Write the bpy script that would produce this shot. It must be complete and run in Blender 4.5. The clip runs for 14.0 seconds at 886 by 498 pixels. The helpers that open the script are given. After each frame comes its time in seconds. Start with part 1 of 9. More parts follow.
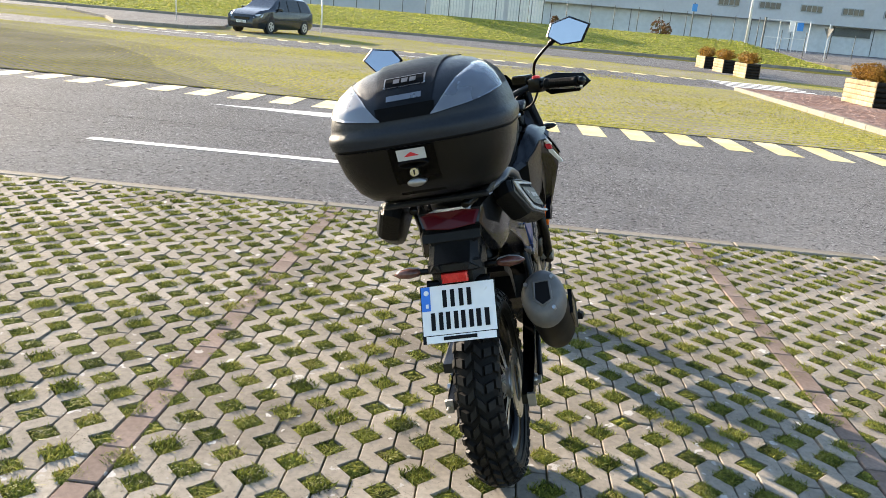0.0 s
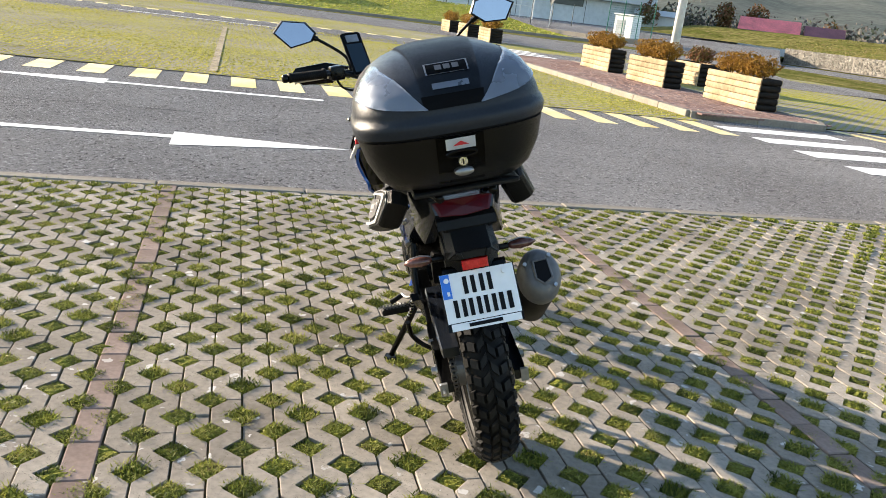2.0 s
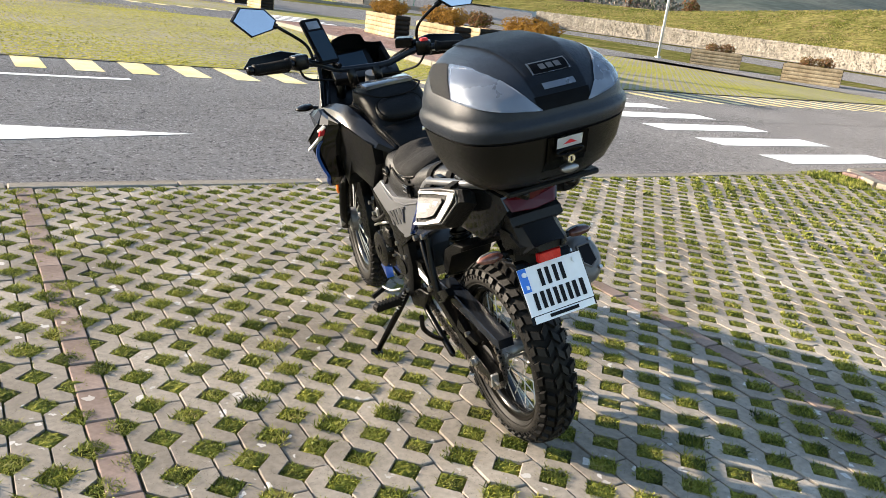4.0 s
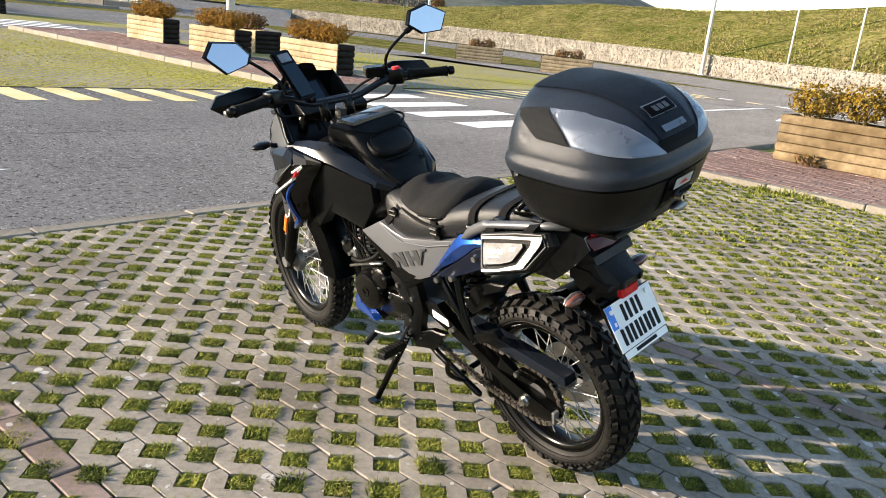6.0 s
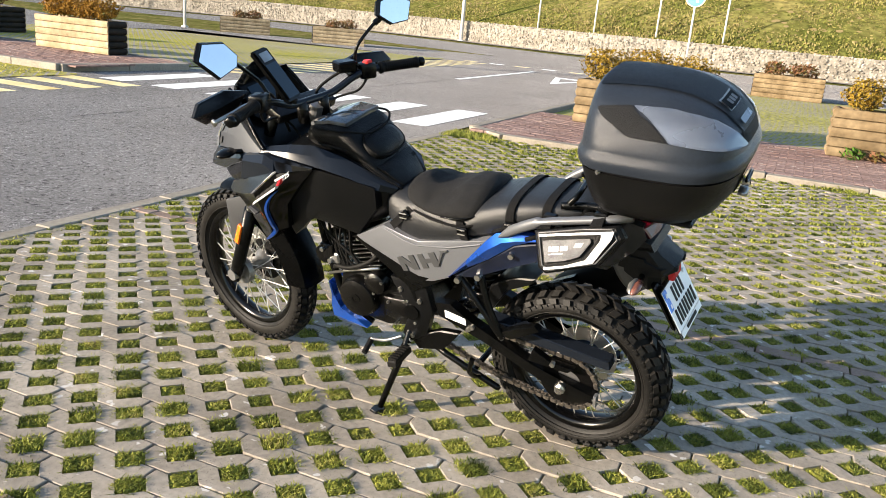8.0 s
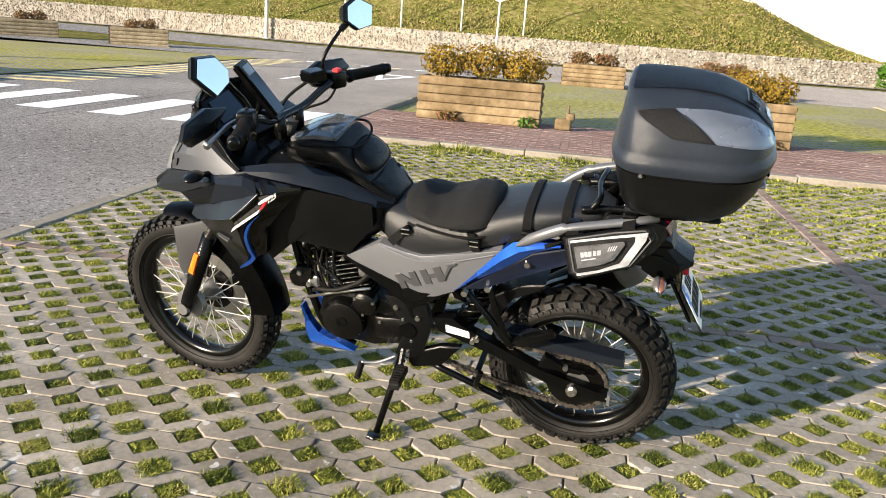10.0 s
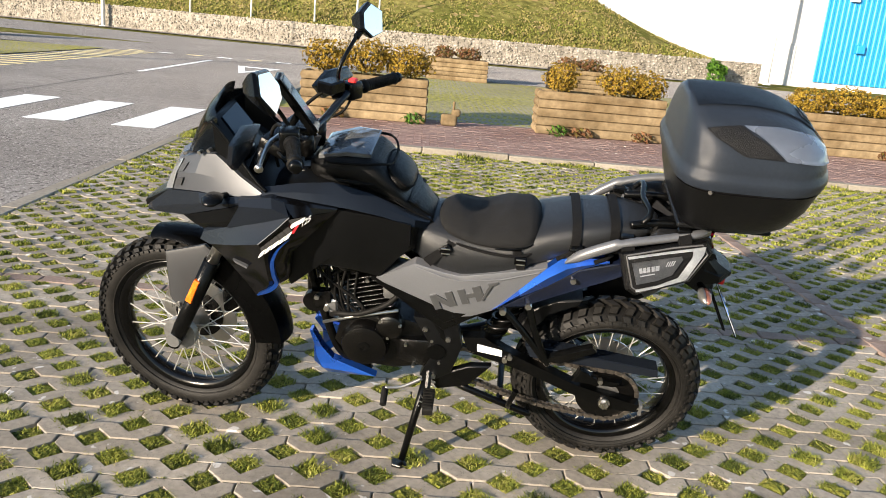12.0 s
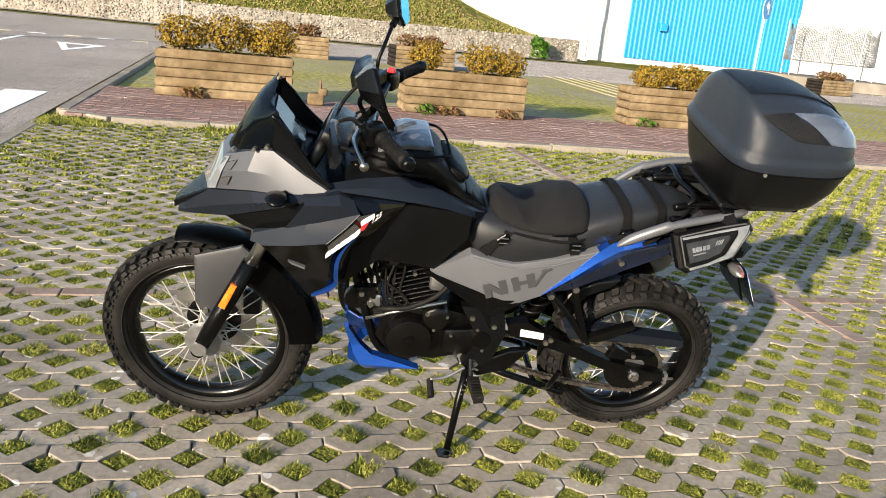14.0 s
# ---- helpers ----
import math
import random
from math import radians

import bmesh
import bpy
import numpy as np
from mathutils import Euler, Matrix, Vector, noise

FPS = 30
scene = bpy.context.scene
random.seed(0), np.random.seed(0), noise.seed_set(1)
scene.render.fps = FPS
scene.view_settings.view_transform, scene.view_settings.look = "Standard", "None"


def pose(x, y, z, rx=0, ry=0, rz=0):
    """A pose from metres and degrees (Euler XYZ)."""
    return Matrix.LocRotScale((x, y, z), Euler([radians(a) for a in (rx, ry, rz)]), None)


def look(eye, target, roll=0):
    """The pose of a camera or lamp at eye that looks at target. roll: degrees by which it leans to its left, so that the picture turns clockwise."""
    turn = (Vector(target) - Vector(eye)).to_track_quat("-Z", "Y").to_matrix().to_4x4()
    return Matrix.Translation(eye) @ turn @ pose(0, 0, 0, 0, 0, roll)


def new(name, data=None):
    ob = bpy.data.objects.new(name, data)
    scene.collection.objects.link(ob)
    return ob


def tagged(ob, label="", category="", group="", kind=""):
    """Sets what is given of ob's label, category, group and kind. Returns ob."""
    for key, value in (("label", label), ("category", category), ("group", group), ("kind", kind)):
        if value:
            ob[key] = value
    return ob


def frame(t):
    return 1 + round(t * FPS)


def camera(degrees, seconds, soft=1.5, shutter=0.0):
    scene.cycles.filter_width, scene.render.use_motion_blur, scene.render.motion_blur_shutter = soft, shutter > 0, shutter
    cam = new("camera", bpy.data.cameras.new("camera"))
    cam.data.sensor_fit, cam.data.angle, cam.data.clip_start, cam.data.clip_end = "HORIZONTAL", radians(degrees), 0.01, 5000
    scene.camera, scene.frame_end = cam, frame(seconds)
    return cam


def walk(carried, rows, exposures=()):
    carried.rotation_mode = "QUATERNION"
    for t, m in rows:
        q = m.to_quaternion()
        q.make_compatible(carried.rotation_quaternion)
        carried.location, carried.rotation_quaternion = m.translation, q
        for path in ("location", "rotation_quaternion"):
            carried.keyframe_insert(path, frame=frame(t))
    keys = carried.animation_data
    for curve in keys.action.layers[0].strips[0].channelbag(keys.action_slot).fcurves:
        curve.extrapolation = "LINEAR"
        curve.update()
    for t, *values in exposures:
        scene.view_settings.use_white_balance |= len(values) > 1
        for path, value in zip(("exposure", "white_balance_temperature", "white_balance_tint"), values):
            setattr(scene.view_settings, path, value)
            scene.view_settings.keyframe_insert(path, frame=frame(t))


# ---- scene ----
cam = camera(58.3, 14.0, soft=0.5)
EXPOSURES = [(0.0, 1.95, 6850, 12), (0.6, 1.9, 6850, 12), (1.5, 1.77, 6850, 12), (2.1, 1.83, 6850, 12), (4.4, 1.88, 6850, 12), (5.0, 1.77, 6850, 12), (6.2, 1.69, 6820, 12), (7.1, 1.77, 6820, 12), (9.0, 1.69, 6800, 12), (12.5, 1.52, 6800, 12), (14.0, 1.48, 6800, 12)]
PATH = [
    (0, (0.11, 0.288, 1.411), (0.004, 2.205, 0.851), 4.9),
    (0.5, (-0.019, 0.327, 1.382), (-0.007, 2.241, 0.802), 5.2),
    (1, (-0.183, 0.4, 1.379), (-0.012, 2.304, 0.791), 5.8),
    (1.5, (-0.371, 0.407, 1.385), (0.002, 2.282, 0.797), 6.6),
    (2, (-0.612, 0.387, 1.396), (-0.091, 2.226, 0.808), 7.0),
    (2.2, (-0.683, 0.398, 1.393), (-0.117, 2.224, 0.805), 7.1),
    (4.3, (-1.432, 0.825, 1.372), (-0.317, 2.371, 0.768), 6.7),
    (4.5, (-1.474, 0.896, 1.366), (-0.308, 2.404, 0.762), 6.5),
    (5, (-1.585, 1.088, 1.383), (-0.305, 2.509, 0.798), 6.3),
    (5.5, (-1.716, 1.239, 1.379), (-0.326, 2.563, 0.818), 6.2),
    (6, (-1.916, 1.385, 1.393), (-0.442, 2.622, 0.846), 6.1),
    (6.5, (-2.004, 1.539, 1.378), (-0.472, 2.7, 0.828), 5.9),
    (7, (-2.056, 1.754, 1.366), (-0.459, 2.819, 0.805), 5.6),
    (7.5, (-2.141, 1.94, 1.373), (-0.455, 2.85, 0.801), 5.6),
    (8, (-2.281, 2.106, 1.393), (-0.512, 2.848, 0.829), 5.2),
    (8.5, (-2.346, 2.24, 1.41), (-0.522, 2.84, 0.852), 5.6),
    (9, (-2.336, 2.368, 1.371), (-0.484, 2.887, 0.824), 4.7),
    (9.2, (-2.34, 2.437, 1.371), (-0.476, 2.916, 0.828), 4.4),
    (11.3, (-2.377, 3.078, 1.383), (-0.45, 3.116, 0.848), 5.0),
    (11.5, (-2.353, 3.13, 1.375), (-0.426, 3.138, 0.842), 5.0),
    (12, (-2.296, 3.286, 1.386), (-0.368, 3.213, 0.857), 5.2),
    (12.5, (-2.26, 3.431, 1.386), (-0.338, 3.256, 0.863), 5.5),
    (13, (-2.27, 3.66, 1.371), (-0.364, 3.372, 0.839), 6.1),
    (13.5, (-2.264, 3.836, 1.382), (-0.378, 3.44, 0.847), 6.3),
    (14, (-2.205, 3.96, 1.366), (-0.347, 3.458, 0.82), 5.8),
]
walk(cam, [(t, look(eye, target, roll)) for t, eye, target, roll in PATH], EXPOSURES)

# ---- world and sun ----
SUN_AZ, SUN_EL = radians(-45.0), radians(13.5)
world = bpy.data.worlds.new("world")
scene.world = world
world.use_nodes = True
wn = world.node_tree.nodes
sky = wn.new("ShaderNodeTexSky")
sky.sky_type = "NISHITA"
sky.sun_disc = False
sky.sun_elevation, sky.sun_rotation = SUN_EL, SUN_AZ
sky.air_density, sky.dust_density, sky.ozone_density = 1.0, 0.6, 1.5
wn["Background"].inputs["Strength"].default_value = 0.12
world.node_tree.links.new(sky.outputs[0], wn["Background"].inputs["Color"])
sun_data = bpy.data.lights.new("sun", "SUN")
sun_data.energy, sun_data.angle, sun_data.color = 4.75, radians(0.55), (1.0, 0.88, 0.72)
sun = new("sun", sun_data)
sun.matrix_world = look((-20 * math.sin(-SUN_AZ), 20 * math.cos(SUN_AZ), 20 * math.tan(SUN_EL)), (0, 0, 0))

# ---- materials ----
def material(name, colour, rough=0.6, metal=0.0, colour2=None, grain=8.0, stain=0.6, bump=0.0, bump_scale=120.0,
             spread=0.15, random_hue=0.0, coat=0.0, flake=0.0, emit=0.0, island=False, spec=0.5, fuzz=0.0):
    """Principled surface with broad stains, fine grain, a bump and an optional shift from object to object."""
    m = bpy.data.materials.new(name)
    m.use_nodes = True
    nt = m.node_tree
    nodes, link = nt.nodes, nt.links.new
    p = nodes["Principled BSDF"]
    p.inputs["Roughness"].default_value, p.inputs["Metallic"].default_value = rough, metal
    p.inputs["Specular IOR Level"].default_value = spec
    p.inputs["Diffuse Roughness"].default_value = fuzz
    if coat:
        p.inputs["Coat Weight"].default_value, p.inputs["Coat Roughness"].default_value = coat, 0.06
    co = nodes.new("ShaderNodeTexCoord")
    big, fine = nodes.new("ShaderNodeTexNoise"), nodes.new("ShaderNodeTexNoise")
    big.inputs["Scale"].default_value, big.inputs["Detail"].default_value = stain, 5
    fine.inputs["Scale"].default_value, fine.inputs["Detail"].default_value = grain, 4
    for n in (big, fine):
        link(co.outputs["Object"], n.inputs["Vector"])
    c2 = colour2 or tuple(min(1, v * (1 + 2.2 * spread)) for v in colour)
    ramp = nodes.new("ShaderNodeMapRange")
    ramp.inputs[1].default_value, ramp.inputs[2].default_value = 0.35, 0.68
    link(big.outputs[0], ramp.inputs[0])
    mix = nodes.new("ShaderNodeMix")
    mix.data_type = "RGBA"
    mix.inputs[6].default_value, mix.inputs[7].default_value = (*colour, 1), (*c2, 1)
    link(ramp.outputs[0], mix.inputs[0])
    hsv = nodes.new("ShaderNodeHueSaturation")
    link(mix.outputs[2], hsv.inputs["Color"])
    val = nodes.new("ShaderNodeMapRange")
    val.inputs[1].default_value, val.inputs[2].default_value = 0.3, 0.7
    val.inputs[3].default_value, val.inputs[4].default_value = 1 - spread, 1 + spread
    link(fine.outputs[0], val.inputs[0])
    if random_hue or island:
        src = nodes.new("ShaderNodeNewGeometry").outputs["Random Per Island"] if island else nodes.new("ShaderNodeObjectInfo").outputs["Random"]
        rnd = nodes.new("ShaderNodeMapRange")
        rnd.inputs[3].default_value, rnd.inputs[4].default_value = 1 - random_hue, 1 + random_hue
        link(src, rnd.inputs[0])
        mul = nodes.new("ShaderNodeMath")
        mul.operation = "MULTIPLY"
        link(val.outputs[0], mul.inputs[0])
        link(rnd.outputs[0], mul.inputs[1])
        link(mul.outputs[0], hsv.inputs["Value"])
    else:
        link(val.outputs[0], hsv.inputs["Value"])
    link(hsv.outputs[0], p.inputs["Base Color"])
    rr = nodes.new("ShaderNodeMapRange")
    rr.inputs[3].default_value, rr.inputs[4].default_value = max(0.02, rough - 0.08), min(1, rough + 0.1)
    link(big.outputs[0], rr.inputs[0])
    link(rr.outputs[0], p.inputs["Roughness"])
    if bump:
        bn, bt = nodes.new("ShaderNodeBump"), nodes.new("ShaderNodeTexNoise")
        bt.inputs["Scale"].default_value, bt.inputs["Detail"].default_value = bump_scale, 3
        link(co.outputs["Object"], bt.inputs["Vector"])
        bn.inputs["Strength"].default_value, bn.inputs["Distance"].default_value = bump, 0.004
        link(bt.outputs[0], bn.inputs["Height"])
        link(bn.outputs[0], p.inputs["Normal"])
    if emit:
        p.inputs["Emission Color"].default_value, p.inputs["Emission Strength"].default_value = (*colour, 1), emit
    return m


def leafy(name, colours, rough=0.55, through_light=0.25, patches=0.0, patch_scale=7.0):
    """Leaves or blades: colour picked leaf by leaf, shifted from tuft to tuft, a little light comes through."""
    m = bpy.data.materials.new(name)
    m.use_nodes = True
    nt = m.node_tree
    nodes, link = nt.nodes, nt.links.new
    p = nodes["Principled BSDF"]
    p.inputs["Roughness"].default_value, p.inputs["Specular IOR Level"].default_value = rough, 0.12
    geo, ramp = nodes.new("ShaderNodeNewGeometry"), nodes.new("ShaderNodeValToRGB")
    ramp.color_ramp.elements[0].color = (*colours[0], 1)
    ramp.color_ramp.elements[1].color = (*colours[-1], 1)
    for n, c in enumerate(colours[1:-1], 1):
        ramp.color_ramp.elements.new(n / (len(colours) - 1)).color = (*c, 1)
    pick = geo.outputs["Random Per Island"]
    if patches:
        spot, span, mixed = nodes.new("ShaderNodeTexNoise"), nodes.new("ShaderNodeMapRange"), nodes.new("ShaderNodeMix")
        spot.inputs["Scale"].default_value, spot.inputs["Detail"].default_value = patch_scale, 1
        link(geo.outputs["Position"], spot.inputs["Vector"])
        span.inputs[1].default_value, span.inputs[2].default_value = 0.3, 0.7
        link(spot.outputs[0], span.inputs[0])
        mixed.inputs[0].default_value = patches
        link(pick, mixed.inputs[2])
        link(span.outputs[0], mixed.inputs[3])
        pick = mixed.outputs[0]
    link(pick, ramp.inputs[0])
    link(ramp.outputs[0], p.inputs["Base Color"])
    tr, ad = nodes.new("ShaderNodeBsdfTranslucent"), nodes.new("ShaderNodeMixShader")
    link(ramp.outputs[0], tr.inputs[0])
    ad.inputs[0].default_value = through_light
    link(p.outputs[0], ad.inputs[1])
    link(tr.outputs[0], ad.inputs[2])
    link(ad.outputs[0], nodes["Material Output"].inputs[0])
    return m


def speckled(m, scale, colour, amount, size=0.25):
    """Light spots (lichen, gum, quartz) over an existing material."""
    nt = m.node_tree
    nodes, link = nt.nodes, nt.links.new
    p = nodes["Principled BSDF"]
    old = p.inputs["Base Color"].links[0].from_socket
    co = nodes.new("ShaderNodeNewGeometry")
    v = nodes.new("ShaderNodeTexVoronoi")
    v.inputs["Scale"].default_value = scale
    nz = nodes.new("ShaderNodeTexNoise")
    nz.inputs["Scale"].default_value = scale * 1.7
    off = nodes.new("ShaderNodeMixRGB")
    off.inputs[0].default_value = 0.06
    link(co.outputs["Position"], off.inputs[1])
    link(nz.outputs["Color"], off.inputs[2])
    link(co.outputs["Position"], nz.inputs["Vector"])
    link(off.outputs[0], v.inputs["Vector"])
    sep = nodes.new("ShaderNodeSeparateColor")
    link(v.outputs["Color"], sep.inputs[0])
    rad = nodes.new("ShaderNodeMath")
    rad.operation = "MULTIPLY"
    rad.inputs[1].default_value = size
    link(sep.outputs[0], rad.inputs[0])
    cut = nodes.new("ShaderNodeMath")
    cut.operation = "LESS_THAN"
    link(v.outputs["Distance"], cut.inputs[0])
    link(rad.outputs[0], cut.inputs[1])
    pick = nodes.new("ShaderNodeMath")
    pick.operation = "LESS_THAN"
    pick.inputs[1].default_value = amount
    link(sep.outputs[1], pick.inputs[0])
    both = nodes.new("ShaderNodeMath")
    both.operation = "MULTIPLY"
    link(cut.outputs[0], both.inputs[0])
    link(pick.outputs[0], both.inputs[1])
    mix = nodes.new("ShaderNodeMix")
    mix.data_type = "RGBA"
    link(both.outputs[0], mix.inputs[0])
    link(old, mix.inputs[6])
    mix.inputs[7].default_value = (*colour, 1)
    link(mix.outputs[2], p.inputs["Base Color"])
    return m


def far_lattice(name, along=0.0, lush=1.0, tone=1.0):
    """Lattice pavers seen from afar: concrete with diamond openings of grass, at the true pitch, with worn and lush patches."""
    m = material(name, (0.22 * tone, 0.2 * tone, 0.16 * tone), 0.95, spec=0.0, colour2=(0.3 * tone, 0.275 * tone, 0.235 * tone), grain=30, stain=0.5, spread=0.12)
    nt = m.node_tree
    nodes, link = nt.nodes, nt.links.new
    p = nodes["Principled BSDF"]
    old = p.inputs["Base Color"].links[0].from_socket
    geo = nodes.new("ShaderNodeNewGeometry")
    mp = nodes.new("ShaderNodeMapping")
    mp.inputs["Rotation"].default_value = (0, 0, radians(45 + along))
    mp.inputs["Scale"].default_value = (1 / 0.147, 1 / 0.147, 1)
    link(geo.outputs["Position"], mp.inputs["Vector"])
    frac = nodes.new("ShaderNodeVectorMath")
    frac.operation = "FRACTION"
    link(mp.outputs[0], frac.inputs[0])
    sep = nodes.new("ShaderNodeSeparateXYZ")
    link(frac.outputs[0], sep.inputs[0])
    big = nodes.new("ShaderNodeTexNoise")
    big.inputs["Scale"].default_value, big.inputs["Detail"].default_value = 0.22, 6
    link(geo.outputs["Position"], big.inputs["Vector"])
    size = nodes.new("ShaderNodeMapRange")
    size.inputs[1].default_value, size.inputs[2].default_value = 0.3, 0.7
    size.inputs[3].default_value, size.inputs[4].default_value = 0.42 * lush, lush
    link(big.outputs[0], size.inputs[0])
    tests = []
    for n in (0, 1):
        t = nodes.new("ShaderNodeMath")
        t.operation = "LESS_THAN"
        link(sep.outputs[n], t.inputs[0])
        link(size.outputs[0], t.inputs[1])
        tests.append(t)
    both = nodes.new("ShaderNodeMath")
    both.operation = "MULTIPLY"
    link(tests[0].outputs[0], both.inputs[0])
    link(tests[1].outputs[0], both.inputs[1])
    gn = nodes.new("ShaderNodeTexNoise")
    gn.inputs["Scale"].default_value, gn.inputs["Detail"].default_value = 9, 5
    link(geo.outputs["Position"], gn.inputs["Vector"])
    ramp = nodes.new("ShaderNodeValToRGB")
    ramp.color_ramp.elements[0].position, ramp.color_ramp.elements[0].color = 0.34, (0.15 * tone, 0.158 * tone, 0.03 * tone, 1)
    ramp.color_ramp.elements[1].position, ramp.color_ramp.elements[1].color = 0.64, (0.4 * tone, 0.36 * tone, 0.085 * tone, 1)
    link(gn.outputs[0], ramp.inputs[0])
    mix = nodes.new("ShaderNodeMix")
    mix.data_type = "RGBA"
    link(both.outputs[0], mix.inputs[0])
    link(old, mix.inputs[6])
    link(ramp.outputs[0], mix.inputs[7])
    link(mix.outputs[2], p.inputs["Base Color"])
    return m


M_PAVER = speckled(material("paver_concrete", spec=0.06, colour=(0.196, 0.17, 0.139), rough=0.92, colour2=(0.342, 0.304, 0.254), grain=45, stain=1.6, bump=0.16,
                            bump_scale=260, spread=0.16, random_hue=0.12), 14, (0.5, 0.475, 0.44), 0.55, 0.26)
M_PAVER_JOINED = speckled(material("paver_concrete_joined", spec=0.06, colour=(0.196, 0.17, 0.139), rough=0.92, colour2=(0.342, 0.304, 0.254), grain=45, stain=1.6, bump=0.16,
                                   bump_scale=260, spread=0.16, random_hue=0.12, island=True), 14, (0.5, 0.475, 0.44), 0.55, 0.26)
for m in (M_PAVER, M_PAVER_JOINED):
    speckled(m, 24, (0.42, 0.395, 0.36), 0.22, 0.3)
    speckled(m, 90, (0.1, 0.09, 0.07), 0.35, 0.4)
M_BRICK = speckled(material("bar_brick", spec=0.05, colour=(0.18, 0.132, 0.11), rough=0.9, colour2=(0.26, 0.2, 0.17), grain=50, stain=2, bump=0.4, bump_scale=220,
                            spread=0.15, random_hue=0.14), 14, (0.42, 0.38, 0.34), 0.4, 0.2)
M_SOIL = material("soil", spec=0.15, colour=(0.05, 0.04, 0.02), rough=1.0, colour2=(0.1, 0.085, 0.04), grain=30, stain=6, bump=0.8, bump_scale=90, spread=0.3)
M_GRASS = leafy("grass_blades", [(0.016, 0.022, 0.007), (0.04, 0.056, 0.012), (0.09, 0.115, 0.02), (0.19, 0.21, 0.036), (0.3, 0.31, 0.06), (0.35, 0.32, 0.1), (0.15, 0.11, 0.06)], patches=0.55)
M_MOSS = material("moss_cushion", spec=0.05, colour=(0.04, 0.045, 0.012), rough=1.0, colour2=(0.2, 0.2, 0.035), grain=140, stain=9, bump=1.0, bump_scale=220, spread=0.55)
M_LATTICE = far_lattice("lattice_pavers_far")
# sparser grass, and a lower tone that puts a soft shadow into the colours
M_LATTICE_SHADED = far_lattice("lattice_pavers_shaded", 0.0, 0.8, 0.86)
M_LATTICE_DEEP_SHADE = far_lattice("lattice_pavers_deep_shade", 0.0, 0.7, 0.68)
M_ASPHALT = speckled(material("asphalt", fuzz=0.45, spec=0.02, colour=(0.168, 0.157, 0.15), rough=0.9, colour2=(0.222, 0.21, 0.2), grain=110, stain=0.5, bump=0.9, bump_scale=150, spread=0.6),
                     52, (0.46, 0.44, 0.42), 0.45, 0.5)
speckled(M_ASPHALT, 38, (0.05, 0.047, 0.046), 0.55, 0.55)
M_ROADWHITE = material("road_paint_white", (0.72, 0.72, 0.7), 0.75, colour2=(0.8, 0.8, 0.78), grain=40, stain=3, bump=0.3, spread=0.08)
M_ROADYELLOW = material("road_paint_yellow", (0.6, 0.46, 0.18), 0.8, colour2=(0.74, 0.63, 0.36), grain=25, stain=1.5, bump=0.3, spread=0.12)
M_KERB = material("kerb_concrete", spec=0.05, colour=(0.19, 0.168, 0.135), rough=0.9, colour2=(0.3, 0.272, 0.232), grain=30, stain=1, bump=0.5, bump_scale=150, spread=0.15, random_hue=0.08)
M_REDPAVE = speckled(material("red_paving", spec=0.03, colour=(0.185, 0.12, 0.105), rough=0.9, colour2=(0.25, 0.18, 0.16), grain=30, stain=0.8, bump=0.4, bump_scale=120, spread=0.2, random_hue=0.14, island=True), 13, (0.42, 0.37, 0.33), 0.35, 0.3)
M_REDPAVE_SINGLE = speckled(material("red_paving_block", spec=0.03, colour=(0.185, 0.12, 0.105), rough=0.9, colour2=(0.25, 0.18, 0.16), grain=30, stain=0.8, bump=0.4, bump_scale=120, spread=0.2, random_hue=0.14), 13, (0.42, 0.37, 0.33), 0.35, 0.3)
M_TURF = speckled(material("turf", spec=0.0, colour=(0.082, 0.088, 0.022), rough=1.0, colour2=(0.175, 0.152, 0.055), grain=2.4, stain=0.35, bump=1.0, bump_scale=14, spread=0.5), 2.2, (0.21, 0.16, 0.08), 0.5, 0.45)
speckled(M_TURF, 5.0, (0.06, 0.07, 0.016), 0.5, 0.45)
M_BANK = material("bank_turf", spec=0.02, colour=(0.22, 0.235, 0.055), rough=1.0, colour2=(0.32, 0.31, 0.1), grain=3, stain=0.3, bump=1.0, bump_scale=9, spread=0.4)
M_LOG_PALE = material("pale_planter_timber", (0.25, 0.19, 0.115), 0.9, spec=0.05, colour2=(0.4, 0.315, 0.205), grain=14, stain=2.5, bump=0.5, bump_scale=60, spread=0.2, random_hue=0.14)
# near-black timber: shade on the planter ends is put into the colour
M_LOG_SHADED = material("shaded_timber", (0.011, 0.0095, 0.008), 0.8, spec=0.15, colour2=(0.026, 0.021, 0.017), grain=14, stain=4, bump=0.5, bump_scale=60, spread=0.25)
M_LOG = material("planter_timber", (0.115, 0.08, 0.043), 0.9, spec=0.05, colour2=(0.225, 0.168, 0.1), grain=14, stain=2.5, bump=0.5, bump_scale=60, spread=0.22, random_hue=0.16)
M_SHRUB = leafy("shrub_leaves", [(0.03, 0.026, 0.007), (0.075, 0.056, 0.011), (0.15, 0.1, 0.015), (0.28, 0.18, 0.022), (0.36, 0.25, 0.036), (0.2, 0.095, 0.018), (0.1, 0.085, 0.018)], patches=0.3, patch_scale=9.0)
M_SHRUB_RUST = leafy("shrub_leaves_rust", [(0.035, 0.025, 0.008), (0.2, 0.1, 0.016), (0.34, 0.17, 0.022), (0.38, 0.22, 0.035), (0.1, 0.045, 0.012)])
M_SHRUB_RED = leafy("shrub_leaves_dry", [(0.05, 0.06, 0.012), (0.14, 0.06, 0.03), (0.2, 0.1, 0.05), (0.1, 0.09, 0.02)])
M_STONE = material("gabion_stone", spec=0.15, colour=(0.2, 0.18, 0.15), rough=0.95, colour2=(0.3, 0.275, 0.235), grain=6, stain=2, bump=0.6, bump_scale=30, spread=0.2, random_hue=0.4, island=True)
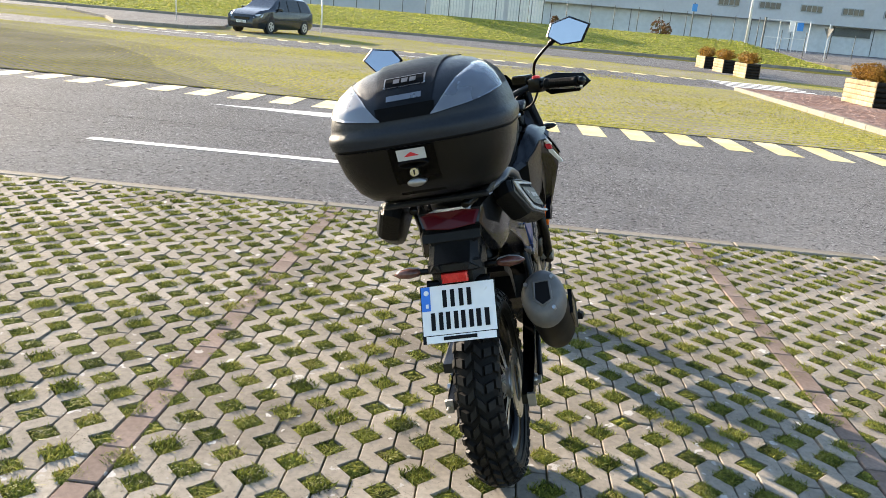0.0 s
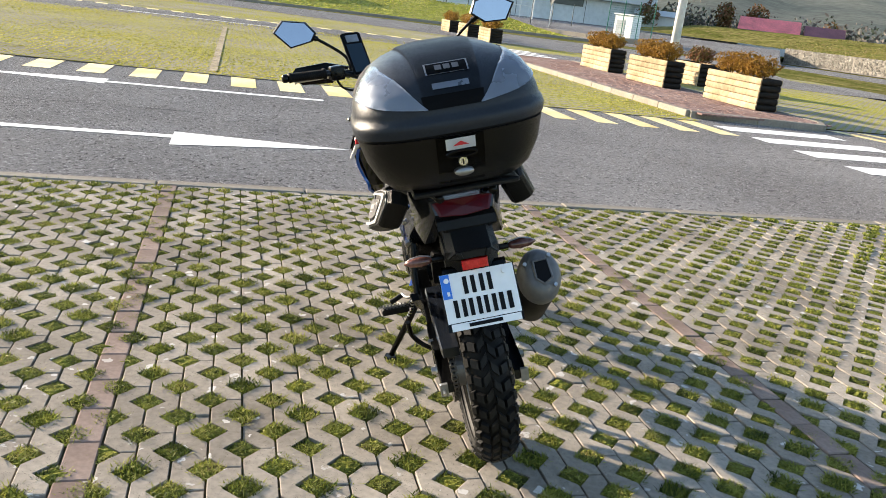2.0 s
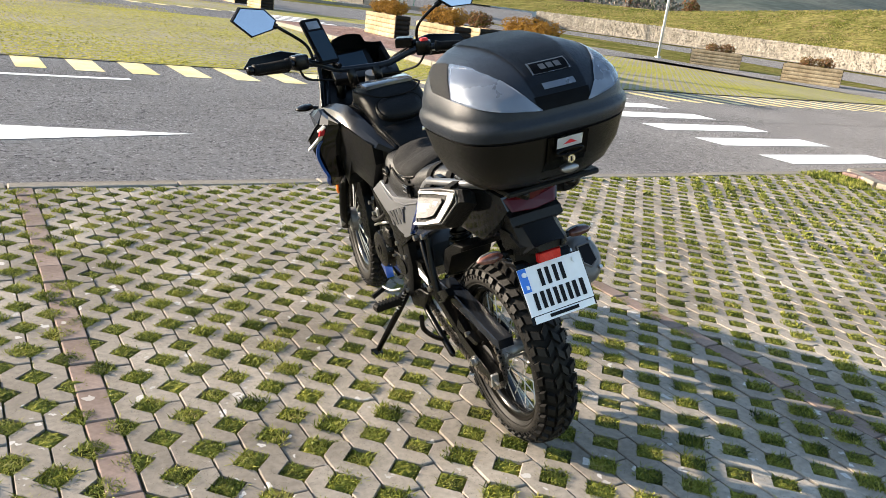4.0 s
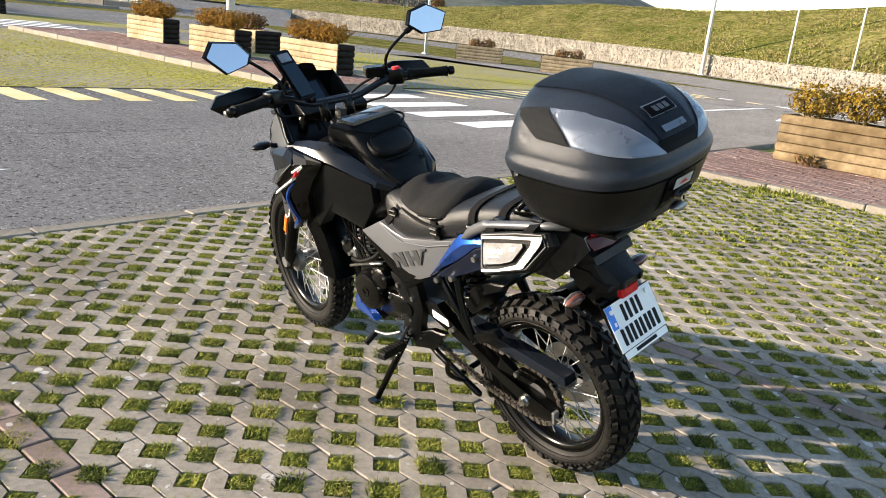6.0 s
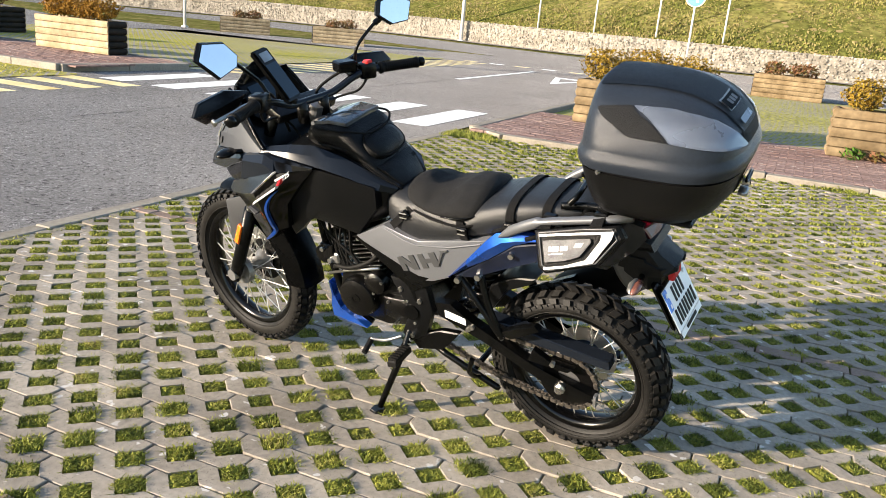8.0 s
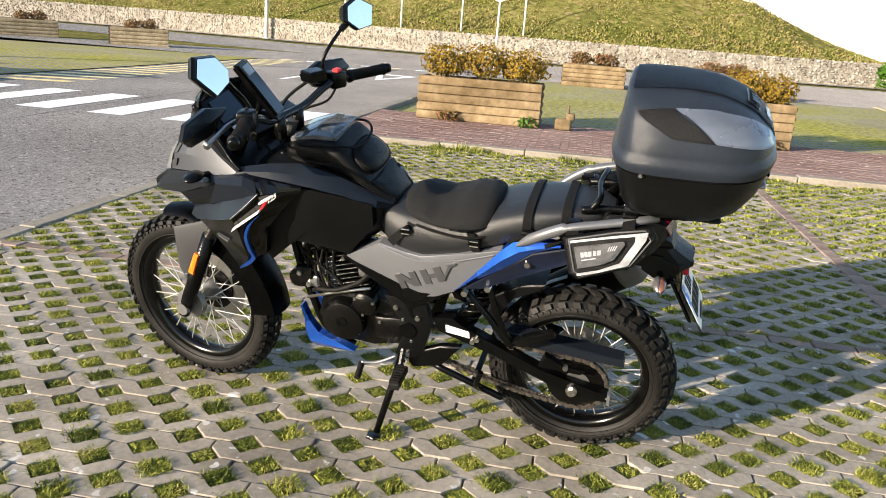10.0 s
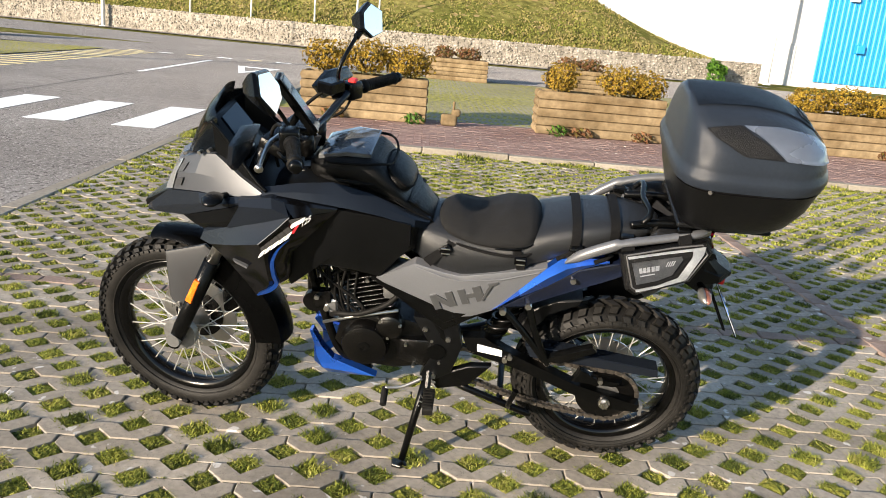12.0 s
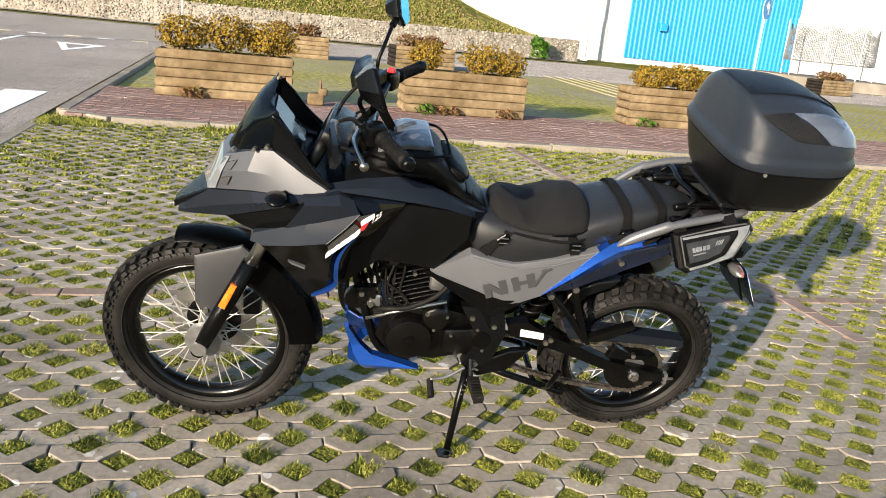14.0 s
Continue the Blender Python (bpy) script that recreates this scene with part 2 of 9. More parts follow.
M_WHITEWALL = material("white_render", (0.46, 0.468, 0.48), 0.8, colour2=(0.52, 0.53, 0.54), grain=3, stain=0.3, spread=0.04)
M_GREYWALL = material("grey_wall", (0.33, 0.36, 0.37), 0.8, colour2=(0.42, 0.44, 0.45), grain=2, stain=0.25, spread=0.1)
M_BLUECLAD = material("blue_cladding", (0.008, 0.22, 0.5), 0.45, colour2=(0.012, 0.25, 0.56), grain=4, stain=0.4, spread=0.05)
M_POST = material("painted_post", (0.62, 0.62, 0.6), 0.5, colour2=(0.7, 0.7, 0.68), grain=8, stain=2, spread=0.08)
M_DARKPOST = material("dark_post", (0.08, 0.085, 0.08), 0.6, spread=0.15)
M_ROOF = material("red_roof", (0.62, 0.15, 0.15), 0.8, spread=0.2)
M_FARHILL = material("distant_scrub", spec=0.15, colour=(0.045, 0.06, 0.052), rough=1.0, colour2=(0.11, 0.115, 0.095), grain=0.4, stain=0.03, spread=0.3)
M_WINDOW = material("window_glass", (0.03, 0.04, 0.05), 0.1, spread=0.05)

# ---- mesh helpers ----
def thing(name, label, category, place=(0, 0, 0), turn=0.0, group="", kind=""):
    ob = new(name)
    ob.matrix_world = pose(*place, 0, 0, turn)
    return tagged(ob, label, category, group, kind)


def mesh_of(bm, name, mat, smooth=False):
    me = bpy.data.meshes.new(name)
    bmesh.ops.recalc_face_normals(bm, faces=bm.faces[:])
    bm.to_mesh(me)
    bm.free()
    if mat:
        me.materials.append(mat)
    if smooth:
        me.shade_smooth()
    return me


def part(name, bm, mat, parent=None, label="", smooth=False, angle=None):
    me = mesh_of(bm, name, mat, smooth or angle is not None)
    if angle is not None:
        me.set_sharp_from_angle(angle=radians(angle))
    ob = new(name, me)
    if parent:
        ob.parent = parent
    return tagged(ob, label)


def setting(name, bm, mat, label, category, smooth=False, kind="structure"):
    ob = new(name, mesh_of(bm, name, mat, smooth))
    return tagged(ob, label, category, "", kind)


def box(bm, x0, x1, y0, y1, z0, z1, bevel=0.0, seg=1):
    v = [bm.verts.new((x, y, z)) for x in (x0, x1) for y in (y0, y1) for z in (z0, z1)]
    fs = [bm.faces.new([v[i] for i in q]) for q in ((0, 1, 3, 2), (4, 6, 7, 5), (0, 4, 5, 1), (2, 3, 7, 6), (0, 2, 6, 4), (1, 5, 7, 3))]
    if bevel:
        es = list({e for f in fs for e in f.edges})
        bmesh.ops.bevel(bm, geom=es, offset=bevel, segments=seg, affect="EDGES", profile=0.5)
    return bm


def slab(bm, outline, z0, z1):
    """Upright prism over an outline in x and y."""
    lo, hi = [bm.verts.new((x, y, z0)) for x, y in outline], [bm.verts.new((x, y, z1)) for x, y in outline]
    bm.faces.new(hi)
    bm.faces.new(lo[::-1])
    n = len(outline)
    for i in range(n):
        bm.faces.new((lo[i], lo[(i + 1) % n], hi[(i + 1) % n], hi[i]))
    return bm


def sheet(bm, outline, z):
    bm.faces.new([bm.verts.new((x, y, z)) for x, y in outline])
    return bm


def tube(bm, points, radius, sides=8, caps=True):
    """A round bar through the points; radius may be a list."""
    pts = [Vector(p) for p in points]
    rad = radius if isinstance(radius, (list, tuple)) else [radius] * len(pts)
    rings, side = [], None
    for i, p in enumerate(pts):
        d = (pts[min(i + 1, len(pts) - 1)] - pts[max(i - 1, 0)]).normalized()
        if side is None:
            side = d.orthogonal().normalized()
        side = (side - d * side.dot(d)).normalized()
        up = d.cross(side)
        rings.append([bm.verts.new(p + rad[i] * (math.cos(a) * side + math.sin(a) * up)) for a in (2 * math.pi * k / sides for k in range(sides))])
    for a, b in zip(rings, rings[1:]):
        for k in range(sides):
            bm.faces.new((a[k], a[(k + 1) % sides], b[(k + 1) % sides], b[k]))
    if caps:
        bm.faces.new(rings[0][::-1])
        bm.faces.new(rings[-1])
    return bm


def smooth_path(points, steps=6):
    """Catmull-Rom through the points."""
    p = [Vector(points[0])] + [Vector(q) for q in points] + [Vector(points[-1])]
    out = []
    for i in range(1, len(p) - 2):
        for s in range(steps):
            t = s / steps
            a, b, c, d = p[i - 1 : i + 3]
            out.append(0.5 * (2 * b + (c - a) * t + (2 * a - 5 * b + 4 * c - d) * t * t + (3 * b - a - 3 * c + d) * t**3))
    return out + [p[-2]]


def clump(bm, centre, radii, leaves, size, rng, flat=0.5):
    """Leaves strewn through the outer shell of an uneven mound."""
    for _ in range(leaves):
        d = Vector((rng.gauss(0, 1), rng.gauss(0, 1), rng.gauss(0, 1))).normalized()
        k = 0.72 + 0.4 * rng.random() ** 0.6
        k *= 0.86 + 0.3 * noise.noise(Vector(centre) * 3 + d * 1.7)
        p = Vector((centre[0] + d.x * radii[0] * k, centre[1] + d.y * radii[1] * k, centre[2] + d.z * radii[2] * k))
        if p.z < centre[2] - radii[2] * 0.75:
            continue
        n = (d + 0.9 * Vector((rng.gauss(0, 1), rng.gauss(0, 1), rng.gauss(0, 1)))).normalized()
        u = n.orthogonal().normalized()
        w = n.cross(u)
        s = size * (0.6 + 0.8 * rng.random())
        bm.faces.new([bm.verts.new(p + s * q) for q in (-u, -0.45 * w, u, 0.45 * w)])


def loft(rings, caps=True):
    bm = bmesh.new()
    vs = [[bm.verts.new(p) for p in ring] for ring in rings]
    n = len(vs[0])
    for a, b in zip(vs, vs[1:]):
        for k in range(n):
            bm.faces.new((a[k], a[(k + 1) % n], b[(k + 1) % n], b[k]))
    if caps:
        bm.faces.new(vs[0][::-1])
        bm.faces.new(vs[-1])
    return bm

# ---- ground, roads and paving ----
def plate_quad(pts, thick, inward):
    """A flat pane with thickness."""
    bm = bmesh.new()
    inw = Vector(inward).normalized() * thick
    a = [bm.verts.new(Vector(p) - inw * 0.3) for p in pts]
    b = [bm.verts.new(Vector(p) + inw * 0.7) for p in pts]
    bm.faces.new(a)
    bm.faces.new(b[::-1])
    for i in range(len(pts)):
        j = (i + 1) % len(pts)
        bm.faces.new((a[i], b[i], b[j], a[j]))
    return bm


PITCH, PERIOD, X0, Y0 = 0.1035, 0.2085, -0.65, 3.145
BAR_STRIPS = (-29, -4, 21)
LOT_EDGE_Y, LOT_KERB_X = 5.93, 6.86

setting("ground", sheet(bmesh.new(), [(-600, -600), (600, -600), (600, 600), (-600, 600)], -0.03), M_TURF, "dry green turf around the car park", "ground")
setting("road_main", sheet(bmesh.new(), [(-150, 6.05), (24, 6.05), (24, 12.98), (7, 12.98), (-150, 19.5)], -0.012), M_ASPHALT, "worn grey asphalt road with painted markings", "road")
setting("road_far", sheet(bmesh.new(), [(-120, 45), (-14, 28.3), (8, 25.2), (24, 23.5), (24, 29), (8, 30.4), (-14, 33.2), (-120, 51)], -0.012), M_ASPHALT, "grey asphalt lane behind the second car park", "road")
setting("road_cross", sheet(bmesh.new(), [(22.5, -90), (33, -90), (31, 6), (27, 18), (20, 30), (-6, 47), (-120, 58), (-120, 72), (-6, 57), (30, 46), (22, 30), (22.5, 12.5)], -0.016), M_ASPHALT, "grey asphalt road along the stone wall", "road")
setting("pavement_lot", sheet(bmesh.new(), [(-60, -60), (LOT_KERB_X, -60), (LOT_KERB_X, -7.4), (-60, -7.4)], -0.004), M_LATTICE, "grass lattice paving of the car park", "pavement")
setting("pavement_lot_side", sheet(bmesh.new(), [(-60, -7.4), (-5.1, -7.4), (-5.1, LOT_EDGE_Y), (-60, LOT_EDGE_Y)], -0.004), M_LATTICE, "grass lattice paving of the car park", "pavement")
setting("pavement_lot_far", sheet(bmesh.new(), [(-90, 16.8), (-40, 14.55), (7.06, 12.43), (7.06, 25.3), (-14, 28.3), (-90, 40)], 0.0), M_LATTICE, "grass lattice paving across the road", "pavement")
# shadow across the road, drawn as two nested sheets of darker paving
SHADE_OUTLINE = [(-34, 33), (-14.9, 25.5), (-9.9, 22.6), (-8.6, 21.2), (-7.2, 19.5), (-6.2, 17.6), (-5.5, 16.2), (-4.5, 14.9), (-3.3, 13.7), (-2.5, 12.88), (-9, 13.17), (-12, 17.1), (-16, 21), (-40, 29)]
setting("pavement_lot_shaded", sheet(bmesh.new(), SHADE_OUTLINE, 0.004), M_LATTICE_SHADED, "lattice paving with sparse grass, darkened for shade, across the road", "pavement")
setting("pavement_lot_deep_shade", sheet(bmesh.new(), [(-30, 30.5), (-14.9, 23.9), (-10.5, 21.3), (-8.9, 19.4), (-7.6, 17.6), (-6.6, 15.6), (-5.2, 14.0), (-4.4, 12.99), (-8.8, 13.2), (-12.5, 18.0), (-17, 22), (-34, 28.5)], 0.008), M_LATTICE_DEEP_SHADE, "lattice paving with sparser grass, darkened further for shade, across the road", "pavement")
M_BAYLINE = material("worn_bay_bricks", spec=0.02, colour=(0.29, 0.24, 0.17), rough=0.95, colour2=(0.37, 0.31, 0.22), grain=12, stain=1.5, spread=0.3)
setting("pavement_bay_line", sheet(bmesh.new(), [(-1.0, 13.1), (-0.88, 13.1), (-0.88, 24.9), (-1.0, 24.9)], 0.012), M_BAYLINE, "brown brick line between far parking bays", "pavement")
setting("pavement_lot_strip", sheet(bmesh.new(), [(-120, 51), (-14, 33.2), (8, 30.4), (24, 29), (24, 31), (-6, 48), (-120, 59)], -0.024), M_LATTICE, "grass lattice paving between the far lanes", "pavement")
setting("pavement_lot_east", sheet(bmesh.new(), [(9.95, 12.98), (22.4, 12.98), (20, 23.4), (9.95, 25)], 0.004), M_LATTICE, "grass lattice paving beside the far planters", "pavement")
setting("pavement_lot_south", sheet(bmesh.new(), [(9.9, -40), (22.2, -40), (22.2, 5.75), (9.9, 5.75)], -0.006), M_LATTICE, "grass lattice paving behind the timber planters", "pavement")
setting("bedding", sheet(bmesh.new(), [(-5.1, -7.4), (LOT_KERB_X, -7.4), (LOT_KERB_X, 5.3), (7.3, 5.93), (-5.1, LOT_EDGE_Y)], -0.012), M_SOIL, "dark soil under the grass pavers", "ground")


def marking(outline, mat, label, z=-0.007):
    return setting("road_marking", sheet(bmesh.new(), outline, z), mat, label, "road marking")


# two lane arrows
marking([(-3.85, 7.69), (-1.13, 7.69), (-1.13, 7.38), (0.45, 7.7), (-1.13, 7.99), (-1.13, 7.83), (-3.85, 7.83)], M_ROADWHITE, "white painted lane arrow pointing along the road")
marking([(0.52, 10.92), (0.52, 11.06), (-2.15, 11.1), (-2.15, 11.3), (-3.9, 11.12), (-2.15, 10.84), (-2.15, 10.96)], M_ROADWHITE, "white painted arrow in the opposite lane")
# short yellow bars across the far edge of the road
def far_edge(x):
    """The far edge of the main road, which drifts away to the west."""
    return 12.66 - 0.045 * (x - 2.0)


for n in range(-20, 9):
    x = 1.3 + 0.655 * n
    top = far_edge(x) - 0.03
    low = 11.42 - 0.085 * (x - 2.0) if x > -5 else top - 0.85
    marking([(x, top), (x + 0.34, top - 0.015), (x + 0.34, low - 0.01), (x, low)], M_ROADYELLOW, "short yellow painted bar on the road edge")
for n in range(19):
    x = 9.9 + 0.655 * n
    marking([(x, 12.85), (x + 0.3, 12.85), (x + 0.72, 11.5), (x + 0.42, 11.5)], M_ROADYELLOW, "slanted yellow painted bar on the road edge")
# sealed joint and old ruts in the asphalt
M_SEAL = material("bitumen_seal", spec=0.02, colour=(0.035, 0.035, 0.037), rough=0.95, colour2=(0.07, 0.07, 0.07), grain=40, stain=3, spread=0.3)
def asphalt_joint(pts, label):
    bm = bmesh.new()
    r = random.Random(len(pts))
    row = []
    for (xa, ya), (xb, yb) in zip(pts, pts[1:]):
        for k in range(12):
            f = k / 12
            row.append((xa + (xb - xa) * f, ya + (yb - ya) * f + r.uniform(-0.02, 0.02), r.uniform(0.003, 0.012)))
    vs = [(bm.verts.new((x, y - w, -0.0085)), bm.verts.new((x, y + w, -0.0085))) for x, y, w in row]
    for a, b in zip(vs, vs[1:]):
        bm.faces.new((a[0], b[0], b[1], a[1]))
    setting("road_joint", bm, M_SEAL, label, "road joint")


asphalt_joint([(-24, 9.4), (-12, 9.45), (-5.8, 9.3), (-1.7, 9.22), (1.75, 9.17), (5.3, 9.2), (9, 9.35), (15, 9.4)], "thin dark joint along the middle of the road")
# zebra crossing
for n in range(6):
    y = 6.42 + 1.03 * n
    marking([(7.05, y), (9.3, y), (9.3, y + 0.5), (7.05, y + 0.5)], M_ROADWHITE, "white zebra crossing stripe on the asphalt")
marking([(15.0, 9.32), (21.1, 9.42), (21.1, 9.56), (15.0, 9.46)], M_ROADWHITE, "white lane line at the junction")
tri = [(19.7, 8.4), (16.95, 7.75), (19.55, 7.2)]
cx, cy = sum(p[0] for p in tri) / 3, sum(p[1] for p in tri) / 3
inner = [(cx + (x - cx) * 0.55, cy + (y - cy) * 0.55) for x, y in tri]
bm = bmesh.new()
for i in range(3):
    j = (i + 1) % 3
    sheet(bm, [tri[i], tri[j], inner[j], inner[i]], -0.007)
setting("road_marking", bm, M_ROADWHITE, "white outlined give-way triangle on the asphalt", "road marking")
for n in range(7):
    y = 6.6 + 0.9 * n
    marking([(22.6, y), (22.95, y), (22.95, y + 0.45), (22.6, y + 0.45)], M_ROADWHITE if n % 2 else M_ROADYELLOW, "painted dash across the junction mouth")
for n in range(30):
    x = -15 + 0.86 * n
    y = 33.2 - 0.125 * (x + 14)
    if x > 7:
        break
    marking([(x, y), (x + 0.42, y - 0.05), (x + 0.55, y - 0.75), (x + 0.13, y - 0.7)], M_ROADYELLOW, "slanted yellow painted bar on the road edge")
marking([(-16.2, 31.2), (-9.8, 30.4), (-9.8, 30.55), (-16.2, 31.35)], M_ROADWHITE, "white lane line on the far road")
marking([(-4.4, 28.6), (0.7, 27.8), (0.7, 27.95), (-4.4, 28.75)], M_ROADWHITE, "white lane line on the far road")
for n in range(6):
    y = 25.7 + 0.9 * n
    marking([(7.5, y), (10.3, y - 0.3), (10.3, y + 0.15), (7.5, y + 0.45)], M_ROADWHITE, "white zebra crossing stripe on the far road")

# flush concrete edging along the road
edging = thing("edging_kerb", "flush concrete edging between pavers and asphalt", "kerb", kind="structure")
rng = random.Random(5)
stone = mesh_of(box(bmesh.new(), -0.495, 0.495, -0.06, 0.06, -0.1, 0.0, 0.008), "edging_stone", M_KERB)
for n in range(34):
    ob = new("edging_stone", stone)
    ob.parent = edging
    ob.matrix_basis = pose(-26.6 + n, 5.99, 0.006 + rng.uniform(-0.003, 0.003), 0, 0, rng.uniform(-0.15, 0.15))


def raised_kerb(name, points, label, height=0.11, width=0.14):
    """Kerb stones end to end along a line."""
    root = thing(name, label, "kerb", kind="structure")
    for (xa, ya), (xb, yb) in zip(points, points[1:]):
        far = math.hypot(xb - xa, yb - ya)
        count = max(1, round(far / 1.0))
        me = mesh_of(box(bmesh.new(), 0.004, far / count - 0.004, -width / 2, width / 2, -0.1, height, 0.015, 2), "kerb_stone", M_KERB)
        for i in range(count):
            ob = new("kerb_stone", me)
            ob.parent = root
            ob.matrix_basis = pose(xa + (xb - xa) * i / count, ya + (yb - ya) * i / count, rng.uniform(-0.006, 0.006), 0, 0, math.degrees(math.atan2(yb - ya, xb - xa)))
    return root


raised_kerb("kerb_near", [(6.93, -30), (6.93, 5.3), (7.3, 5.85), (22, 5.85)], "raised concrete kerb edging the planter island", 0.062)
raised_kerb("kerb_far", [(7.13, 25.2), (7.13, 12.98), (9.6, 12.6), (9.95, 13.1), (9.95, 25)], "raised concrete kerb of the far planter island")


def brick_paving(name, x0, x1, y0, y1, z, label):
    """Small red blocks laid in a running bond, joined into one sheet."""
    bm = bmesh.new()
    r = random.Random(8)
    verts, faces, loose = [], [], []
    row, x = 0, x0
    while x < x1:
        y = y0 - (0.1 if row % 2 else 0)
        while y < y1:
            a, b, h = max(y + 0.004, y0), min(y + 0.196, y1), z + r.uniform(-0.003, 0.003)
            if b > a:
                if name == "pavement_near_island" and x < x0 + 1.15 and 0.0 < a and b < 4.6 and b - a > 0.19:
                    loose.append((x + 0.05, (a + b) / 2, h))
                    y += 0.2
                    continue
                n = len(verts)
                verts += [(x + 0.004, a, h), (x + 0.096, a, h), (x + 0.096, b, h), (x + 0.004, b, h)]
                verts += [(px, py, z - 0.03) for px, py, _ in verts[n : n + 4]]
                faces += [(n, n + 1, n + 2, n + 3)] + [(n + i, n + 4 + i, n + 4 + (i + 1) % 4, n + (i + 1) % 4) for i in range(4)]
            y += 0.2
        x += 0.1
        row += 1
    me = bpy.data.meshes.new(name)
    me.from_pydata(verts, [], faces)
    me.materials.append(M_REDPAVE)
    base = setting(name, sheet(bmesh.new(), [(x0, y0), (x1, y0), (x1, y1), (x0, y1)], z - 0.02), M_SOIL, label, "pavement")
    ob = tagged(new("paving_blocks", me), "worn red paving blocks", "", "", "stuff")
    ob.parent = base
    if loose:
        block = mesh_of(box(bmesh.new(), -0.046, 0.046, -0.096, 0.096, -0.03, 0.0, 0.002), "paving_block", M_REDPAVE_SINGLE)
        for q in loose:
            ob = new("paving_block", block)
            ob.parent = base
            ob.matrix_basis = pose(*q)
    return base


brick_paving("pavement_near_island", 7.0, 9.95, -14, 5.78, 0.055, "red block paving around the timber planters")
brick_paving("pavement_far_island", 7.2, 9.88, 12.7, 25, 0.1, "red block paving of the far island")
setting("pavement_near_island_south", sheet(bmesh.new(), [(7.0, -30), (9.95, -30), (9.95, -14), (7.0, -14)], 0.05), M_REDPAVE, "red block paving further along the island", "pavement")


# ---- timber planters and their shrubs ----
def planter(place, turn, length, depth=0.92, logs=5, dia=0.125, timber=None, ends=None):
    root = thing("timber_planter", "weathered timber planter of stacked half-round logs", "planter", place, turn, "timber planters")
    long_me = None
    for face in (-1, 1):
        for n in range(logs):
            bm = bmesh.new()
            z = dia * (n + 0.5)
            ring = [(0.022 + math.cos(a) ** 0.6 * 0.028 if abs(a) < 1.5 else 0.02, math.sin(a) * dia * 0.49) for a in (radians(d) for d in range(-90, 91, 30))]
            out = []
            for x in (-length / 2, length / 2):
                out.append([bm.verts.new((x, face * (depth / 2 - 0.05 + c), z + s)) for c, s in ring])
            for i in range(len(ring) - 1):
                bm.faces.new((out[0][i], out[0][i + 1], out[1][i + 1], out[1][i]))
            for o in out:
                bm.faces.new(o)
            bm.faces.new((out[0][0], out[0][-1], out[1][-1], out[1][0]))
            part("log", bm, timber or M_LOG, root, angle=50)
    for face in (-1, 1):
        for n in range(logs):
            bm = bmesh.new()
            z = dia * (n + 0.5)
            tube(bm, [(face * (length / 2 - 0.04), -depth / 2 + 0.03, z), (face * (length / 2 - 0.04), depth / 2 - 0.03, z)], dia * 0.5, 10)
            # default end logs carry their shade as a near-black colour
            part("end_log", bm, ends or M_LOG_SHADED, root, "" if ends else "end log coloured near-black for shade", angle=50)
    part("soil", box(bmesh.new(), -length / 2 + 0.06, length / 2 - 0.06, -depth / 2 + 0.06, depth / 2 - 0.06, 0.02, dia * logs - 0.06), M_SOIL, root, "dark planting soil")
    return root


SHRUB_MESHES = {}


def rosettes(bm, centre, radii, count, size, rng):
    """Tufts of leaves that spread from points of an uneven mound."""
    for _ in range(count):
        d = Vector((rng.gauss(0, 1), rng.gauss(0, 1), rng.gauss(0, 1))).normalized()
        k = (0.7 + 0.32 * rng.random() ** 0.5) * (0.84 + 0.4 * noise.noise(Vector(centre) * 3 + d * 2.1))
        p = Vector((centre[0] + d.x * radii[0] * k, centre[1] + d.y * radii[1] * k, centre[2] + d.z * radii[2] * k))
        if p.z < centre[2] - radii[2] * 0.8:
            continue
        d = (d + Vector((0, 0, 0.35)) + 0.35 * Vector((rng.gauss(0, 1), rng.gauss(0, 1), rng.gauss(0, 1)))).normalized()
        u = d.orthogonal().normalized()
        w = d.cross(u)
        turn = rng.uniform(0, 6.3)
        for n in range(7):
            a = turn + n * 0.9
            out = (math.cos(a) * u + math.sin(a) * w) * rng.uniform(0.7, 1.0) + d * rng.uniform(0.25, 0.9)
            wide = d.cross(out).normalized() * size * 0.42
            tip = p + out * size * rng.uniform(1.3, 1.9)
            mid = p.lerp(tip, 0.55)
            bm.faces.new([bm.verts.new(q) for q in (p, mid + wide, tip, mid - wide)])


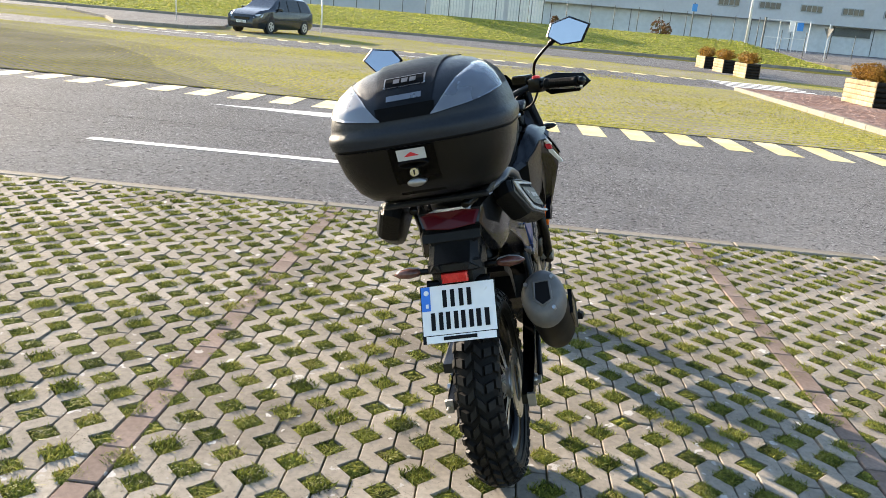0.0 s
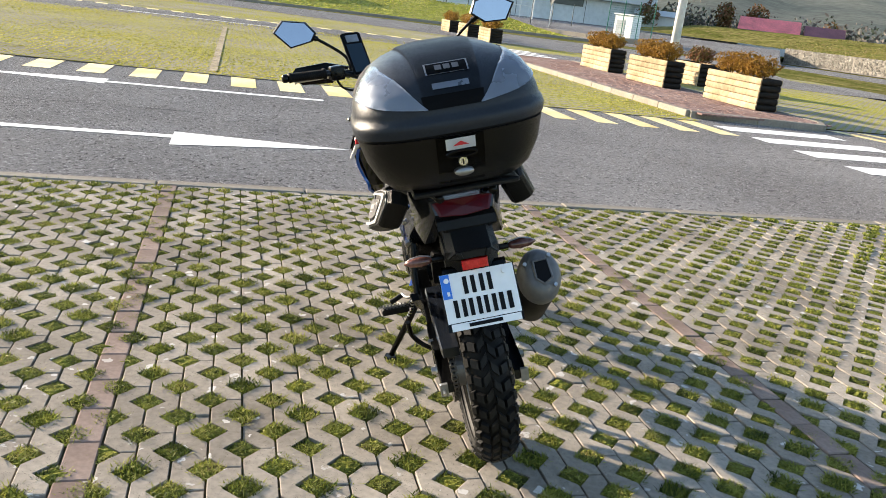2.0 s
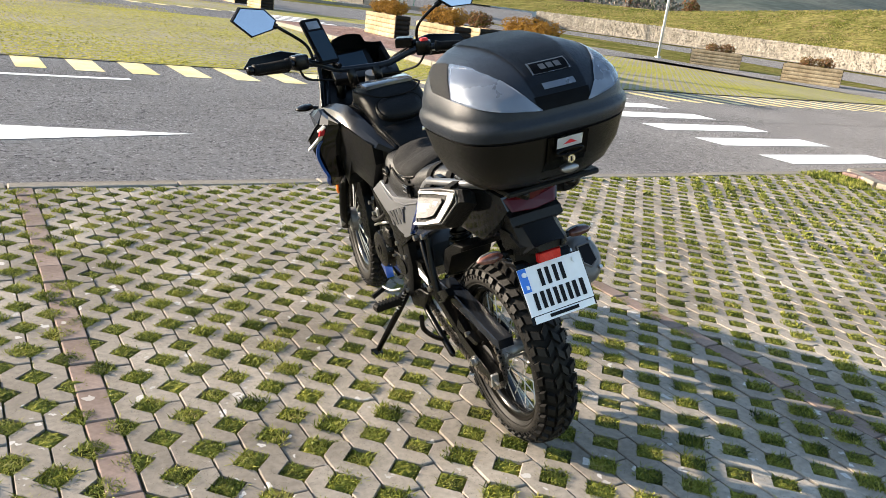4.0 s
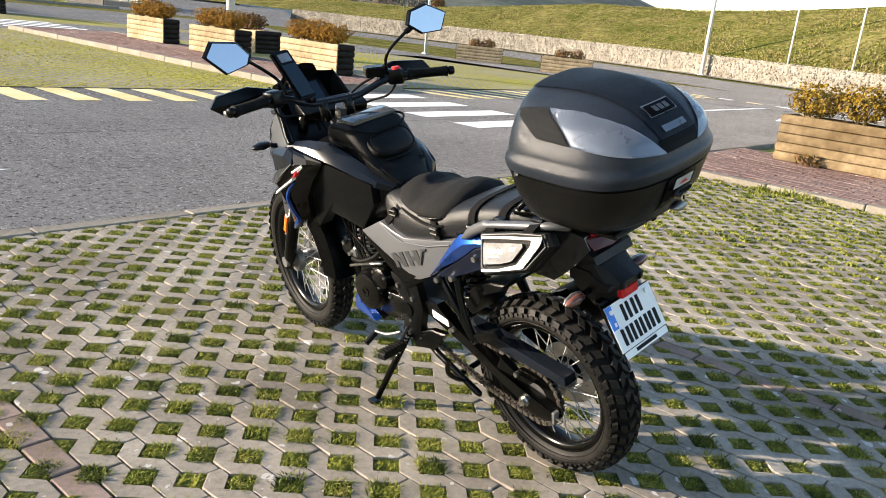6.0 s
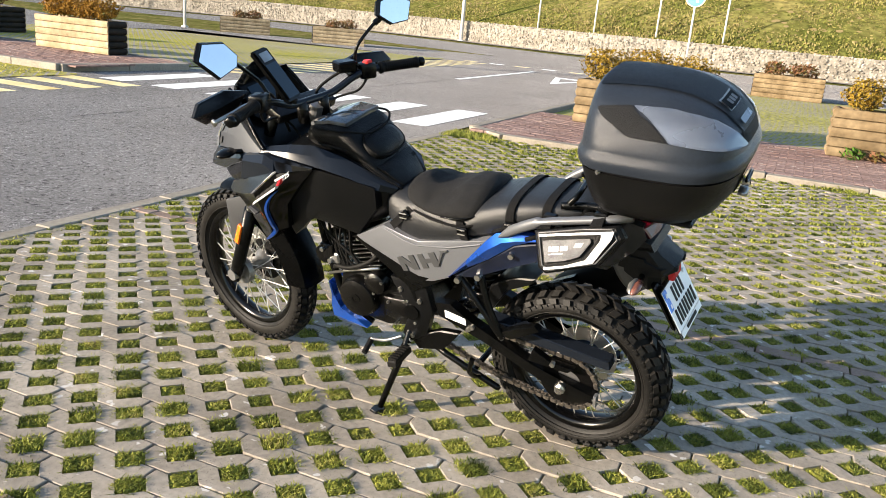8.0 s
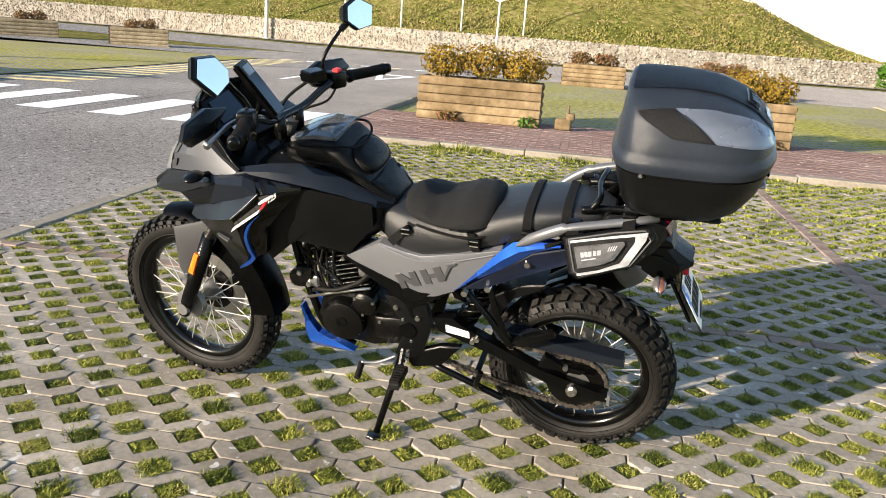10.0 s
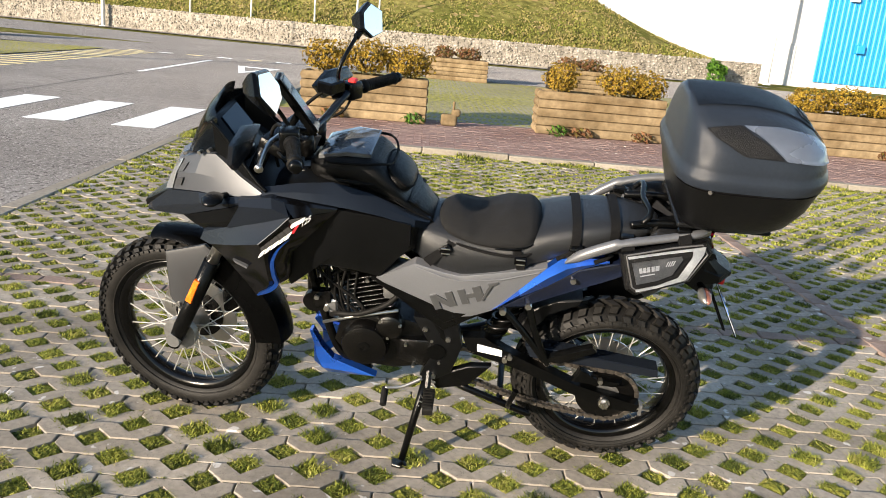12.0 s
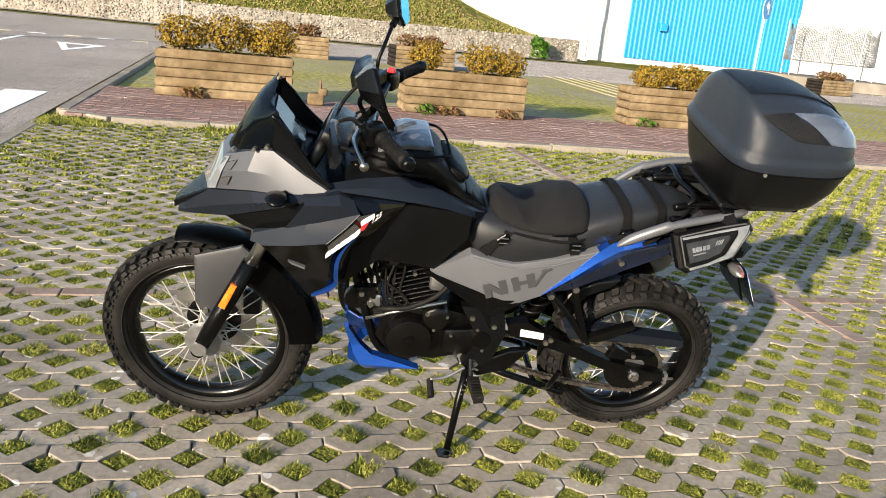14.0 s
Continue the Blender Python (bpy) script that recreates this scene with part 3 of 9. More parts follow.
def shrub(place, turn, length, height, mounds, seed, mat=None, leaves=2600, size=0.02):
    """A low hedge made of several leafy mounds on short woody stems."""
    r = random.Random(seed)
    root = thing("shrub", "low shrub with yellow and orange leaves in a planter" if mat is None else "low rust-coloured shrub in a timber planter" if mat is M_SHRUB_RUST else "sparse reddish brown shrub in a planter", "shrub", place, turn, "planter shrubs")
    bm, stems = bmesh.new(), bmesh.new()
    for c, rx, h in mounds:
        if leaves > 1000:
            rosettes(bm, (c, 0, h * 0.55), (rx, 0.36, h * 0.5), int(leaves * rx * 0.62), size * 0.86, r)
        else:
            clump(bm, (c, 0, h * 0.55), (rx, 0.36, h * 0.5), int(leaves * rx * 2.2), size, r)
        clump(bm, (c, 0, h * 0.45), (rx * 0.7, 0.25, h * 0.38), int(leaves * rx * 0.8), size, r)
        for _ in range(7):
            x, y = c + r.uniform(-0.1, 0.1), r.uniform(-0.08, 0.08)
            tube(stems, [(x, y, -0.08), (x + r.uniform(-0.1, 0.1), y + r.uniform(-0.1, 0.1), h * 0.35), (x + r.uniform(-rx, rx) * 0.7, y + r.uniform(-0.2, 0.2), h * 0.8)], [0.012, 0.009, 0.004], 5)
    part("leaves", bm, mat or M_SHRUB, root)
    tagged(part("branchwork", stems, M_SOIL, root), kind="stuff")
    return root


NEAR = [((9.53, 4.18, 0.055), 1.8, [(-0.55, 0.42, 0.5), (0.05, 0.4, 0.55), (0.6, 0.42, 0.5)]),
        ((9.6, 0.72, 0.055), 1.86, [(-0.6, 0.3, 0.44), (0.28, 0.38, 0.48), (0.7, 0.3, 0.4)]),
        ((9.93, -3.07, 0.055), 1.9, [(-0.5, 0.4, 0.4), (0.1, 0.42, 0.45), (0.65, 0.36, 0.36)])]
for n, (p, length, mounds) in enumerate(NEAR):
    planter(p, -90, length, 0.52, ends=M_LOG)
    shrub((p[0], p[1], p[2] + 0.57), -90, length, 0.5, mounds, 20 + n)
for n, (x, y) in enumerate(((9.5, 15.1), (9.3, 18.45), (9.6, 22.1))):
    planter((x, y, 0.1), -90, 1.9, 0.5, timber=M_LOG_PALE)
    shrub((x, y, 0.67), -90, 1.9, 0.5, [(-0.5, 0.42, 0.45), (0.05, 0.45, 0.5), (0.55, 0.42, 0.45)], 40 + n, M_SHRUB_RUST)
for n, (x, y, turn) in enumerate(((24.7, 22.9, -50), (24.3, 18.3, -55))):
    planter((x, y, -0.05), turn, 1.9, timber=M_LOG_PALE)
    shrub((x, y, 0.5), turn, 1.9, 0.4, [(-0.2, 0.3, 0.35), (0.35, 0.35, 0.4)], 50 + n, M_SHRUB_RED, 500, 0.04)
for n, (x, y, turn) in enumerate(((22.0, 2.45, -90), (21.6, -1.2, -85), (27.8, -20.6, -80))):
    planter((x, y, -0.01), turn, 1.8)
    shrub((x, y, 0.55), turn, 1.8, 0.4, [(-0.4, 0.35, 0.4), (0.3, 0.45, 0.4)], 60 + n, M_SHRUB_RED, 450, 0.045)
for n, (x, y) in enumerate(((10.4, 35.8), (10.4, 39.5), (10.4, 43.1))):
    planter((x, y, -0.05), -90, 1.8, 0.6, timber=M_LOG_PALE)
    shrub((x, y, 0.5), -90, 1.8, 0.5, [(-0.4, 0.45, 0.5), (0.4, 0.45, 0.5)], 70 + n, M_SHRUB_RUST, 700, 0.04)
planter((12.3, 21.4, 0.0), -90, 1.6, timber=M_LOG_PALE)
shrub((12.3, 21.4, 0.55), -90, 1.6, 0.5, [(0, 0.6, 0.5)], 80, M_SHRUB_RED, 450, 0.05)

# ---- stone wall, grass hill and posts ----
WALL = [(36.0, 75.0), (40.5, 60.0), (43.5, 48.0), (45.0, 38.0), (45.0, 30.0), (43.5, 22.5), (41.0, 15.0), (39.3, 8.0), (38.8, 0.0), (39.4, -7.0), (40.5, -14.2)]
path = smooth_path([(x, y, 0) for x, y in WALL], 8)
gabion = thing("wall_gabion", "low wall of pale rubble stones in wire baskets", "stone wall", kind="structure")
r = random.Random(11)
verts, faces = [], []
ico = bmesh.new()
bmesh.ops.create_icosphere(ico, subdivisions=1, radius=1)
ico_v, ico_f = [v.co.copy() for v in ico.verts], [[v.index for v in f.verts] for f in ico.faces]
ico.free()
WALL_H = 1.14
WALL_START = 57.0
for a, b in zip(path, path[1:]):
    d = (b - a)
    if a.y > WALL_START:
        continue
    far = d.length
    d.normalize()
    side = Vector((-d.y, d.x, 0))
    if side.dot(Vector((0, 0, 0)) - a) < 0:
        side.negate()
    for s in range(max(1, int(far / 0.125))):
        for z in range(10):
            c = a + d * (0.125 * (s + r.random() * 0.8)) + side * r.uniform(0.0, 0.07) + Vector((0, 0, -0.02 + 0.12 * (z + r.random() * 0.6)))
            k = Vector((r.uniform(0.05, 0.11), r.uniform(0.06, 0.09), r.uniform(0.045, 0.08)))
            n = len(verts)
            turn = r.uniform(0, 6.3)
            for v in ico_v:
                w = Vector((v.x * k.x, v.y * k.y, v.z * k.z)) * r.uniform(0.85, 1.12)
                verts.append(c + Vector((w.x * math.cos(turn) - w.y * math.sin(turn), w.x * math.sin(turn) + w.y * math.cos(turn), w.z)))
            faces += [[i + n for i in f] for f in ico_f]
me = bpy.data.meshes.new("stones")
me.from_pydata(verts, [], faces)
me.materials.append(M_STONE)
ob = tagged(new("stones", me), "pale rough rubble stones", "", "", "stuff")
ob.parent = gabion
rings = []
for i, a in enumerate(path):
    d = (path[min(i + 1, len(path) - 1)] - path[max(i - 1, 0)]).normalized()
    side = Vector((-d.y, d.x, 0)) * (1 if Vector((-d.y, d.x, 0)).dot(-a) > 0 else -1)
    if a.y > WALL_START:
        continue
    rings.append([a + side * o + Vector((0, 0, z)) for o, z in ((0.06, -0.1), (0.06, WALL_H), (-0.7, WALL_H), (-0.7, -0.1))])
part("core", loft(rings), M_STONE, gabion, "stone core of the wall")


def hill_top(y):
    """Height of the crest above the wall, which drops towards the gate."""
    return 3.0 - 1.7 * max(0.0, min(1.0, (y - 36) / 16))



bm = bmesh.new()
rows = []
for i, a in enumerate(path):
    d = (path[min(i + 1, len(path) - 1)] - path[max(i - 1, 0)]).normalized()
    back = Vector((d.y, -d.x, 0))
    if back.dot(a) < 0:
        back.negate()
    fade = max(0.0, min(1.0, (a.y + 13.8) / 7.0))
    north = max(0.0, min(1.0, (a.y - 8) / 22))
    col = []
    for k in range(11):
        s = k / 10
        lift = (WALL_H - 0.05) * max(-0.1, min(1.0, (a.y + 13.4) / 1.6)) + fade * ((1 - north) * 8.5 * s**0.85 + north * hill_top(a.y) * min(1.0, 24 * s / 11))
        p = a + back * (0.3 + 24 * s)
        p.z = lift + 0.18 * noise.noise(Vector((p.x * 0.4, p.y * 0.4, 0))) * min(1, k)
        col.append(bm.verts.new(p))
    rows.append(col)
for ca, cb in zip(rows, rows[1:]):
    for k in range(10):
        bm.faces.new((ca[k], cb[k], cb[k + 1], ca[k + 1]))
def wall_strip(name, o0, o1, z, mat, label, category):
    """A ribbon of ground in front of the stone wall."""
    bm = bmesh.new()
    rows = []
    for i, a in enumerate(path):
        d = (path[min(i + 1, len(path) - 1)] - path[max(i - 1, 0)]).normalized()
        side = Vector((-d.y, d.x, 0)) * (1 if Vector((-d.y, d.x, 0)).dot(-a) > 0 else -1)
        rows.append([bm.verts.new((a.x + side.x * o, a.y + side.y * o, z)) for o in (o0, o1)])
    for a, b in zip(rows, rows[1:]):
        bm.faces.new((a[0], b[0], b[1], a[1]))
    setting(name, bm, mat, label, category)


BM_HILL = bm
wall_strip("pavement_wall", 0.02, 1.5, 0.012, M_KERB, "pale footpath along the stone wall", "pavement")
wall_strip("road_wall", 3.2, 11.5, -0.02, M_ASPHALT, "grey asphalt road in front of the stone wall", "road")
bm = BM_HILL
setting("hill", bm, M_TURF, "grassy embankment with dry patches above the stone wall", "hill", True)


def post(name, place, height, radius, mat, label, category, base=False):
    root = thing(name, label, category, place)
    part("pole", tube(bmesh.new(), [(0, 0, -0.4), (0, 0, height)], [radius, radius * 0.8], 10), mat, root, smooth=True)
    if base:
        part("base_plate", box(bmesh.new(), -radius * 1.6, radius * 1.6, -radius * 1.6, radius * 1.6, -0.08, 0.04), mat, root)
    return root


for x, y in ((41.8, 16.1), (40.9, 12.7), (40.1, 9.3), (39.6, 6.0)):
    tagged(post("fence_post", (x, y, 1.2), 3.4, 0.05, M_POST, "slim white fence post above the stone wall", "post"), group="fence posts")
post("street_lamp", (42.6, 21.0, 0.0), 8.0, 0.11, M_POST, "tall grey street lamp column", "street lamp", True)
post("street_lamp", (10.45, 19.75, 0.0), 8.0, 0.12, M_POST, "thick pale street lamp column behind a planter", "street lamp", True)
post("street_lamp", (24.3, 25.6, 0.0), 8.0, 0.06, M_POST, "slim grey street lamp column", "street lamp", True)
post("street_lamp", (44.6, -16.4, 0.0), 8.0, 0.1, M_POST, "pale street lamp column near the white building", "street lamp", True)


def road_sign(place, height, mat, label, turn, arrow=True):
    root = thing("road_sign", label, "road sign", place, turn)
    part("pole", tube(bmesh.new(), [(0, 0, -0.4), (0, 0, height + 0.3)], 0.035, 8), M_POST, root, smooth=True)
    part("disc", tube(bmesh.new(), [(0, -0.045, height), (0, -0.06, height)], 0.33, 32), mat, root, "round blue sign plate")
    part("rim", tube(bmesh.new(), [(0, -0.04, height), (0, -0.052, height)], 0.36, 32), M_ROADWHITE, root, "white rim")
    if arrow:
        bm = bmesh.new()
        pts = [(0.12, -0.2), (0.12, 0.1), (0.0, 0.14), (0.0, 0.22), (-0.2, 0.06), (0.0, -0.08), (0.0, 0.0), (0.03, -0.02), (0.03, -0.2)]
        bm.faces.new([bm.verts.new((x, -0.065, height + z)) for x, z in pts])
        part("arrow", bm, M_ROADWHITE, root, "white turn arrow")
    return root


M_SIGNBLUE = material("sign_blue", (0.01, 0.2, 0.55), 0.4, spread=0.05)
road_sign((27.5, 6.0, 0.0), 2.75, M_SIGNBLUE, "round blue direction sign on a slim post", -100)
road_sign((19.8, -11.24, 0.0), 2.73, M_SIGNBLUE, "round blue turn sign on a slim post", -55)

# ---- buildings ----
hall = thing("warehouse", "white warehouse with a bright blue corrugated front", "building")
part("wall", box(bmesh.new(), 46.6, 70, -62, 10, -0.1, 8.0), M_WHITEWALL, hall)
bm = bmesh.new()
y = -32.4
while y < -20.1:
    for a, b, dx in ((0, 0.11, 0.0), (0.11, 0.16, None), (0.16, 0.27, -0.03), (0.27, 0.32, None)):
        xa = 46.5 if dx is None and a < 0.2 else (46.47 if dx is None else 46.5 + dx)
        xb = 46.47 if dx is None and a < 0.2 else (46.5 if dx is None else 46.5 + dx)
        v = [(xa, y + a), (xb, y + b)]
        bm.faces.new([bm.verts.new(q) for q in ((*v[0], 0.35), (*v[1], 0.35), (*v[1], 8.0), (*v[0], 8.0))])
    y += 0.32
part("cladding", bm, M_BLUECLAD, hall, "bright blue corrugated metal cladding")
part("door", box(bmesh.new(), 46.5, 46.58, -18.5, -17.5, 0.0, 2.35), M_WHITEWALL, hall, "white steel side door")
part("door_frame", box(bmesh.new(), 46.53, 46.6, -18.58, -17.42, 0.0, 2.42), M_GREYWALL, hall)
part("lamp_box", box(bmesh.new(), 46.2, 46.45, -22.6, -22.1, 2.2, 2.7, 0.03), M_BLUECLAD, hall, "small blue housing on the cladding")
part("camera_box", box(bmesh.new(), 46.2, 46.5, -21.7, -21.2, 5.1, 5.35, 0.03), M_WHITEWALL, hall, "small white housing on the wall")

tramp = thing("trampoline", "round trampoline with a slack grey safety net", "trampoline", (36.0, -26.9, 0.5))
part("mat", tube(bmesh.new(), [(0, 0, 0.75), (0, 0, 0.8)], 2.3, 24), M_DARKPOST, tramp)
for n in range(8):
    a = n * math.pi / 4
    part("net_pole", tube(bmesh.new(), [(2.3 * math.cos(a), 2.3 * math.sin(a), 0), (2.35 * math.cos(a), 2.35 * math.sin(a), 2.9)], 0.03, 6), M_POST, tramp)
M_NET = material("net", (0.12, 0.13, 0.13), 0.8, spread=0.1)
bm = bmesh.new()
for n in range(150):
    a = n * 2 * math.pi / 150
    tube(bm, [(2.3 * math.cos(a), 2.3 * math.sin(a), 0.8), (2.24 * math.cos(a + 0.02), 2.24 * math.sin(a + 0.02), 1.7), (2.2 * math.cos(a), 2.2 * math.sin(a), 2.5 + 0.2 * math.cos(8 * a))], 0.011, 4)
for k in range(14):
    f = k / 13
    tube(bm, [((2.3 - 0.1 * f) * math.cos(a), (2.3 - 0.1 * f) * math.sin(a), 0.8 + f * (1.7 + 0.2 * math.cos(8 * a))) for a in (n * math.pi / 32 for n in range(65))], 0.011, 4)
part("net", bm, M_NET, tramp, "sagging grey safety net")

bank_x = [-90 + 5 * n for n in range(26)]
bm = bmesh.new()
rows = []
for x in bank_x:
    fade = max(0.0, min(1.0, (25 - x) / 7))
    y = 57.5 - 0.03 * (x + 10) ** 2 / 12 if x > -10 else 57.5 + 0.02 * (x + 10)
    rows.append([bm.verts.new((x, y + s, -0.05 + fade * 0.155 * min(10, s))) for s in (0, 1.5, 3, 4.5, 6, 10, 14)])
for a, b in zip(rows, rows[1:]):
    for k in range(6):
        bm.faces.new((a[k], b[k], b[k + 1], a[k + 1]))
setting("bank", bm, M_BANK, "bright green grass bank behind the far road", "grass bank", True)
raised_kerb("kerb_bank", [(-60, 56.4), (-10, 57.2), (15, 55.6), (25, 54.2)], "dark kerb below the grass bank", 0.15, 0.3)

M_PALEGREY = material("pale_grey_wall", (0.52, 0.55, 0.56), 0.8, colour2=(0.6, 0.62, 0.63), grain=2, stain=0.25, spread=0.08)
works = thing("factory", "long pale factory hall with a row of small windows", "building")
part("wall", box(bmesh.new(), 3, 52, 98.9, 118, 4.1, 10), M_WHITEWALL, works, "white upper storey that juts out over the grey wall")
part("plinth", box(bmesh.new(), 3, 52, 100, 118, 0, 4.1), M_PALEGREY, works, "grey lower wall of the hall")
for x in (24.0, 28.7, 33.4, 38.1, 42.8):
    pane = part("window", box(bmesh.new(), x, x + 2.5, 98.8, 98.95, 5.3, 6.15), M_GREYWALL, works)
    for k in range(4):
        part("pane", box(bmesh.new(), x + 0.1 + 0.6 * k, x + 0.6 + 0.6 * k, 98.76, 98.8, 5.4, 6.05), M_WINDOW, pane)
# shade of an opening, put in as a dark box on the wall
part("loading_bay_shade", box(bmesh.new(), 38.0, 42.2, 99.8, 100.05, 3.0, 3.95), M_DARKPOST, works, "dark panel standing in for a shaded recess under the upper storey")
for n in range(9):
    part("wall_joint", box(bmesh.new(), 5.0 + 4.7 * n, 5.06 + 4.7 * n, 99.95, 100.02, 0.0, 4.1), M_DARKPOST, works)
part("wall", box(bmesh.new(), -43, 2.4, 103, 115, 0, 7), M_WHITEWALL, works, "low white annexe")
for n in range(26):
    tagged(post("fence_post", (-20 + 1.9 * n, 67.6, 1.4 if n < 22 else 0.6), 2.0, 0.04, M_DARKPOST, "dark steel fence post on the bank", "post"), group="bank fence posts")
for n in range(3):
    box_ob = thing("gate_panel", "white slatted gate panel beside the hall", "gate", (-6.5 + 3.2 * n, 68.4, 1.4))
    for k in range(12):
        part("slat", box(bmesh.new(), 0.1 + 0.24 * k, 0.28 + 0.24 * k, -0.02, 0.02, 0, 1.9), M_POST, box_ob)

# ground that climbs to the gate and the hall
bm = bmesh.new()
rise = [[bm.verts.new((x, y, z)) for x, y in row] for row, z in ((((19.5, 61), (27, 53), (34, 47)), -0.014), (((22, 77), (31, 66), (41, 57)), 0.92), (((20, 101), (45, 101), (50, 90)), 1.0))]
for a, b in zip(rise, rise[1:]):
    for k in range(2):
        bm.faces.new((a[k], a[k + 1], b[k + 1], b[k]))
setting("pavement_rise", bm, M_ASPHALT, "grey asphalt forecourt that climbs to the gate", "pavement")
raised_kerb("kerb_rise", [(21.3, 64.2), (25.5, 57.2), (29.5, 54.0)], "pale kerb of the forecourt", 0.45, 0.3)
gate = thing("steel_gate", "pale steel gate frame with mesh beside the factory hall", "gate", (22.6, 75.0, 0.75))
for x, top, q in ((0, 2.95, 0.09), (1.3, 2.8, 0.03), (2.6, 2.8, 0.03), (3.9, 2.9, 0.05)):
    part("post", tube(bmesh.new(), [(x, 0, -0.2), (x, 0, top)], q, 8), M_DARKPOST if x == 0 else M_POST, gate)
for z in (0.12, 1.3, 2.8):
    part("rail", tube(bmesh.new(), [(0, 0, z), (3.9, 0, z)], 0.035, 6), M_POST, gate)
for k in range(13):
    part("bar", tube(bmesh.new(), [(0.3 * k + 0.15, 0, 0.12), (0.3 * k + 0.15, 0, 1.3)], 0.01, 5), M_POST, gate)
part("notice", box(bmesh.new(), 2.1, 2.55, -0.08, -0.05, 1.9, 2.75), M_ROADWHITE, gate, "white notice board")
part("notice", box(bmesh.new(), 2.75, 3.3, -0.08, -0.05, 2.0, 2.7), M_SIGNBLUE, gate, "blue notice board")
panel_sign = thing("road_sign", "tall narrow blue sign on a dark post by the fence", "road sign", (15.2, 70.0, 1.3), 10)
part("pole", tube(bmesh.new(), [(0, 0, -0.3), (0, 0, 2.9)], 0.06, 8), M_DARKPOST, panel_sign)
part("plate", box(bmesh.new(), -0.22, 0.22, -0.1, -0.06, 2.2, 2.8, 0.01), M_SIGNBLUE, panel_sign, "blue sign plate")
post("street_lamp", (19.8, 70.0, 0.9), 8.5, 0.11, M_POST, "pale street lamp column at the end of the bank", "street lamp")
for x, y, k in ((12.2, 68.5, 0.75), (13.0, 68.8, 0.55), (3.9, 68.6, 0.45)):
    scrub = thing("bush", "small dark bush beside the bank fence", "bush", (x, y, 1.4))
    bm = bmesh.new()
    clump(bm, (0, 0, 0.7 * k), (0.8 * k, 0.6 * k, 1.1 * k), 120, 0.16, random.Random(int(x * 10)))
    part("leaves", bm, M_SHRUB_RED, scrub)
    part("stem", tube(bmesh.new(), [(0, 0, -0.2), (0, 0, k)], [0.05, 0.02], 6), M_SOIL, scrub)

kiosk = thing("transformer_kiosk", "small white transformer kiosk behind a green fence", "kiosk", (27.9, 57.7, 0.0), -60)
M_KIOSK = material("kiosk_paint", (0.7, 0.72, 0.7), 0.6, spread=0.08)
part("plinth", box(bmesh.new(), -1.0, 1.0, -0.8, 0.8, -0.05, 0.5), M_KERB, kiosk)
part("body", box(bmesh.new(), -0.8, 0.8, -0.6, 0.6, 0.0, 2.1, 0.03), M_KIOSK, kiosk)
part("roof", box(bmesh.new(), -0.9, 0.9, -0.7, 0.7, 2.1, 2.2, 0.02), M_KIOSK, kiosk)
part("door", box(bmesh.new(), -0.6, 0.1, -0.63, -0.6, 0.15, 1.75), M_GREYWALL, kiosk)

def far_shed(label, place, turn, half, deep, eaves, ridge, roof):
    """A far low building with a pitched roof."""
    shed = thing("farm_building", label, "building", place, turn)
    part("wall", box(bmesh.new(), -half, half, -deep, deep, 0, eaves), M_WHITEWALL, shed)
    bm = bmesh.new()
    v = [bm.verts.new(p) for p in ((-half - 0.4, -deep - 0.4, eaves - 0.1), (half + 0.4, -deep - 0.4, eaves - 0.1), (half + 0.4, 0, ridge), (-half - 0.4, 0, ridge), (half + 0.4, deep + 0.4, eaves - 0.1), (-half - 0.4, deep + 0.4, eaves - 0.1))]
    for q in ((0, 1, 2, 3), (3, 2, 4, 5), (1, 4, 2), (0, 3, 5)):
        bm.faces.new([v[i] for i in q])
    part("roof", bm, roof, shed, "tiled roof")


M_ROOF_DARK = material("dark_red_roof", (0.16, 0.06, 0.07), 0.8, spread=0.2)
far_shed("long low building with a red roof in the distance", (63.2, 90.3, 0.0), -35, 3.2, 2.6, 2.75, 4.2, M_ROOF)
far_shed("low building with a dark red roof in the distance", (68.6, 86.9, 0.0), -35, 1.9, 2.2, 2.6, 3.9, M_ROOF_DARK)
far_shed("small white building in the distance", (52.0, 98.0, 0.0), -30, 2.6, 2.0, 3.1, 3.7, M_WHITEWALL)

bm = bmesh.new()
rows = []
for n in range(61):
    a = radians(-100 + 200 * n / 60)
    h = 16 + 14 * noise.noise(Vector((n * 0.21, 3.1, 0))) + 8 * noise.noise(Vector((n * 0.7, 9.1, 0)))
    rows.append([bm.verts.new((d * math.sin(a), d * math.cos(a), z)) for d, z in ((150, -2), (210, h * 0.35), (300, h), (380, h * 1.4))])
for a, b in zip(rows, rows[1:]):
    for k in range(3):
        bm.faces.new((a[k], b[k], b[k + 1], a[k + 1]))
setting("backdrop_hills", bm, M_FARHILL, "hazy wooded hills on the horizon", "hills", True)

r = random.Random(3)
M_BARE = leafy("bare_scrub", [(0.07, 0.062, 0.056), (0.12, 0.105, 0.095), (0.19, 0.165, 0.145), (0.05, 0.06, 0.042), (0.04, 0.055, 0.036)], 0.9, 0.1)
bm = bmesh.new()
for _ in range(150):
    a, d = radians(r.uniform(28, 46)), r.uniform(112, 150)
    clump(bm, (d * math.sin(a), d * math.cos(a), r.uniform(0.5, 3.0)), (r.uniform(1.6, 3.0), r.uniform(1.6, 3.0), r.uniform(1.4, 3.6)), 90, 0.3, r)
ob = part("scrub", bm, M_BARE)
tagged(ob, "grey leafless scrub behind the embankment", "scrub", "", "stuff")
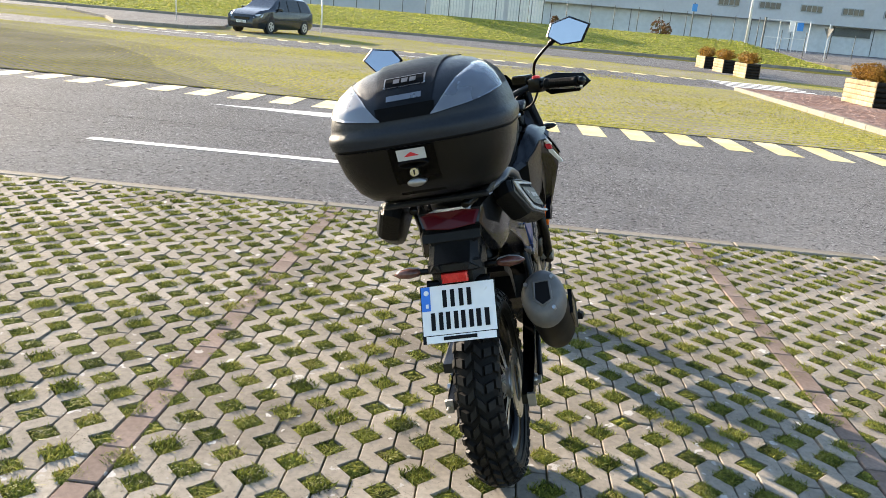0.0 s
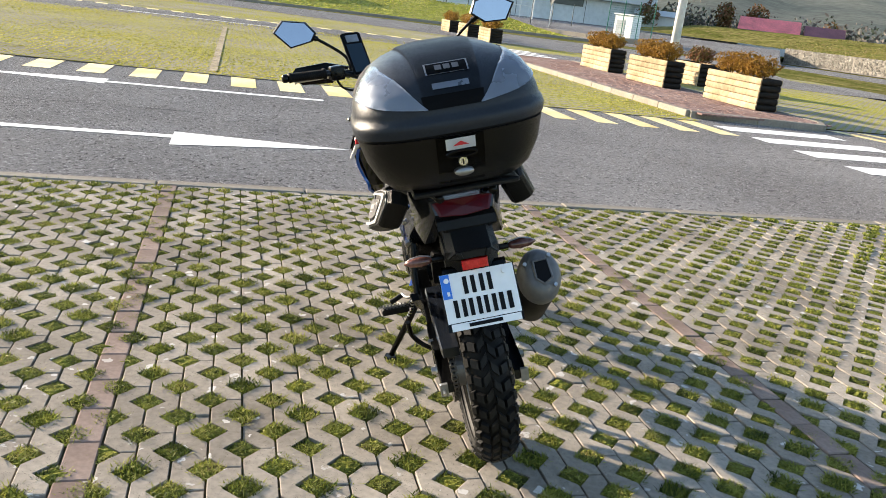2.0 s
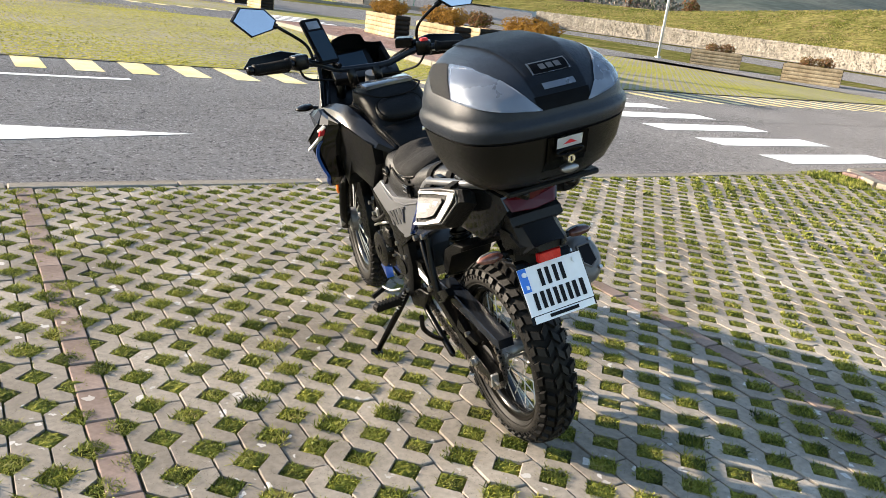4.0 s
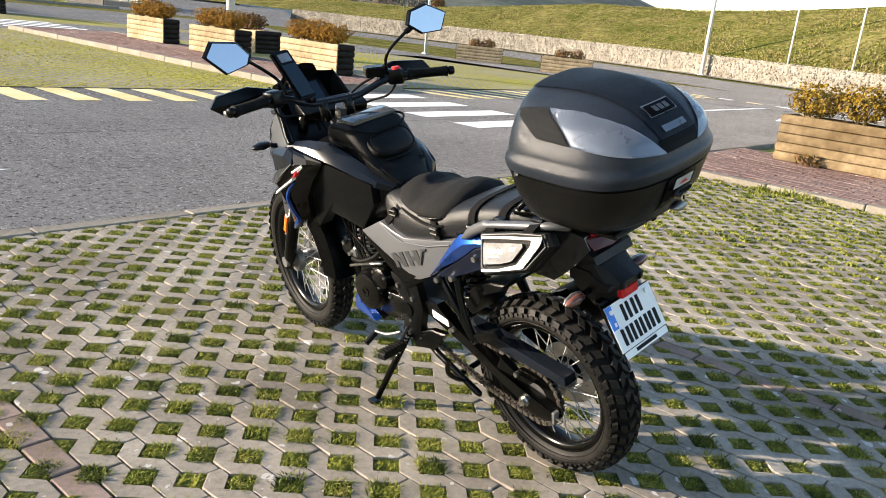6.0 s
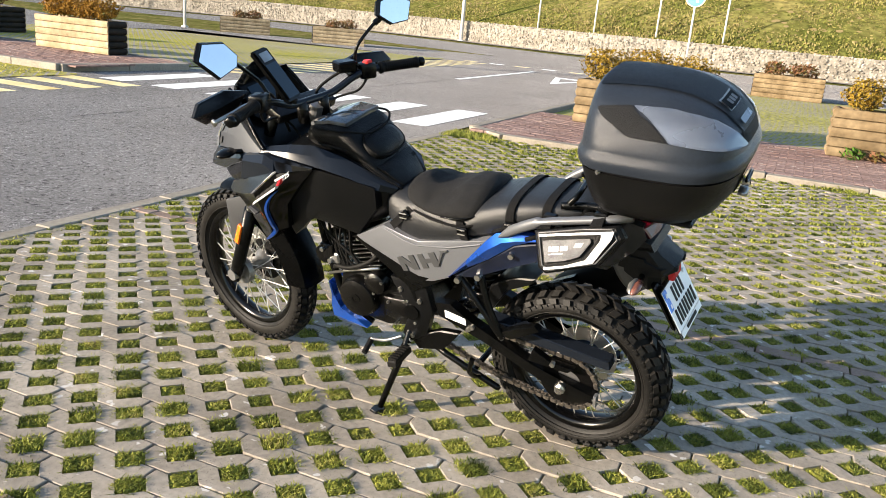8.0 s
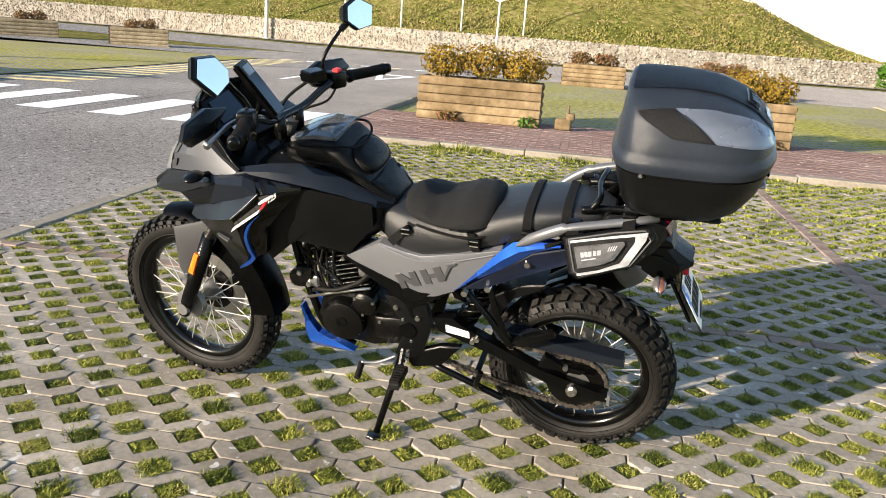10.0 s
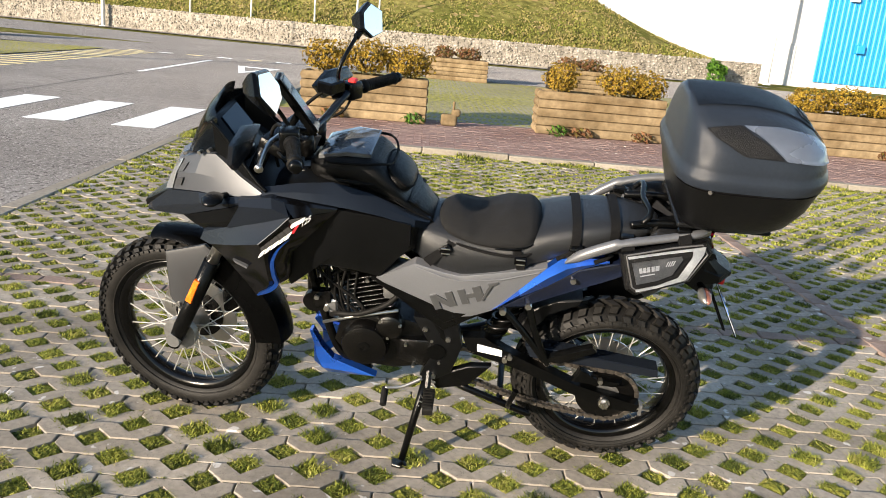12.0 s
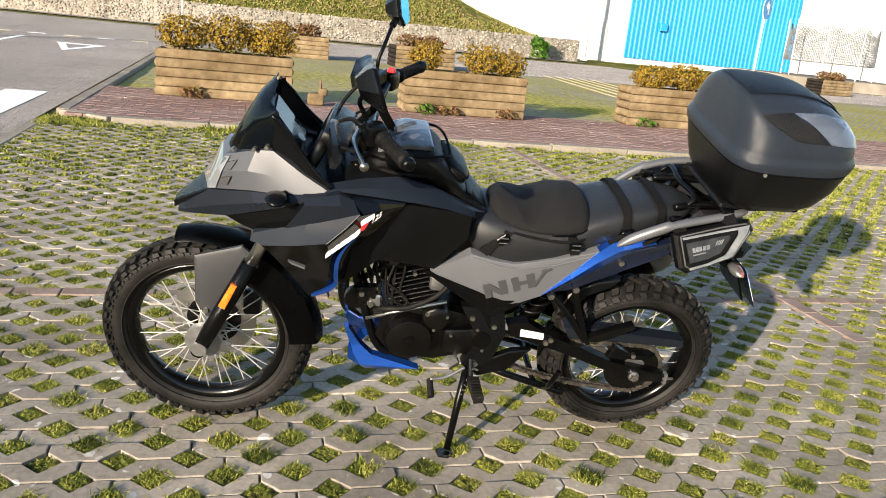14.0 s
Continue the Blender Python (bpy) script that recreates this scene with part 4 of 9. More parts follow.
for n, (x, y, h) in enumerate(((58, 92, 5.5), (66, 98, 6), (76, 96, 5.0), (84, 90, 6.5), (92, 86, 6), (50, 97, 5))):
    tree = thing("tree", "rounded dark green tree in the distance", "tree", (x, y, 0), 0, "distant trees")
    part("trunk", tube(bmesh.new(), [(0, 0, -0.2), (0.1, 0, h * 0.3), (0, 0.1, h * 0.6)], [0.16, 0.12, 0.06], 7), M_SOIL, tree)
    bm = bmesh.new()
    for _ in range(5):
        clump(bm, (r.uniform(-0.8, 0.8), r.uniform(-0.8, 0.8), h * r.uniform(0.5, 0.8)), (r.uniform(0.8, 1.3), r.uniform(0.8, 1.3), h * 0.24), 160, 0.22, r)
    part("crown", bm, M_SHRUB_RED, tree)

# ---- car, island, bank grass and small things ----
M_CARPAINT = material("dark_grey_car_paint", (0.016, 0.02, 0.026), 0.22, metal=0.4, colour2=(0.02, 0.025, 0.032), grain=20, stain=1, spread=0.06, coat=0.6)
M_CARGLASS = material("car_glass", (0.01, 0.012, 0.014), 0.05, spread=0.05)
M_CARRUBBER = material("car_tyre", (0.012, 0.012, 0.012), 0.7, spread=0.1)
M_CARRIM = material("car_rim", (0.5, 0.5, 0.5), 0.35, metal=0.8, spread=0.1)
M_CARLAMP = material("car_lamp", (0.7, 0.72, 0.74), 0.1, metal=0.3, spread=0.05)
car = thing("car", "dark grey people carrier parked beside the far road", "car", (-11.2, 39.2, -0.02), math.degrees(math.atan2(-0.954, -0.3)))


def car_ring(x, half, low, belt, top, roof_half):
    """Cross-section of the car: sill, flank, belt line and roof."""
    pts = [(half - 0.06, low), (half, low + 0.12), (half + 0.01, (low + belt) / 2), (half - 0.02, belt), (roof_half + 0.05, top - 0.1), (roof_half - 0.1, top)]
    return [(x, y, z) for y, z in pts] + [(x, -y, z) for y, z in pts[::-1]]


part("body", loft([car_ring(2.38, 0.62, 0.3, 0.62, 0.66, 0.5), car_ring(2.3, 0.82, 0.22, 0.74, 0.8, 0.66), car_ring(1.95, 0.92, 0.2, 0.92, 0.98, 0.78), car_ring(1.3, 0.94, 0.2, 0.99, 1.07, 0.8), car_ring(1.0, 0.94, 0.2, 1.0, 1.2, 0.78), car_ring(0.35, 0.94, 0.2, 1.0, 1.62, 0.66), car_ring(-0.6, 0.94, 0.2, 1.0, 1.7, 0.66), car_ring(-1.7, 0.93, 0.2, 1.02, 1.67, 0.64), car_ring(-2.2, 0.9, 0.24, 1.02, 1.5, 0.62), car_ring(-2.38, 0.84, 0.32, 1.0, 1.1, 0.6)]), M_CARPAINT, car, angle=25)
part("windscreen", plate_quad([(1.02, 0.68, 1.16), (1.02, -0.68, 1.16), (0.4, -0.6, 1.58), (0.4, 0.6, 1.58)], 0.02, (-0.5, 0, -0.85)), M_CARGLASS, car, "dark windscreen")
for s in (1, -1):
    for x0, x1, xt0, xt1 in ((0.85, 0.0, 0.35, -0.02), (-0.06, -1.05, -0.08, -1.02), (-1.12, -2.05, -1.08, -1.75)):
        part("side_window", plate_quad([(x0, s * 0.93, 1.03), (x1, s * 0.93, 1.03), (xt1, s * 0.735, 1.55), (xt0, s * 0.735, 1.55)], 0.04, (0, -s * 0.93, -0.3)), M_CARGLASS, car, "dark side window")
    part("headlamp", plate_quad([(2.1, s * 0.9, 0.72), (2.33, s * 0.6, 0.68), (2.26, s * 0.58, 0.8), (1.95, s * 0.9, 0.88)], 0.05, (-0.8, -s * 0.5, -0.2)), M_CARLAMP, car, "clear headlamp")
    part("door_mirror", box(bmesh.new(), 0.72, 0.86, s * 1.02 - 0.1, s * 1.02 + 0.1, 1.02, 1.16, 0.03, 2), M_CARPAINT, car)
    for x in (1.46, -1.46):
        w = part("wheel", tube(bmesh.new(), [(x, s * 0.74, 0.32), (x, s * 0.95, 0.32)], 0.33, 28), M_CARRUBBER, car, "black tyre")
        part("rim", tube(bmesh.new(), [(x, s * 0.93, 0.32), (x, s * 0.965, 0.32)], 0.21, 20), M_CARRIM, w, "bright alloy rim")
        for k in range(5):
            a = 2 * math.pi * k / 5
            part("rim_gap", tube(bmesh.new(), [(x + 0.13 * math.cos(a), s * 0.96, 0.32 + 0.13 * math.sin(a)), (x + 0.13 * math.cos(a), s * 0.97, 0.32 + 0.13 * math.sin(a))], 0.045, 8), M_CARRUBBER, w)
part("grille", box(bmesh.new(), 2.3, 2.41, -0.42, 0.42, 0.58, 0.7, 0.02), M_CARGLASS, car, "dark grille")
part("lower_intake", box(bmesh.new(), 2.25, 2.4, -0.6, 0.6, 0.26, 0.38, 0.02), M_CARRUBBER, car)
car_plate = part("number_plate", box(bmesh.new(), 2.4, 2.43, -0.26, 0.26, 0.43, 0.54), M_ROADWHITE, car, "white number plate")
for k in range(6):
    part("plate_bar", box(bmesh.new(), 2.428, 2.434, -0.2 + 0.07 * k, -0.16 + 0.07 * k, 0.455, 0.515), M_DARKPOST, car_plate)

raised = [(-19.4, 39.3), (-16.9, 35.0), (-13.9, 35.5), (-13.3, 38.5), (-15.5, 46.0), (-26, 47.5)]
setting("pavement_terrace", slab(bmesh.new(), [(32.5, -31), (40, -31), (40, -23.6), (32.8, -23.6)], -0.1, 0.5), M_KERB, "raised pale terrace by the white building", "pavement")
setting("pavement_island", slab(bmesh.new(), raised, -0.1, 0.1), M_ASPHALT, "grey asphalt traffic island beside the far road", "pavement")
raised_kerb("kerb_island", raised[:4], "dark kerb of the traffic island", 0.13, 0.16)
post("sign_post", (-17.0, 41.9, 0.0), 2.6, 0.03, M_POST, "slim grey post on the traffic island", "post")
post("sign_post", (-10.2, 45.5, 0.0), 2.6, 0.05, M_POST, "thin grey post behind the parked car", "post")
give = thing("road_sign", "triangular give-way sign seen from behind on a grey post", "road sign", (24.5, 65.2, 0.2), -65)
part("pole", tube(bmesh.new(), [(0, 0, -0.4), (0, 0, 3.05)], 0.04, 8), M_POST, give, smooth=True)
bm = bmesh.new()
va = [bm.verts.new((x, y, z)) for y in (-0.05, -0.035) for x, z in ((-0.45, 2.75), (0.45, 2.75), (0.0, 1.98))]
for q in ((0, 1, 2), (5, 4, 3), (0, 3, 4, 1), (1, 4, 5, 2), (2, 5, 3, 0)):
    bm.faces.new([va[i] for i in q])
part("plate", bm, M_DARKPOST, give, "grey back of the sign plate")

# thick grass standing on the bank and on the hill crest
M_BANKGRASS = leafy("bank_grass", [(0.2, 0.235, 0.038), (0.3, 0.325, 0.056), (0.38, 0.38, 0.08), (0.42, 0.39, 0.13), (0.26, 0.295, 0.045), (0.33, 0.29, 0.11)], 0.6, 0.45)
r = random.Random(19)
verts, faces = [], []
for _ in range(40000):
    x = r.uniform(-48, 25)
    y0 = 57.5 - 0.03 * (x + 10) ** 2 / 12 if x > -10 else 57.5 + 0.02 * (x + 10)
    k = r.uniform(0.1, 9.9)
    fade = max(0.0, min(1.0, (25 - x) / 7))
    z = -0.05 + fade * 0.155 * k
    w, h, a = r.uniform(0.03, 0.08), r.uniform(0.015, 0.06), r.uniform(-0.9, 0.9)
    n = len(verts)
    dx, dy = w * math.cos(a), w * math.sin(a)
    verts += [(x - dx, y0 + k - dy, z - 0.03), (x + dx, y0 + k + dy, z - 0.03), (x + dx * 0.6 + r.uniform(-0.1, 0.1), y0 + k + r.uniform(-0.1, 0.1), z + h), (x - dx * 0.5, y0 + k + r.uniform(-0.1, 0.1), z + h * 0.8)]
    faces.append((n, n + 1, n + 2, n + 3))
me = bpy.data.meshes.new("bank_grass")
me.from_pydata(verts, [], faces)
me.materials.append(M_BANKGRASS)
tagged(new("bank_grass", me), "thick bright green grass on the bank", "grass", "", "stuff")

# tussocks on the embankment above the stone wall
M_HILLGRASS = leafy("hill_grass", [(0.085, 0.1, 0.02), (0.14, 0.155, 0.031), (0.19, 0.19, 0.046), (0.25, 0.215, 0.075), (0.28, 0.22, 0.105), (0.13, 0.15, 0.028)], 0.6, 0.35, 0.45, 0.8)
verts, faces = [], []
for _ in range(60000):
    i = r.randrange(8, len(path) - 1)
    a, b, f, k = path[i], path[i + 1 if i + 1 < len(path) else i], r.random(), r.random() ** 1.4
    d = (b - a).normalized()
    back = Vector((d.y, -d.x, 0))
    if back.dot(a) < 0:
        back.negate()
    c = a.lerp(b, f)
    fade = max(0.0, min(1.0, (c.y + 13.8) / 7.0))
    north = max(0.0, min(1.0, (c.y - 8) / 22))
    z = (WALL_H - 0.05) * max(-0.1, min(1.0, (c.y + 13.4) / 1.6)) + fade * ((1 - north) * 8.5 * k**0.85 + north * hill_top(c.y) * min(1.0, 24 * k / 11))
    q = c + back * (0.3 + 24 * k)
    w, h, a = r.uniform(0.02, 0.06), r.uniform(0.02, 0.075), r.uniform(0, 3.1)
    n = len(verts)
    dx, dy = w * math.cos(a), w * math.sin(a)
    verts += [(q.x - dx, q.y - dy, z - 0.06), (q.x + dx, q.y + dy, z - 0.06), (q.x + dx * 0.6 + r.uniform(-0.08, 0.08), q.y + r.uniform(-0.08, 0.08), z + h), (q.x - dx * 0.5, q.y + r.uniform(-0.08, 0.08), z + h * 0.8)]
    faces.append((n, n + 1, n + 2, n + 3))
me = bpy.data.meshes.new("hill_grass")
me.from_pydata(verts, [], faces)
me.materials.append(M_HILLGRASS)
tagged(new("hill_grass", me), "rough dry grass on the embankment", "grass", "", "stuff")

# short tufts that stand in the openings of the paving across the road
M_TUFT = leafy("far_tufts", [(0.15, 0.16, 0.035), (0.25, 0.24, 0.055), (0.36, 0.33, 0.085), (0.42, 0.37, 0.13), (0.22, 0.21, 0.045)], 0.6, 0.35, 0.45, 0.35)
verts, faces = [], []
for _ in range(46000):
    x, y = r.uniform(-22, 7.0), 12.8 + 15 * r.random() ** 1.6
    bare = x < -2.5 - 0.8 * (y - 12.9) + r.gauss(0, 0.5) and x > -9 - 0.95 * (y - 13)
    if bare and r.random() < 0.8:
        continue
    if y < far_edge(x) + 0.05 or noise.noise(Vector((x * 0.25, y * 0.25, 2.0))) + r.uniform(-0.4, 0.4) < -0.15:
        continue
    w, h, a = r.uniform(0.01, 0.028), r.uniform(0.006, 0.022), r.uniform(0, 3.1)
    n = len(verts)
    dx, dy = w * math.cos(a), w * math.sin(a)
    verts += [(x - dx, y - dy, -0.005), (x + dx, y + dy, -0.005), (x + dx * 0.6 + r.uniform(-0.02, 0.02), y + r.uniform(-0.02, 0.02), h), (x - dx * 0.5, y + r.uniform(-0.02, 0.02), h * 0.8)]
    faces.append((n, n + 1, n + 2, n + 3))
me = bpy.data.meshes.new("lattice_tufts")
me.from_pydata(verts, [], faces)
me.materials.append(M_TUFT)
tagged(new("lattice_tufts", me), "short grass in the paving across the road", "grass", "", "stuff")

# green mesh fence round the kiosk
M_GREENPOST = material("green_fence_paint", (0.03, 0.16, 0.1), 0.5, spread=0.1)
cage = thing("kiosk_fence", "green steel mesh fence panel beside the kiosk", "fence", (26.2, 57.6, 0.45), -32)
for k in range(4):
    part("post", tube(bmesh.new(), [(1.1 * k, 0, -0.3), (1.1 * k, 0, 2.7)], 0.035, 6), M_GREENPOST, cage)
for k in range(16):
    part("rail", tube(bmesh.new(), [(0, 0, 0.1 + 0.155 * k), (3.3, 0, 0.1 + 0.155 * k)], 0.008, 4), M_GREENPOST, cage)

# yellow hatching painted behind the planters
for n in range(5):
    marking([(16.2, -5.0 - 0.42 * n), (23.2, -5.7 - 0.42 * n), (23.2, -5.88 - 0.42 * n), (16.2, -5.18 - 0.42 * n)], M_ROADYELLOW, "thin yellow hatching line on the paving", 0.002)

# green plant at the foot of the stone wall, weeds by the planters
M_GREENLEAF = leafy("green_leaves", [(0.02, 0.06, 0.008), (0.05, 0.12, 0.015), (0.08, 0.17, 0.02)])
bush = thing("bush", "small dark green bush at the end of the stone wall", "bush", (39.0, -11.4, 0.0))
bm = bmesh.new()
for dx, z, k in ((0, 0.35, 0.5), (0.15, 0.8, 0.4), (-0.2, 0.65, 0.35)):
    clump(bm, (0, dx, z), (k * 0.8, k, k * 0.9), 160, 0.12, r)
part("leaves", bm, M_GREENLEAF, bush)
part("stem", tube(bmesh.new(), [(0, 0, -0.1), (0, 0.05, 0.5)], [0.05, 0.02], 6), M_SOIL, bush)
for n, (x, y, red) in enumerate(((9.25, 1.35, 0), (9.25, 0.1, 1), (9.18, 4.6, 1), (9.2, 3.45, 0), (9.6, -2.4, 0), (9.6, -3.8, 1), (9.25, 1.0, 1))):
    weed = thing("weed", "small reddish weed at the foot of a planter" if red else "small green weed at the foot of a planter", "weed", (x, y, 0.055), 0, "planter weeds")
    bm = bmesh.new()
    clump(bm, (0, 0, 0.07), (0.1, 0.17, 0.09), 70, 0.035, r)
    part("leaves", bm, M_SHRUB_RED if red else M_GREENLEAF, weed)

# small carved animal figure between two planters
fig = thing("garden_figure", "small pale wooden garden figure on the paving", "ornament", (9.36, 2.92, 0.055), -90)
bm = box(bmesh.new(), -0.13, 0.11, -0.06, 0.06, 0.0, 0.17, 0.035, 2)
box(bm, 0.02, 0.15, -0.05, 0.05, 0.14, 0.25, 0.03, 2)
box(bm, 0.03, 0.065, -0.045, -0.012, 0.23, 0.36, 0.012)
box(bm, 0.03, 0.065, 0.012, 0.045, 0.23, 0.35, 0.012)
part("body", bm, M_LOG, fig, smooth=True)

# ---- motorcycle ----
M_SATIN = material("satin_black_plastic", (0.001, 0.0011, 0.0012), 0.24, spec=0.18, colour2=(0.002, 0.0021, 0.0022), grain=60, stain=4, bump=0.14, bump_scale=700, spread=0.2)
M_MATTE = material("matte_black_plastic", (0.002, 0.0022, 0.0025), 0.3, spec=0.2, colour2=(0.0032, 0.0034, 0.0038), grain=80, stain=5, bump=0.16, bump_scale=800, spread=0.2)
M_GLOSS = material("gloss_black_paint", (0.0008, 0.0009, 0.0012), 0.08, spec=0.34, colour2=(0.0016, 0.0016, 0.0018), grain=20, stain=3, spread=0.1)
M_GREYPAINT = material("grey_metallic_paint", (0.035, 0.0385, 0.046), 0.42, metal=0.25, colour2=(0.04, 0.044, 0.052), grain=300, stain=3, spread=0.06)
M_GUARD = material("grey_guard_paint", (0.03, 0.0315, 0.0345), 0.42, metal=0.3, colour2=(0.038, 0.0395, 0.0425), grain=300, stain=3, spread=0.06)
M_GRAPHIC = material("grey_graphic_print", (0.075, 0.077, 0.082), 0.34, metal=0.5, spread=0.06)
M_RAIL = material("grey_rail_paint", (0.085, 0.089, 0.097), 0.36, metal=0.4, colour2=(0.105, 0.109, 0.118), grain=200, stain=4, spread=0.06)
M_DARKGREY = material("dark_grey_paint", (0.0062, 0.0082, 0.0122), 0.22, metal=0.0, spec=0.22, colour2=(0.0078, 0.0101, 0.0146), grain=200, stain=3, spread=0.08)
M_BLUEPAINT = material("blue_metallic_paint", (0.01, 0.085, 0.48), 0.27, metal=0.85, colour2=(0.015, 0.11, 0.55), grain=200, stain=3, spread=0.06, coat=0.8)
M_RUBBER = material("tyre_rubber", (0.003, 0.003, 0.003), 0.55, spec=0.1, colour2=(0.01, 0.0096, 0.009), grain=40, stain=9, bump=0.3, bump_scale=300, spread=0.35)
M_TREAD = material("dusty_tread_rubber", (0.0055, 0.0053, 0.005), 0.55, spec=0.17, colour2=(0.014, 0.013, 0.0118), grain=60, stain=9, bump=0.25, bump_scale=260, spread=0.3)
M_RIM = material("black_anodised_rim", (0.0008, 0.0008, 0.0009), 0.18, spec=0.3, spread=0.1)
M_STEEL = material("bright_steel", (0.6, 0.59, 0.57), 0.28, metal=1.0, colour2=(0.5, 0.48, 0.45), grain=40, stain=20, spread=0.1)
M_SPOKE = material("bright_spokes", (0.42, 0.41, 0.39), 0.4, metal=0.6, spread=0.1)
M_ALLOY = material("cast_alloy", (0.3, 0.3, 0.3), 0.42, metal=0.85, colour2=(0.2, 0.2, 0.2), grain=30, stain=14, bump=0.2, spread=0.15)
M_ENGINE = material("black_engine_castings", (0.001, 0.001, 0.0011), 0.22, spec=0.28, colour2=(0.0026, 0.0024, 0.0022), grain=50, stain=10, bump=0.35, bump_scale=300, spread=0.25)
M_CHAIN = material("oily_chain", (0.09, 0.08, 0.07), 0.45, metal=0.8, colour2=(0.16, 0.14, 0.12), grain=60, stain=30, spread=0.3)
M_SEAT = material("seat_vinyl", (0.009, 0.0098, 0.0112), 0.38, spec=0.38, colour2=(0.0125, 0.0134, 0.015), grain=120, stain=4, bump=0.3, bump_scale=700, spread=0.12)
M_FABRIC = material("black_mesh_fabric", (0.0045, 0.0047, 0.0052), 0.75, colour2=(0.0075, 0.0077, 0.0082), grain=150, stain=6, bump=0.9, bump_scale=650, spread=0.35, spec=0.22)
M_NYLON = material("black_nylon", (0.0013, 0.0013, 0.0014), 0.4, spec=0.18, colour2=(0.0024, 0.0024, 0.0025), grain=200, stain=8, bump=0.6, bump_scale=350, spread=0.3)
M_STRAP = material("webbing_strap", (0.0024, 0.0024, 0.0026), 0.7, spec=0.14, grain=300, stain=20, bump=0.7, bump_scale=900, spread=0.25)
M_ORANGE = material("orange_reflector", (0.75, 0.13, 0.01), 0.25, colour2=(0.85, 0.19, 0.02), grain=250, stain=30, spread=0.2)
M_REDLENS = material("red_lens", (0.45, 0.01, 0.012), 0.15, colour2=(0.55, 0.03, 0.03), grain=200, stain=40, spread=0.15)
M_DARKRED = material("dark_red_tail_lens", (0.05, 0.002, 0.006), 0.25, spec=0.25, spread=0.1)
M_AMBERLENS = material("smoked_amber_lens", (0.06, 0.02, 0.016), 0.15, colour2=(0.16, 0.07, 0.055), grain=90, stain=30, spread=0.2)
M_PLATEWHITE = material("plate_white", (0.74, 0.75, 0.76), 0.35, colour2=(0.78, 0.79, 0.8), grain=30, stain=12, spread=0.03)
M_PLATEBLUE = material("plate_blue", (0.02, 0.16, 0.6), 0.35, spread=0.05)
M_INK = material("black_print", (0.006, 0.006, 0.007), 0.5, spec=0.1, spread=0.05)
M_WHITEPRINT = material("white_print", (0.75, 0.75, 0.74), 0.5, spread=0.04)
M_REDPRINT = material("red_print", (0.55, 0.02, 0.03), 0.45, spread=0.05)
M_MIRROR = material("mirror_glass", (0.6, 0.63, 0.66), 0.02, metal=1.0, spread=0.01, stain=30)
M_SMOKE = material("smoked_screen", (0.0015, 0.003, 0.0045), 0.06, spec=0.55, spread=0.1)
M_DIAL = material("display_glass", (0.014, 0.026, 0.04), 0.14, spread=0.1, spec=0.22)
M_LAMPGLASS = material("headlamp_lens", (0.16, 0.17, 0.18), 0.08, metal=0.4, spread=0.08, coat=0.6)
M_CASE = material("top_case_shell", (0.0115, 0.015, 0.0215), 0.33, spec=0.22, colour2=(0.014, 0.018, 0.025), grain=120, stain=5, bump=0.22, bump_scale=1100, spread=0.12)
M_PANEL = material("grey_side_panel_paint", (0.135, 0.141, 0.155), 0.38, metal=0.45, colour2=(0.155, 0.161, 0.176), grain=300, stain=3, spread=0.06)
M_TAILGREY = material("grained_tail_plastic", (0.0025, 0.0028, 0.0034), 0.4, spec=0.22, colour2=(0.0055, 0.0059, 0.0066), grain=120, stain=7, bump=0.3, bump_scale=800, spread=0.2)
M_CAN = material("heat_black_can", (0.0015, 0.0015, 0.0015), 0.5, spec=0.08, colour2=(0.003, 0.0028, 0.0026), grain=50, stain=12, spread=0.25)
M_NAVY = material("navy_gloss_tail", (0.003, 0.005, 0.014), 0.2, spec=0.5, colour2=(0.005, 0.008, 0.02), grain=40, stain=6, spread=0.1)
M_CASELOW = material("top_case_base", (0.0012, 0.0013, 0.0015), 0.34, spec=0.26, colour2=(0.002, 0.0021, 0.0024), grain=120, stain=5, bump=0.2, bump_scale=1100, spread=0.12)
M_CASEGRIT = material("top_case_textured", (0.011, 0.0112, 0.012), 0.5, spec=0.35, grain=200, stain=8, bump=0.8, bump_scale=600, spread=0.3)
M_REFLECT = material("silver_smoke_lens", (0.24, 0.272, 0.33), 0.26, metal=0.5, colour2=(0.32, 0.355, 0.415), grain=6, stain=7, spread=0.1, coat=1.0)
M_BAGFACE = material("bag_reflective_face", (0.055, 0.056, 0.06), 0.38, metal=0.85, spec=0.5, colour2=(0.09, 0.09, 0.093), grain=300, stain=30, bump=0.35, bump_scale=500, spread=0.15)
M_PIPING = material("reflective_piping", (0.3, 0.3, 0.31), 0.36, metal=0.8, colour2=(0.46, 0.46, 0.47), grain=200, stain=20, bump=0.3, bump_scale=500, spread=0.12)
M_BAGEDGE = material("bag_edge_trim", (0.08, 0.08, 0.082), 0.45, metal=0.4, spread=0.15)
M_CHEEK = material("gloss_smoke_chrome", (0.022, 0.023, 0.026), 0.1, metal=0.5, colour2=(0.03, 0.031, 0.034), grain=10, stain=6, spread=0.1)
M_MUFFLER = material("grey_muffler_cap", (0.1, 0.1, 0.102), 0.5, metal=0.2, colour2=(0.13, 0.13, 0.132), grain=60, stain=10, spread=0.1)
M_REDSWITCH = material("red_switch", (0.6, 0.02, 0.02), 0.4, spread=0.05)
M_VINYLMAP = material("clear_map_pocket", (0.05, 0.055, 0.06), 0.12, colour2=(0.09, 0.095, 0.1), grain=12, stain=18, bump=0.5, bump_scale=40, spread=0.3, coat=0.8)

BH, BL = radians(84.3), radians(15.3)
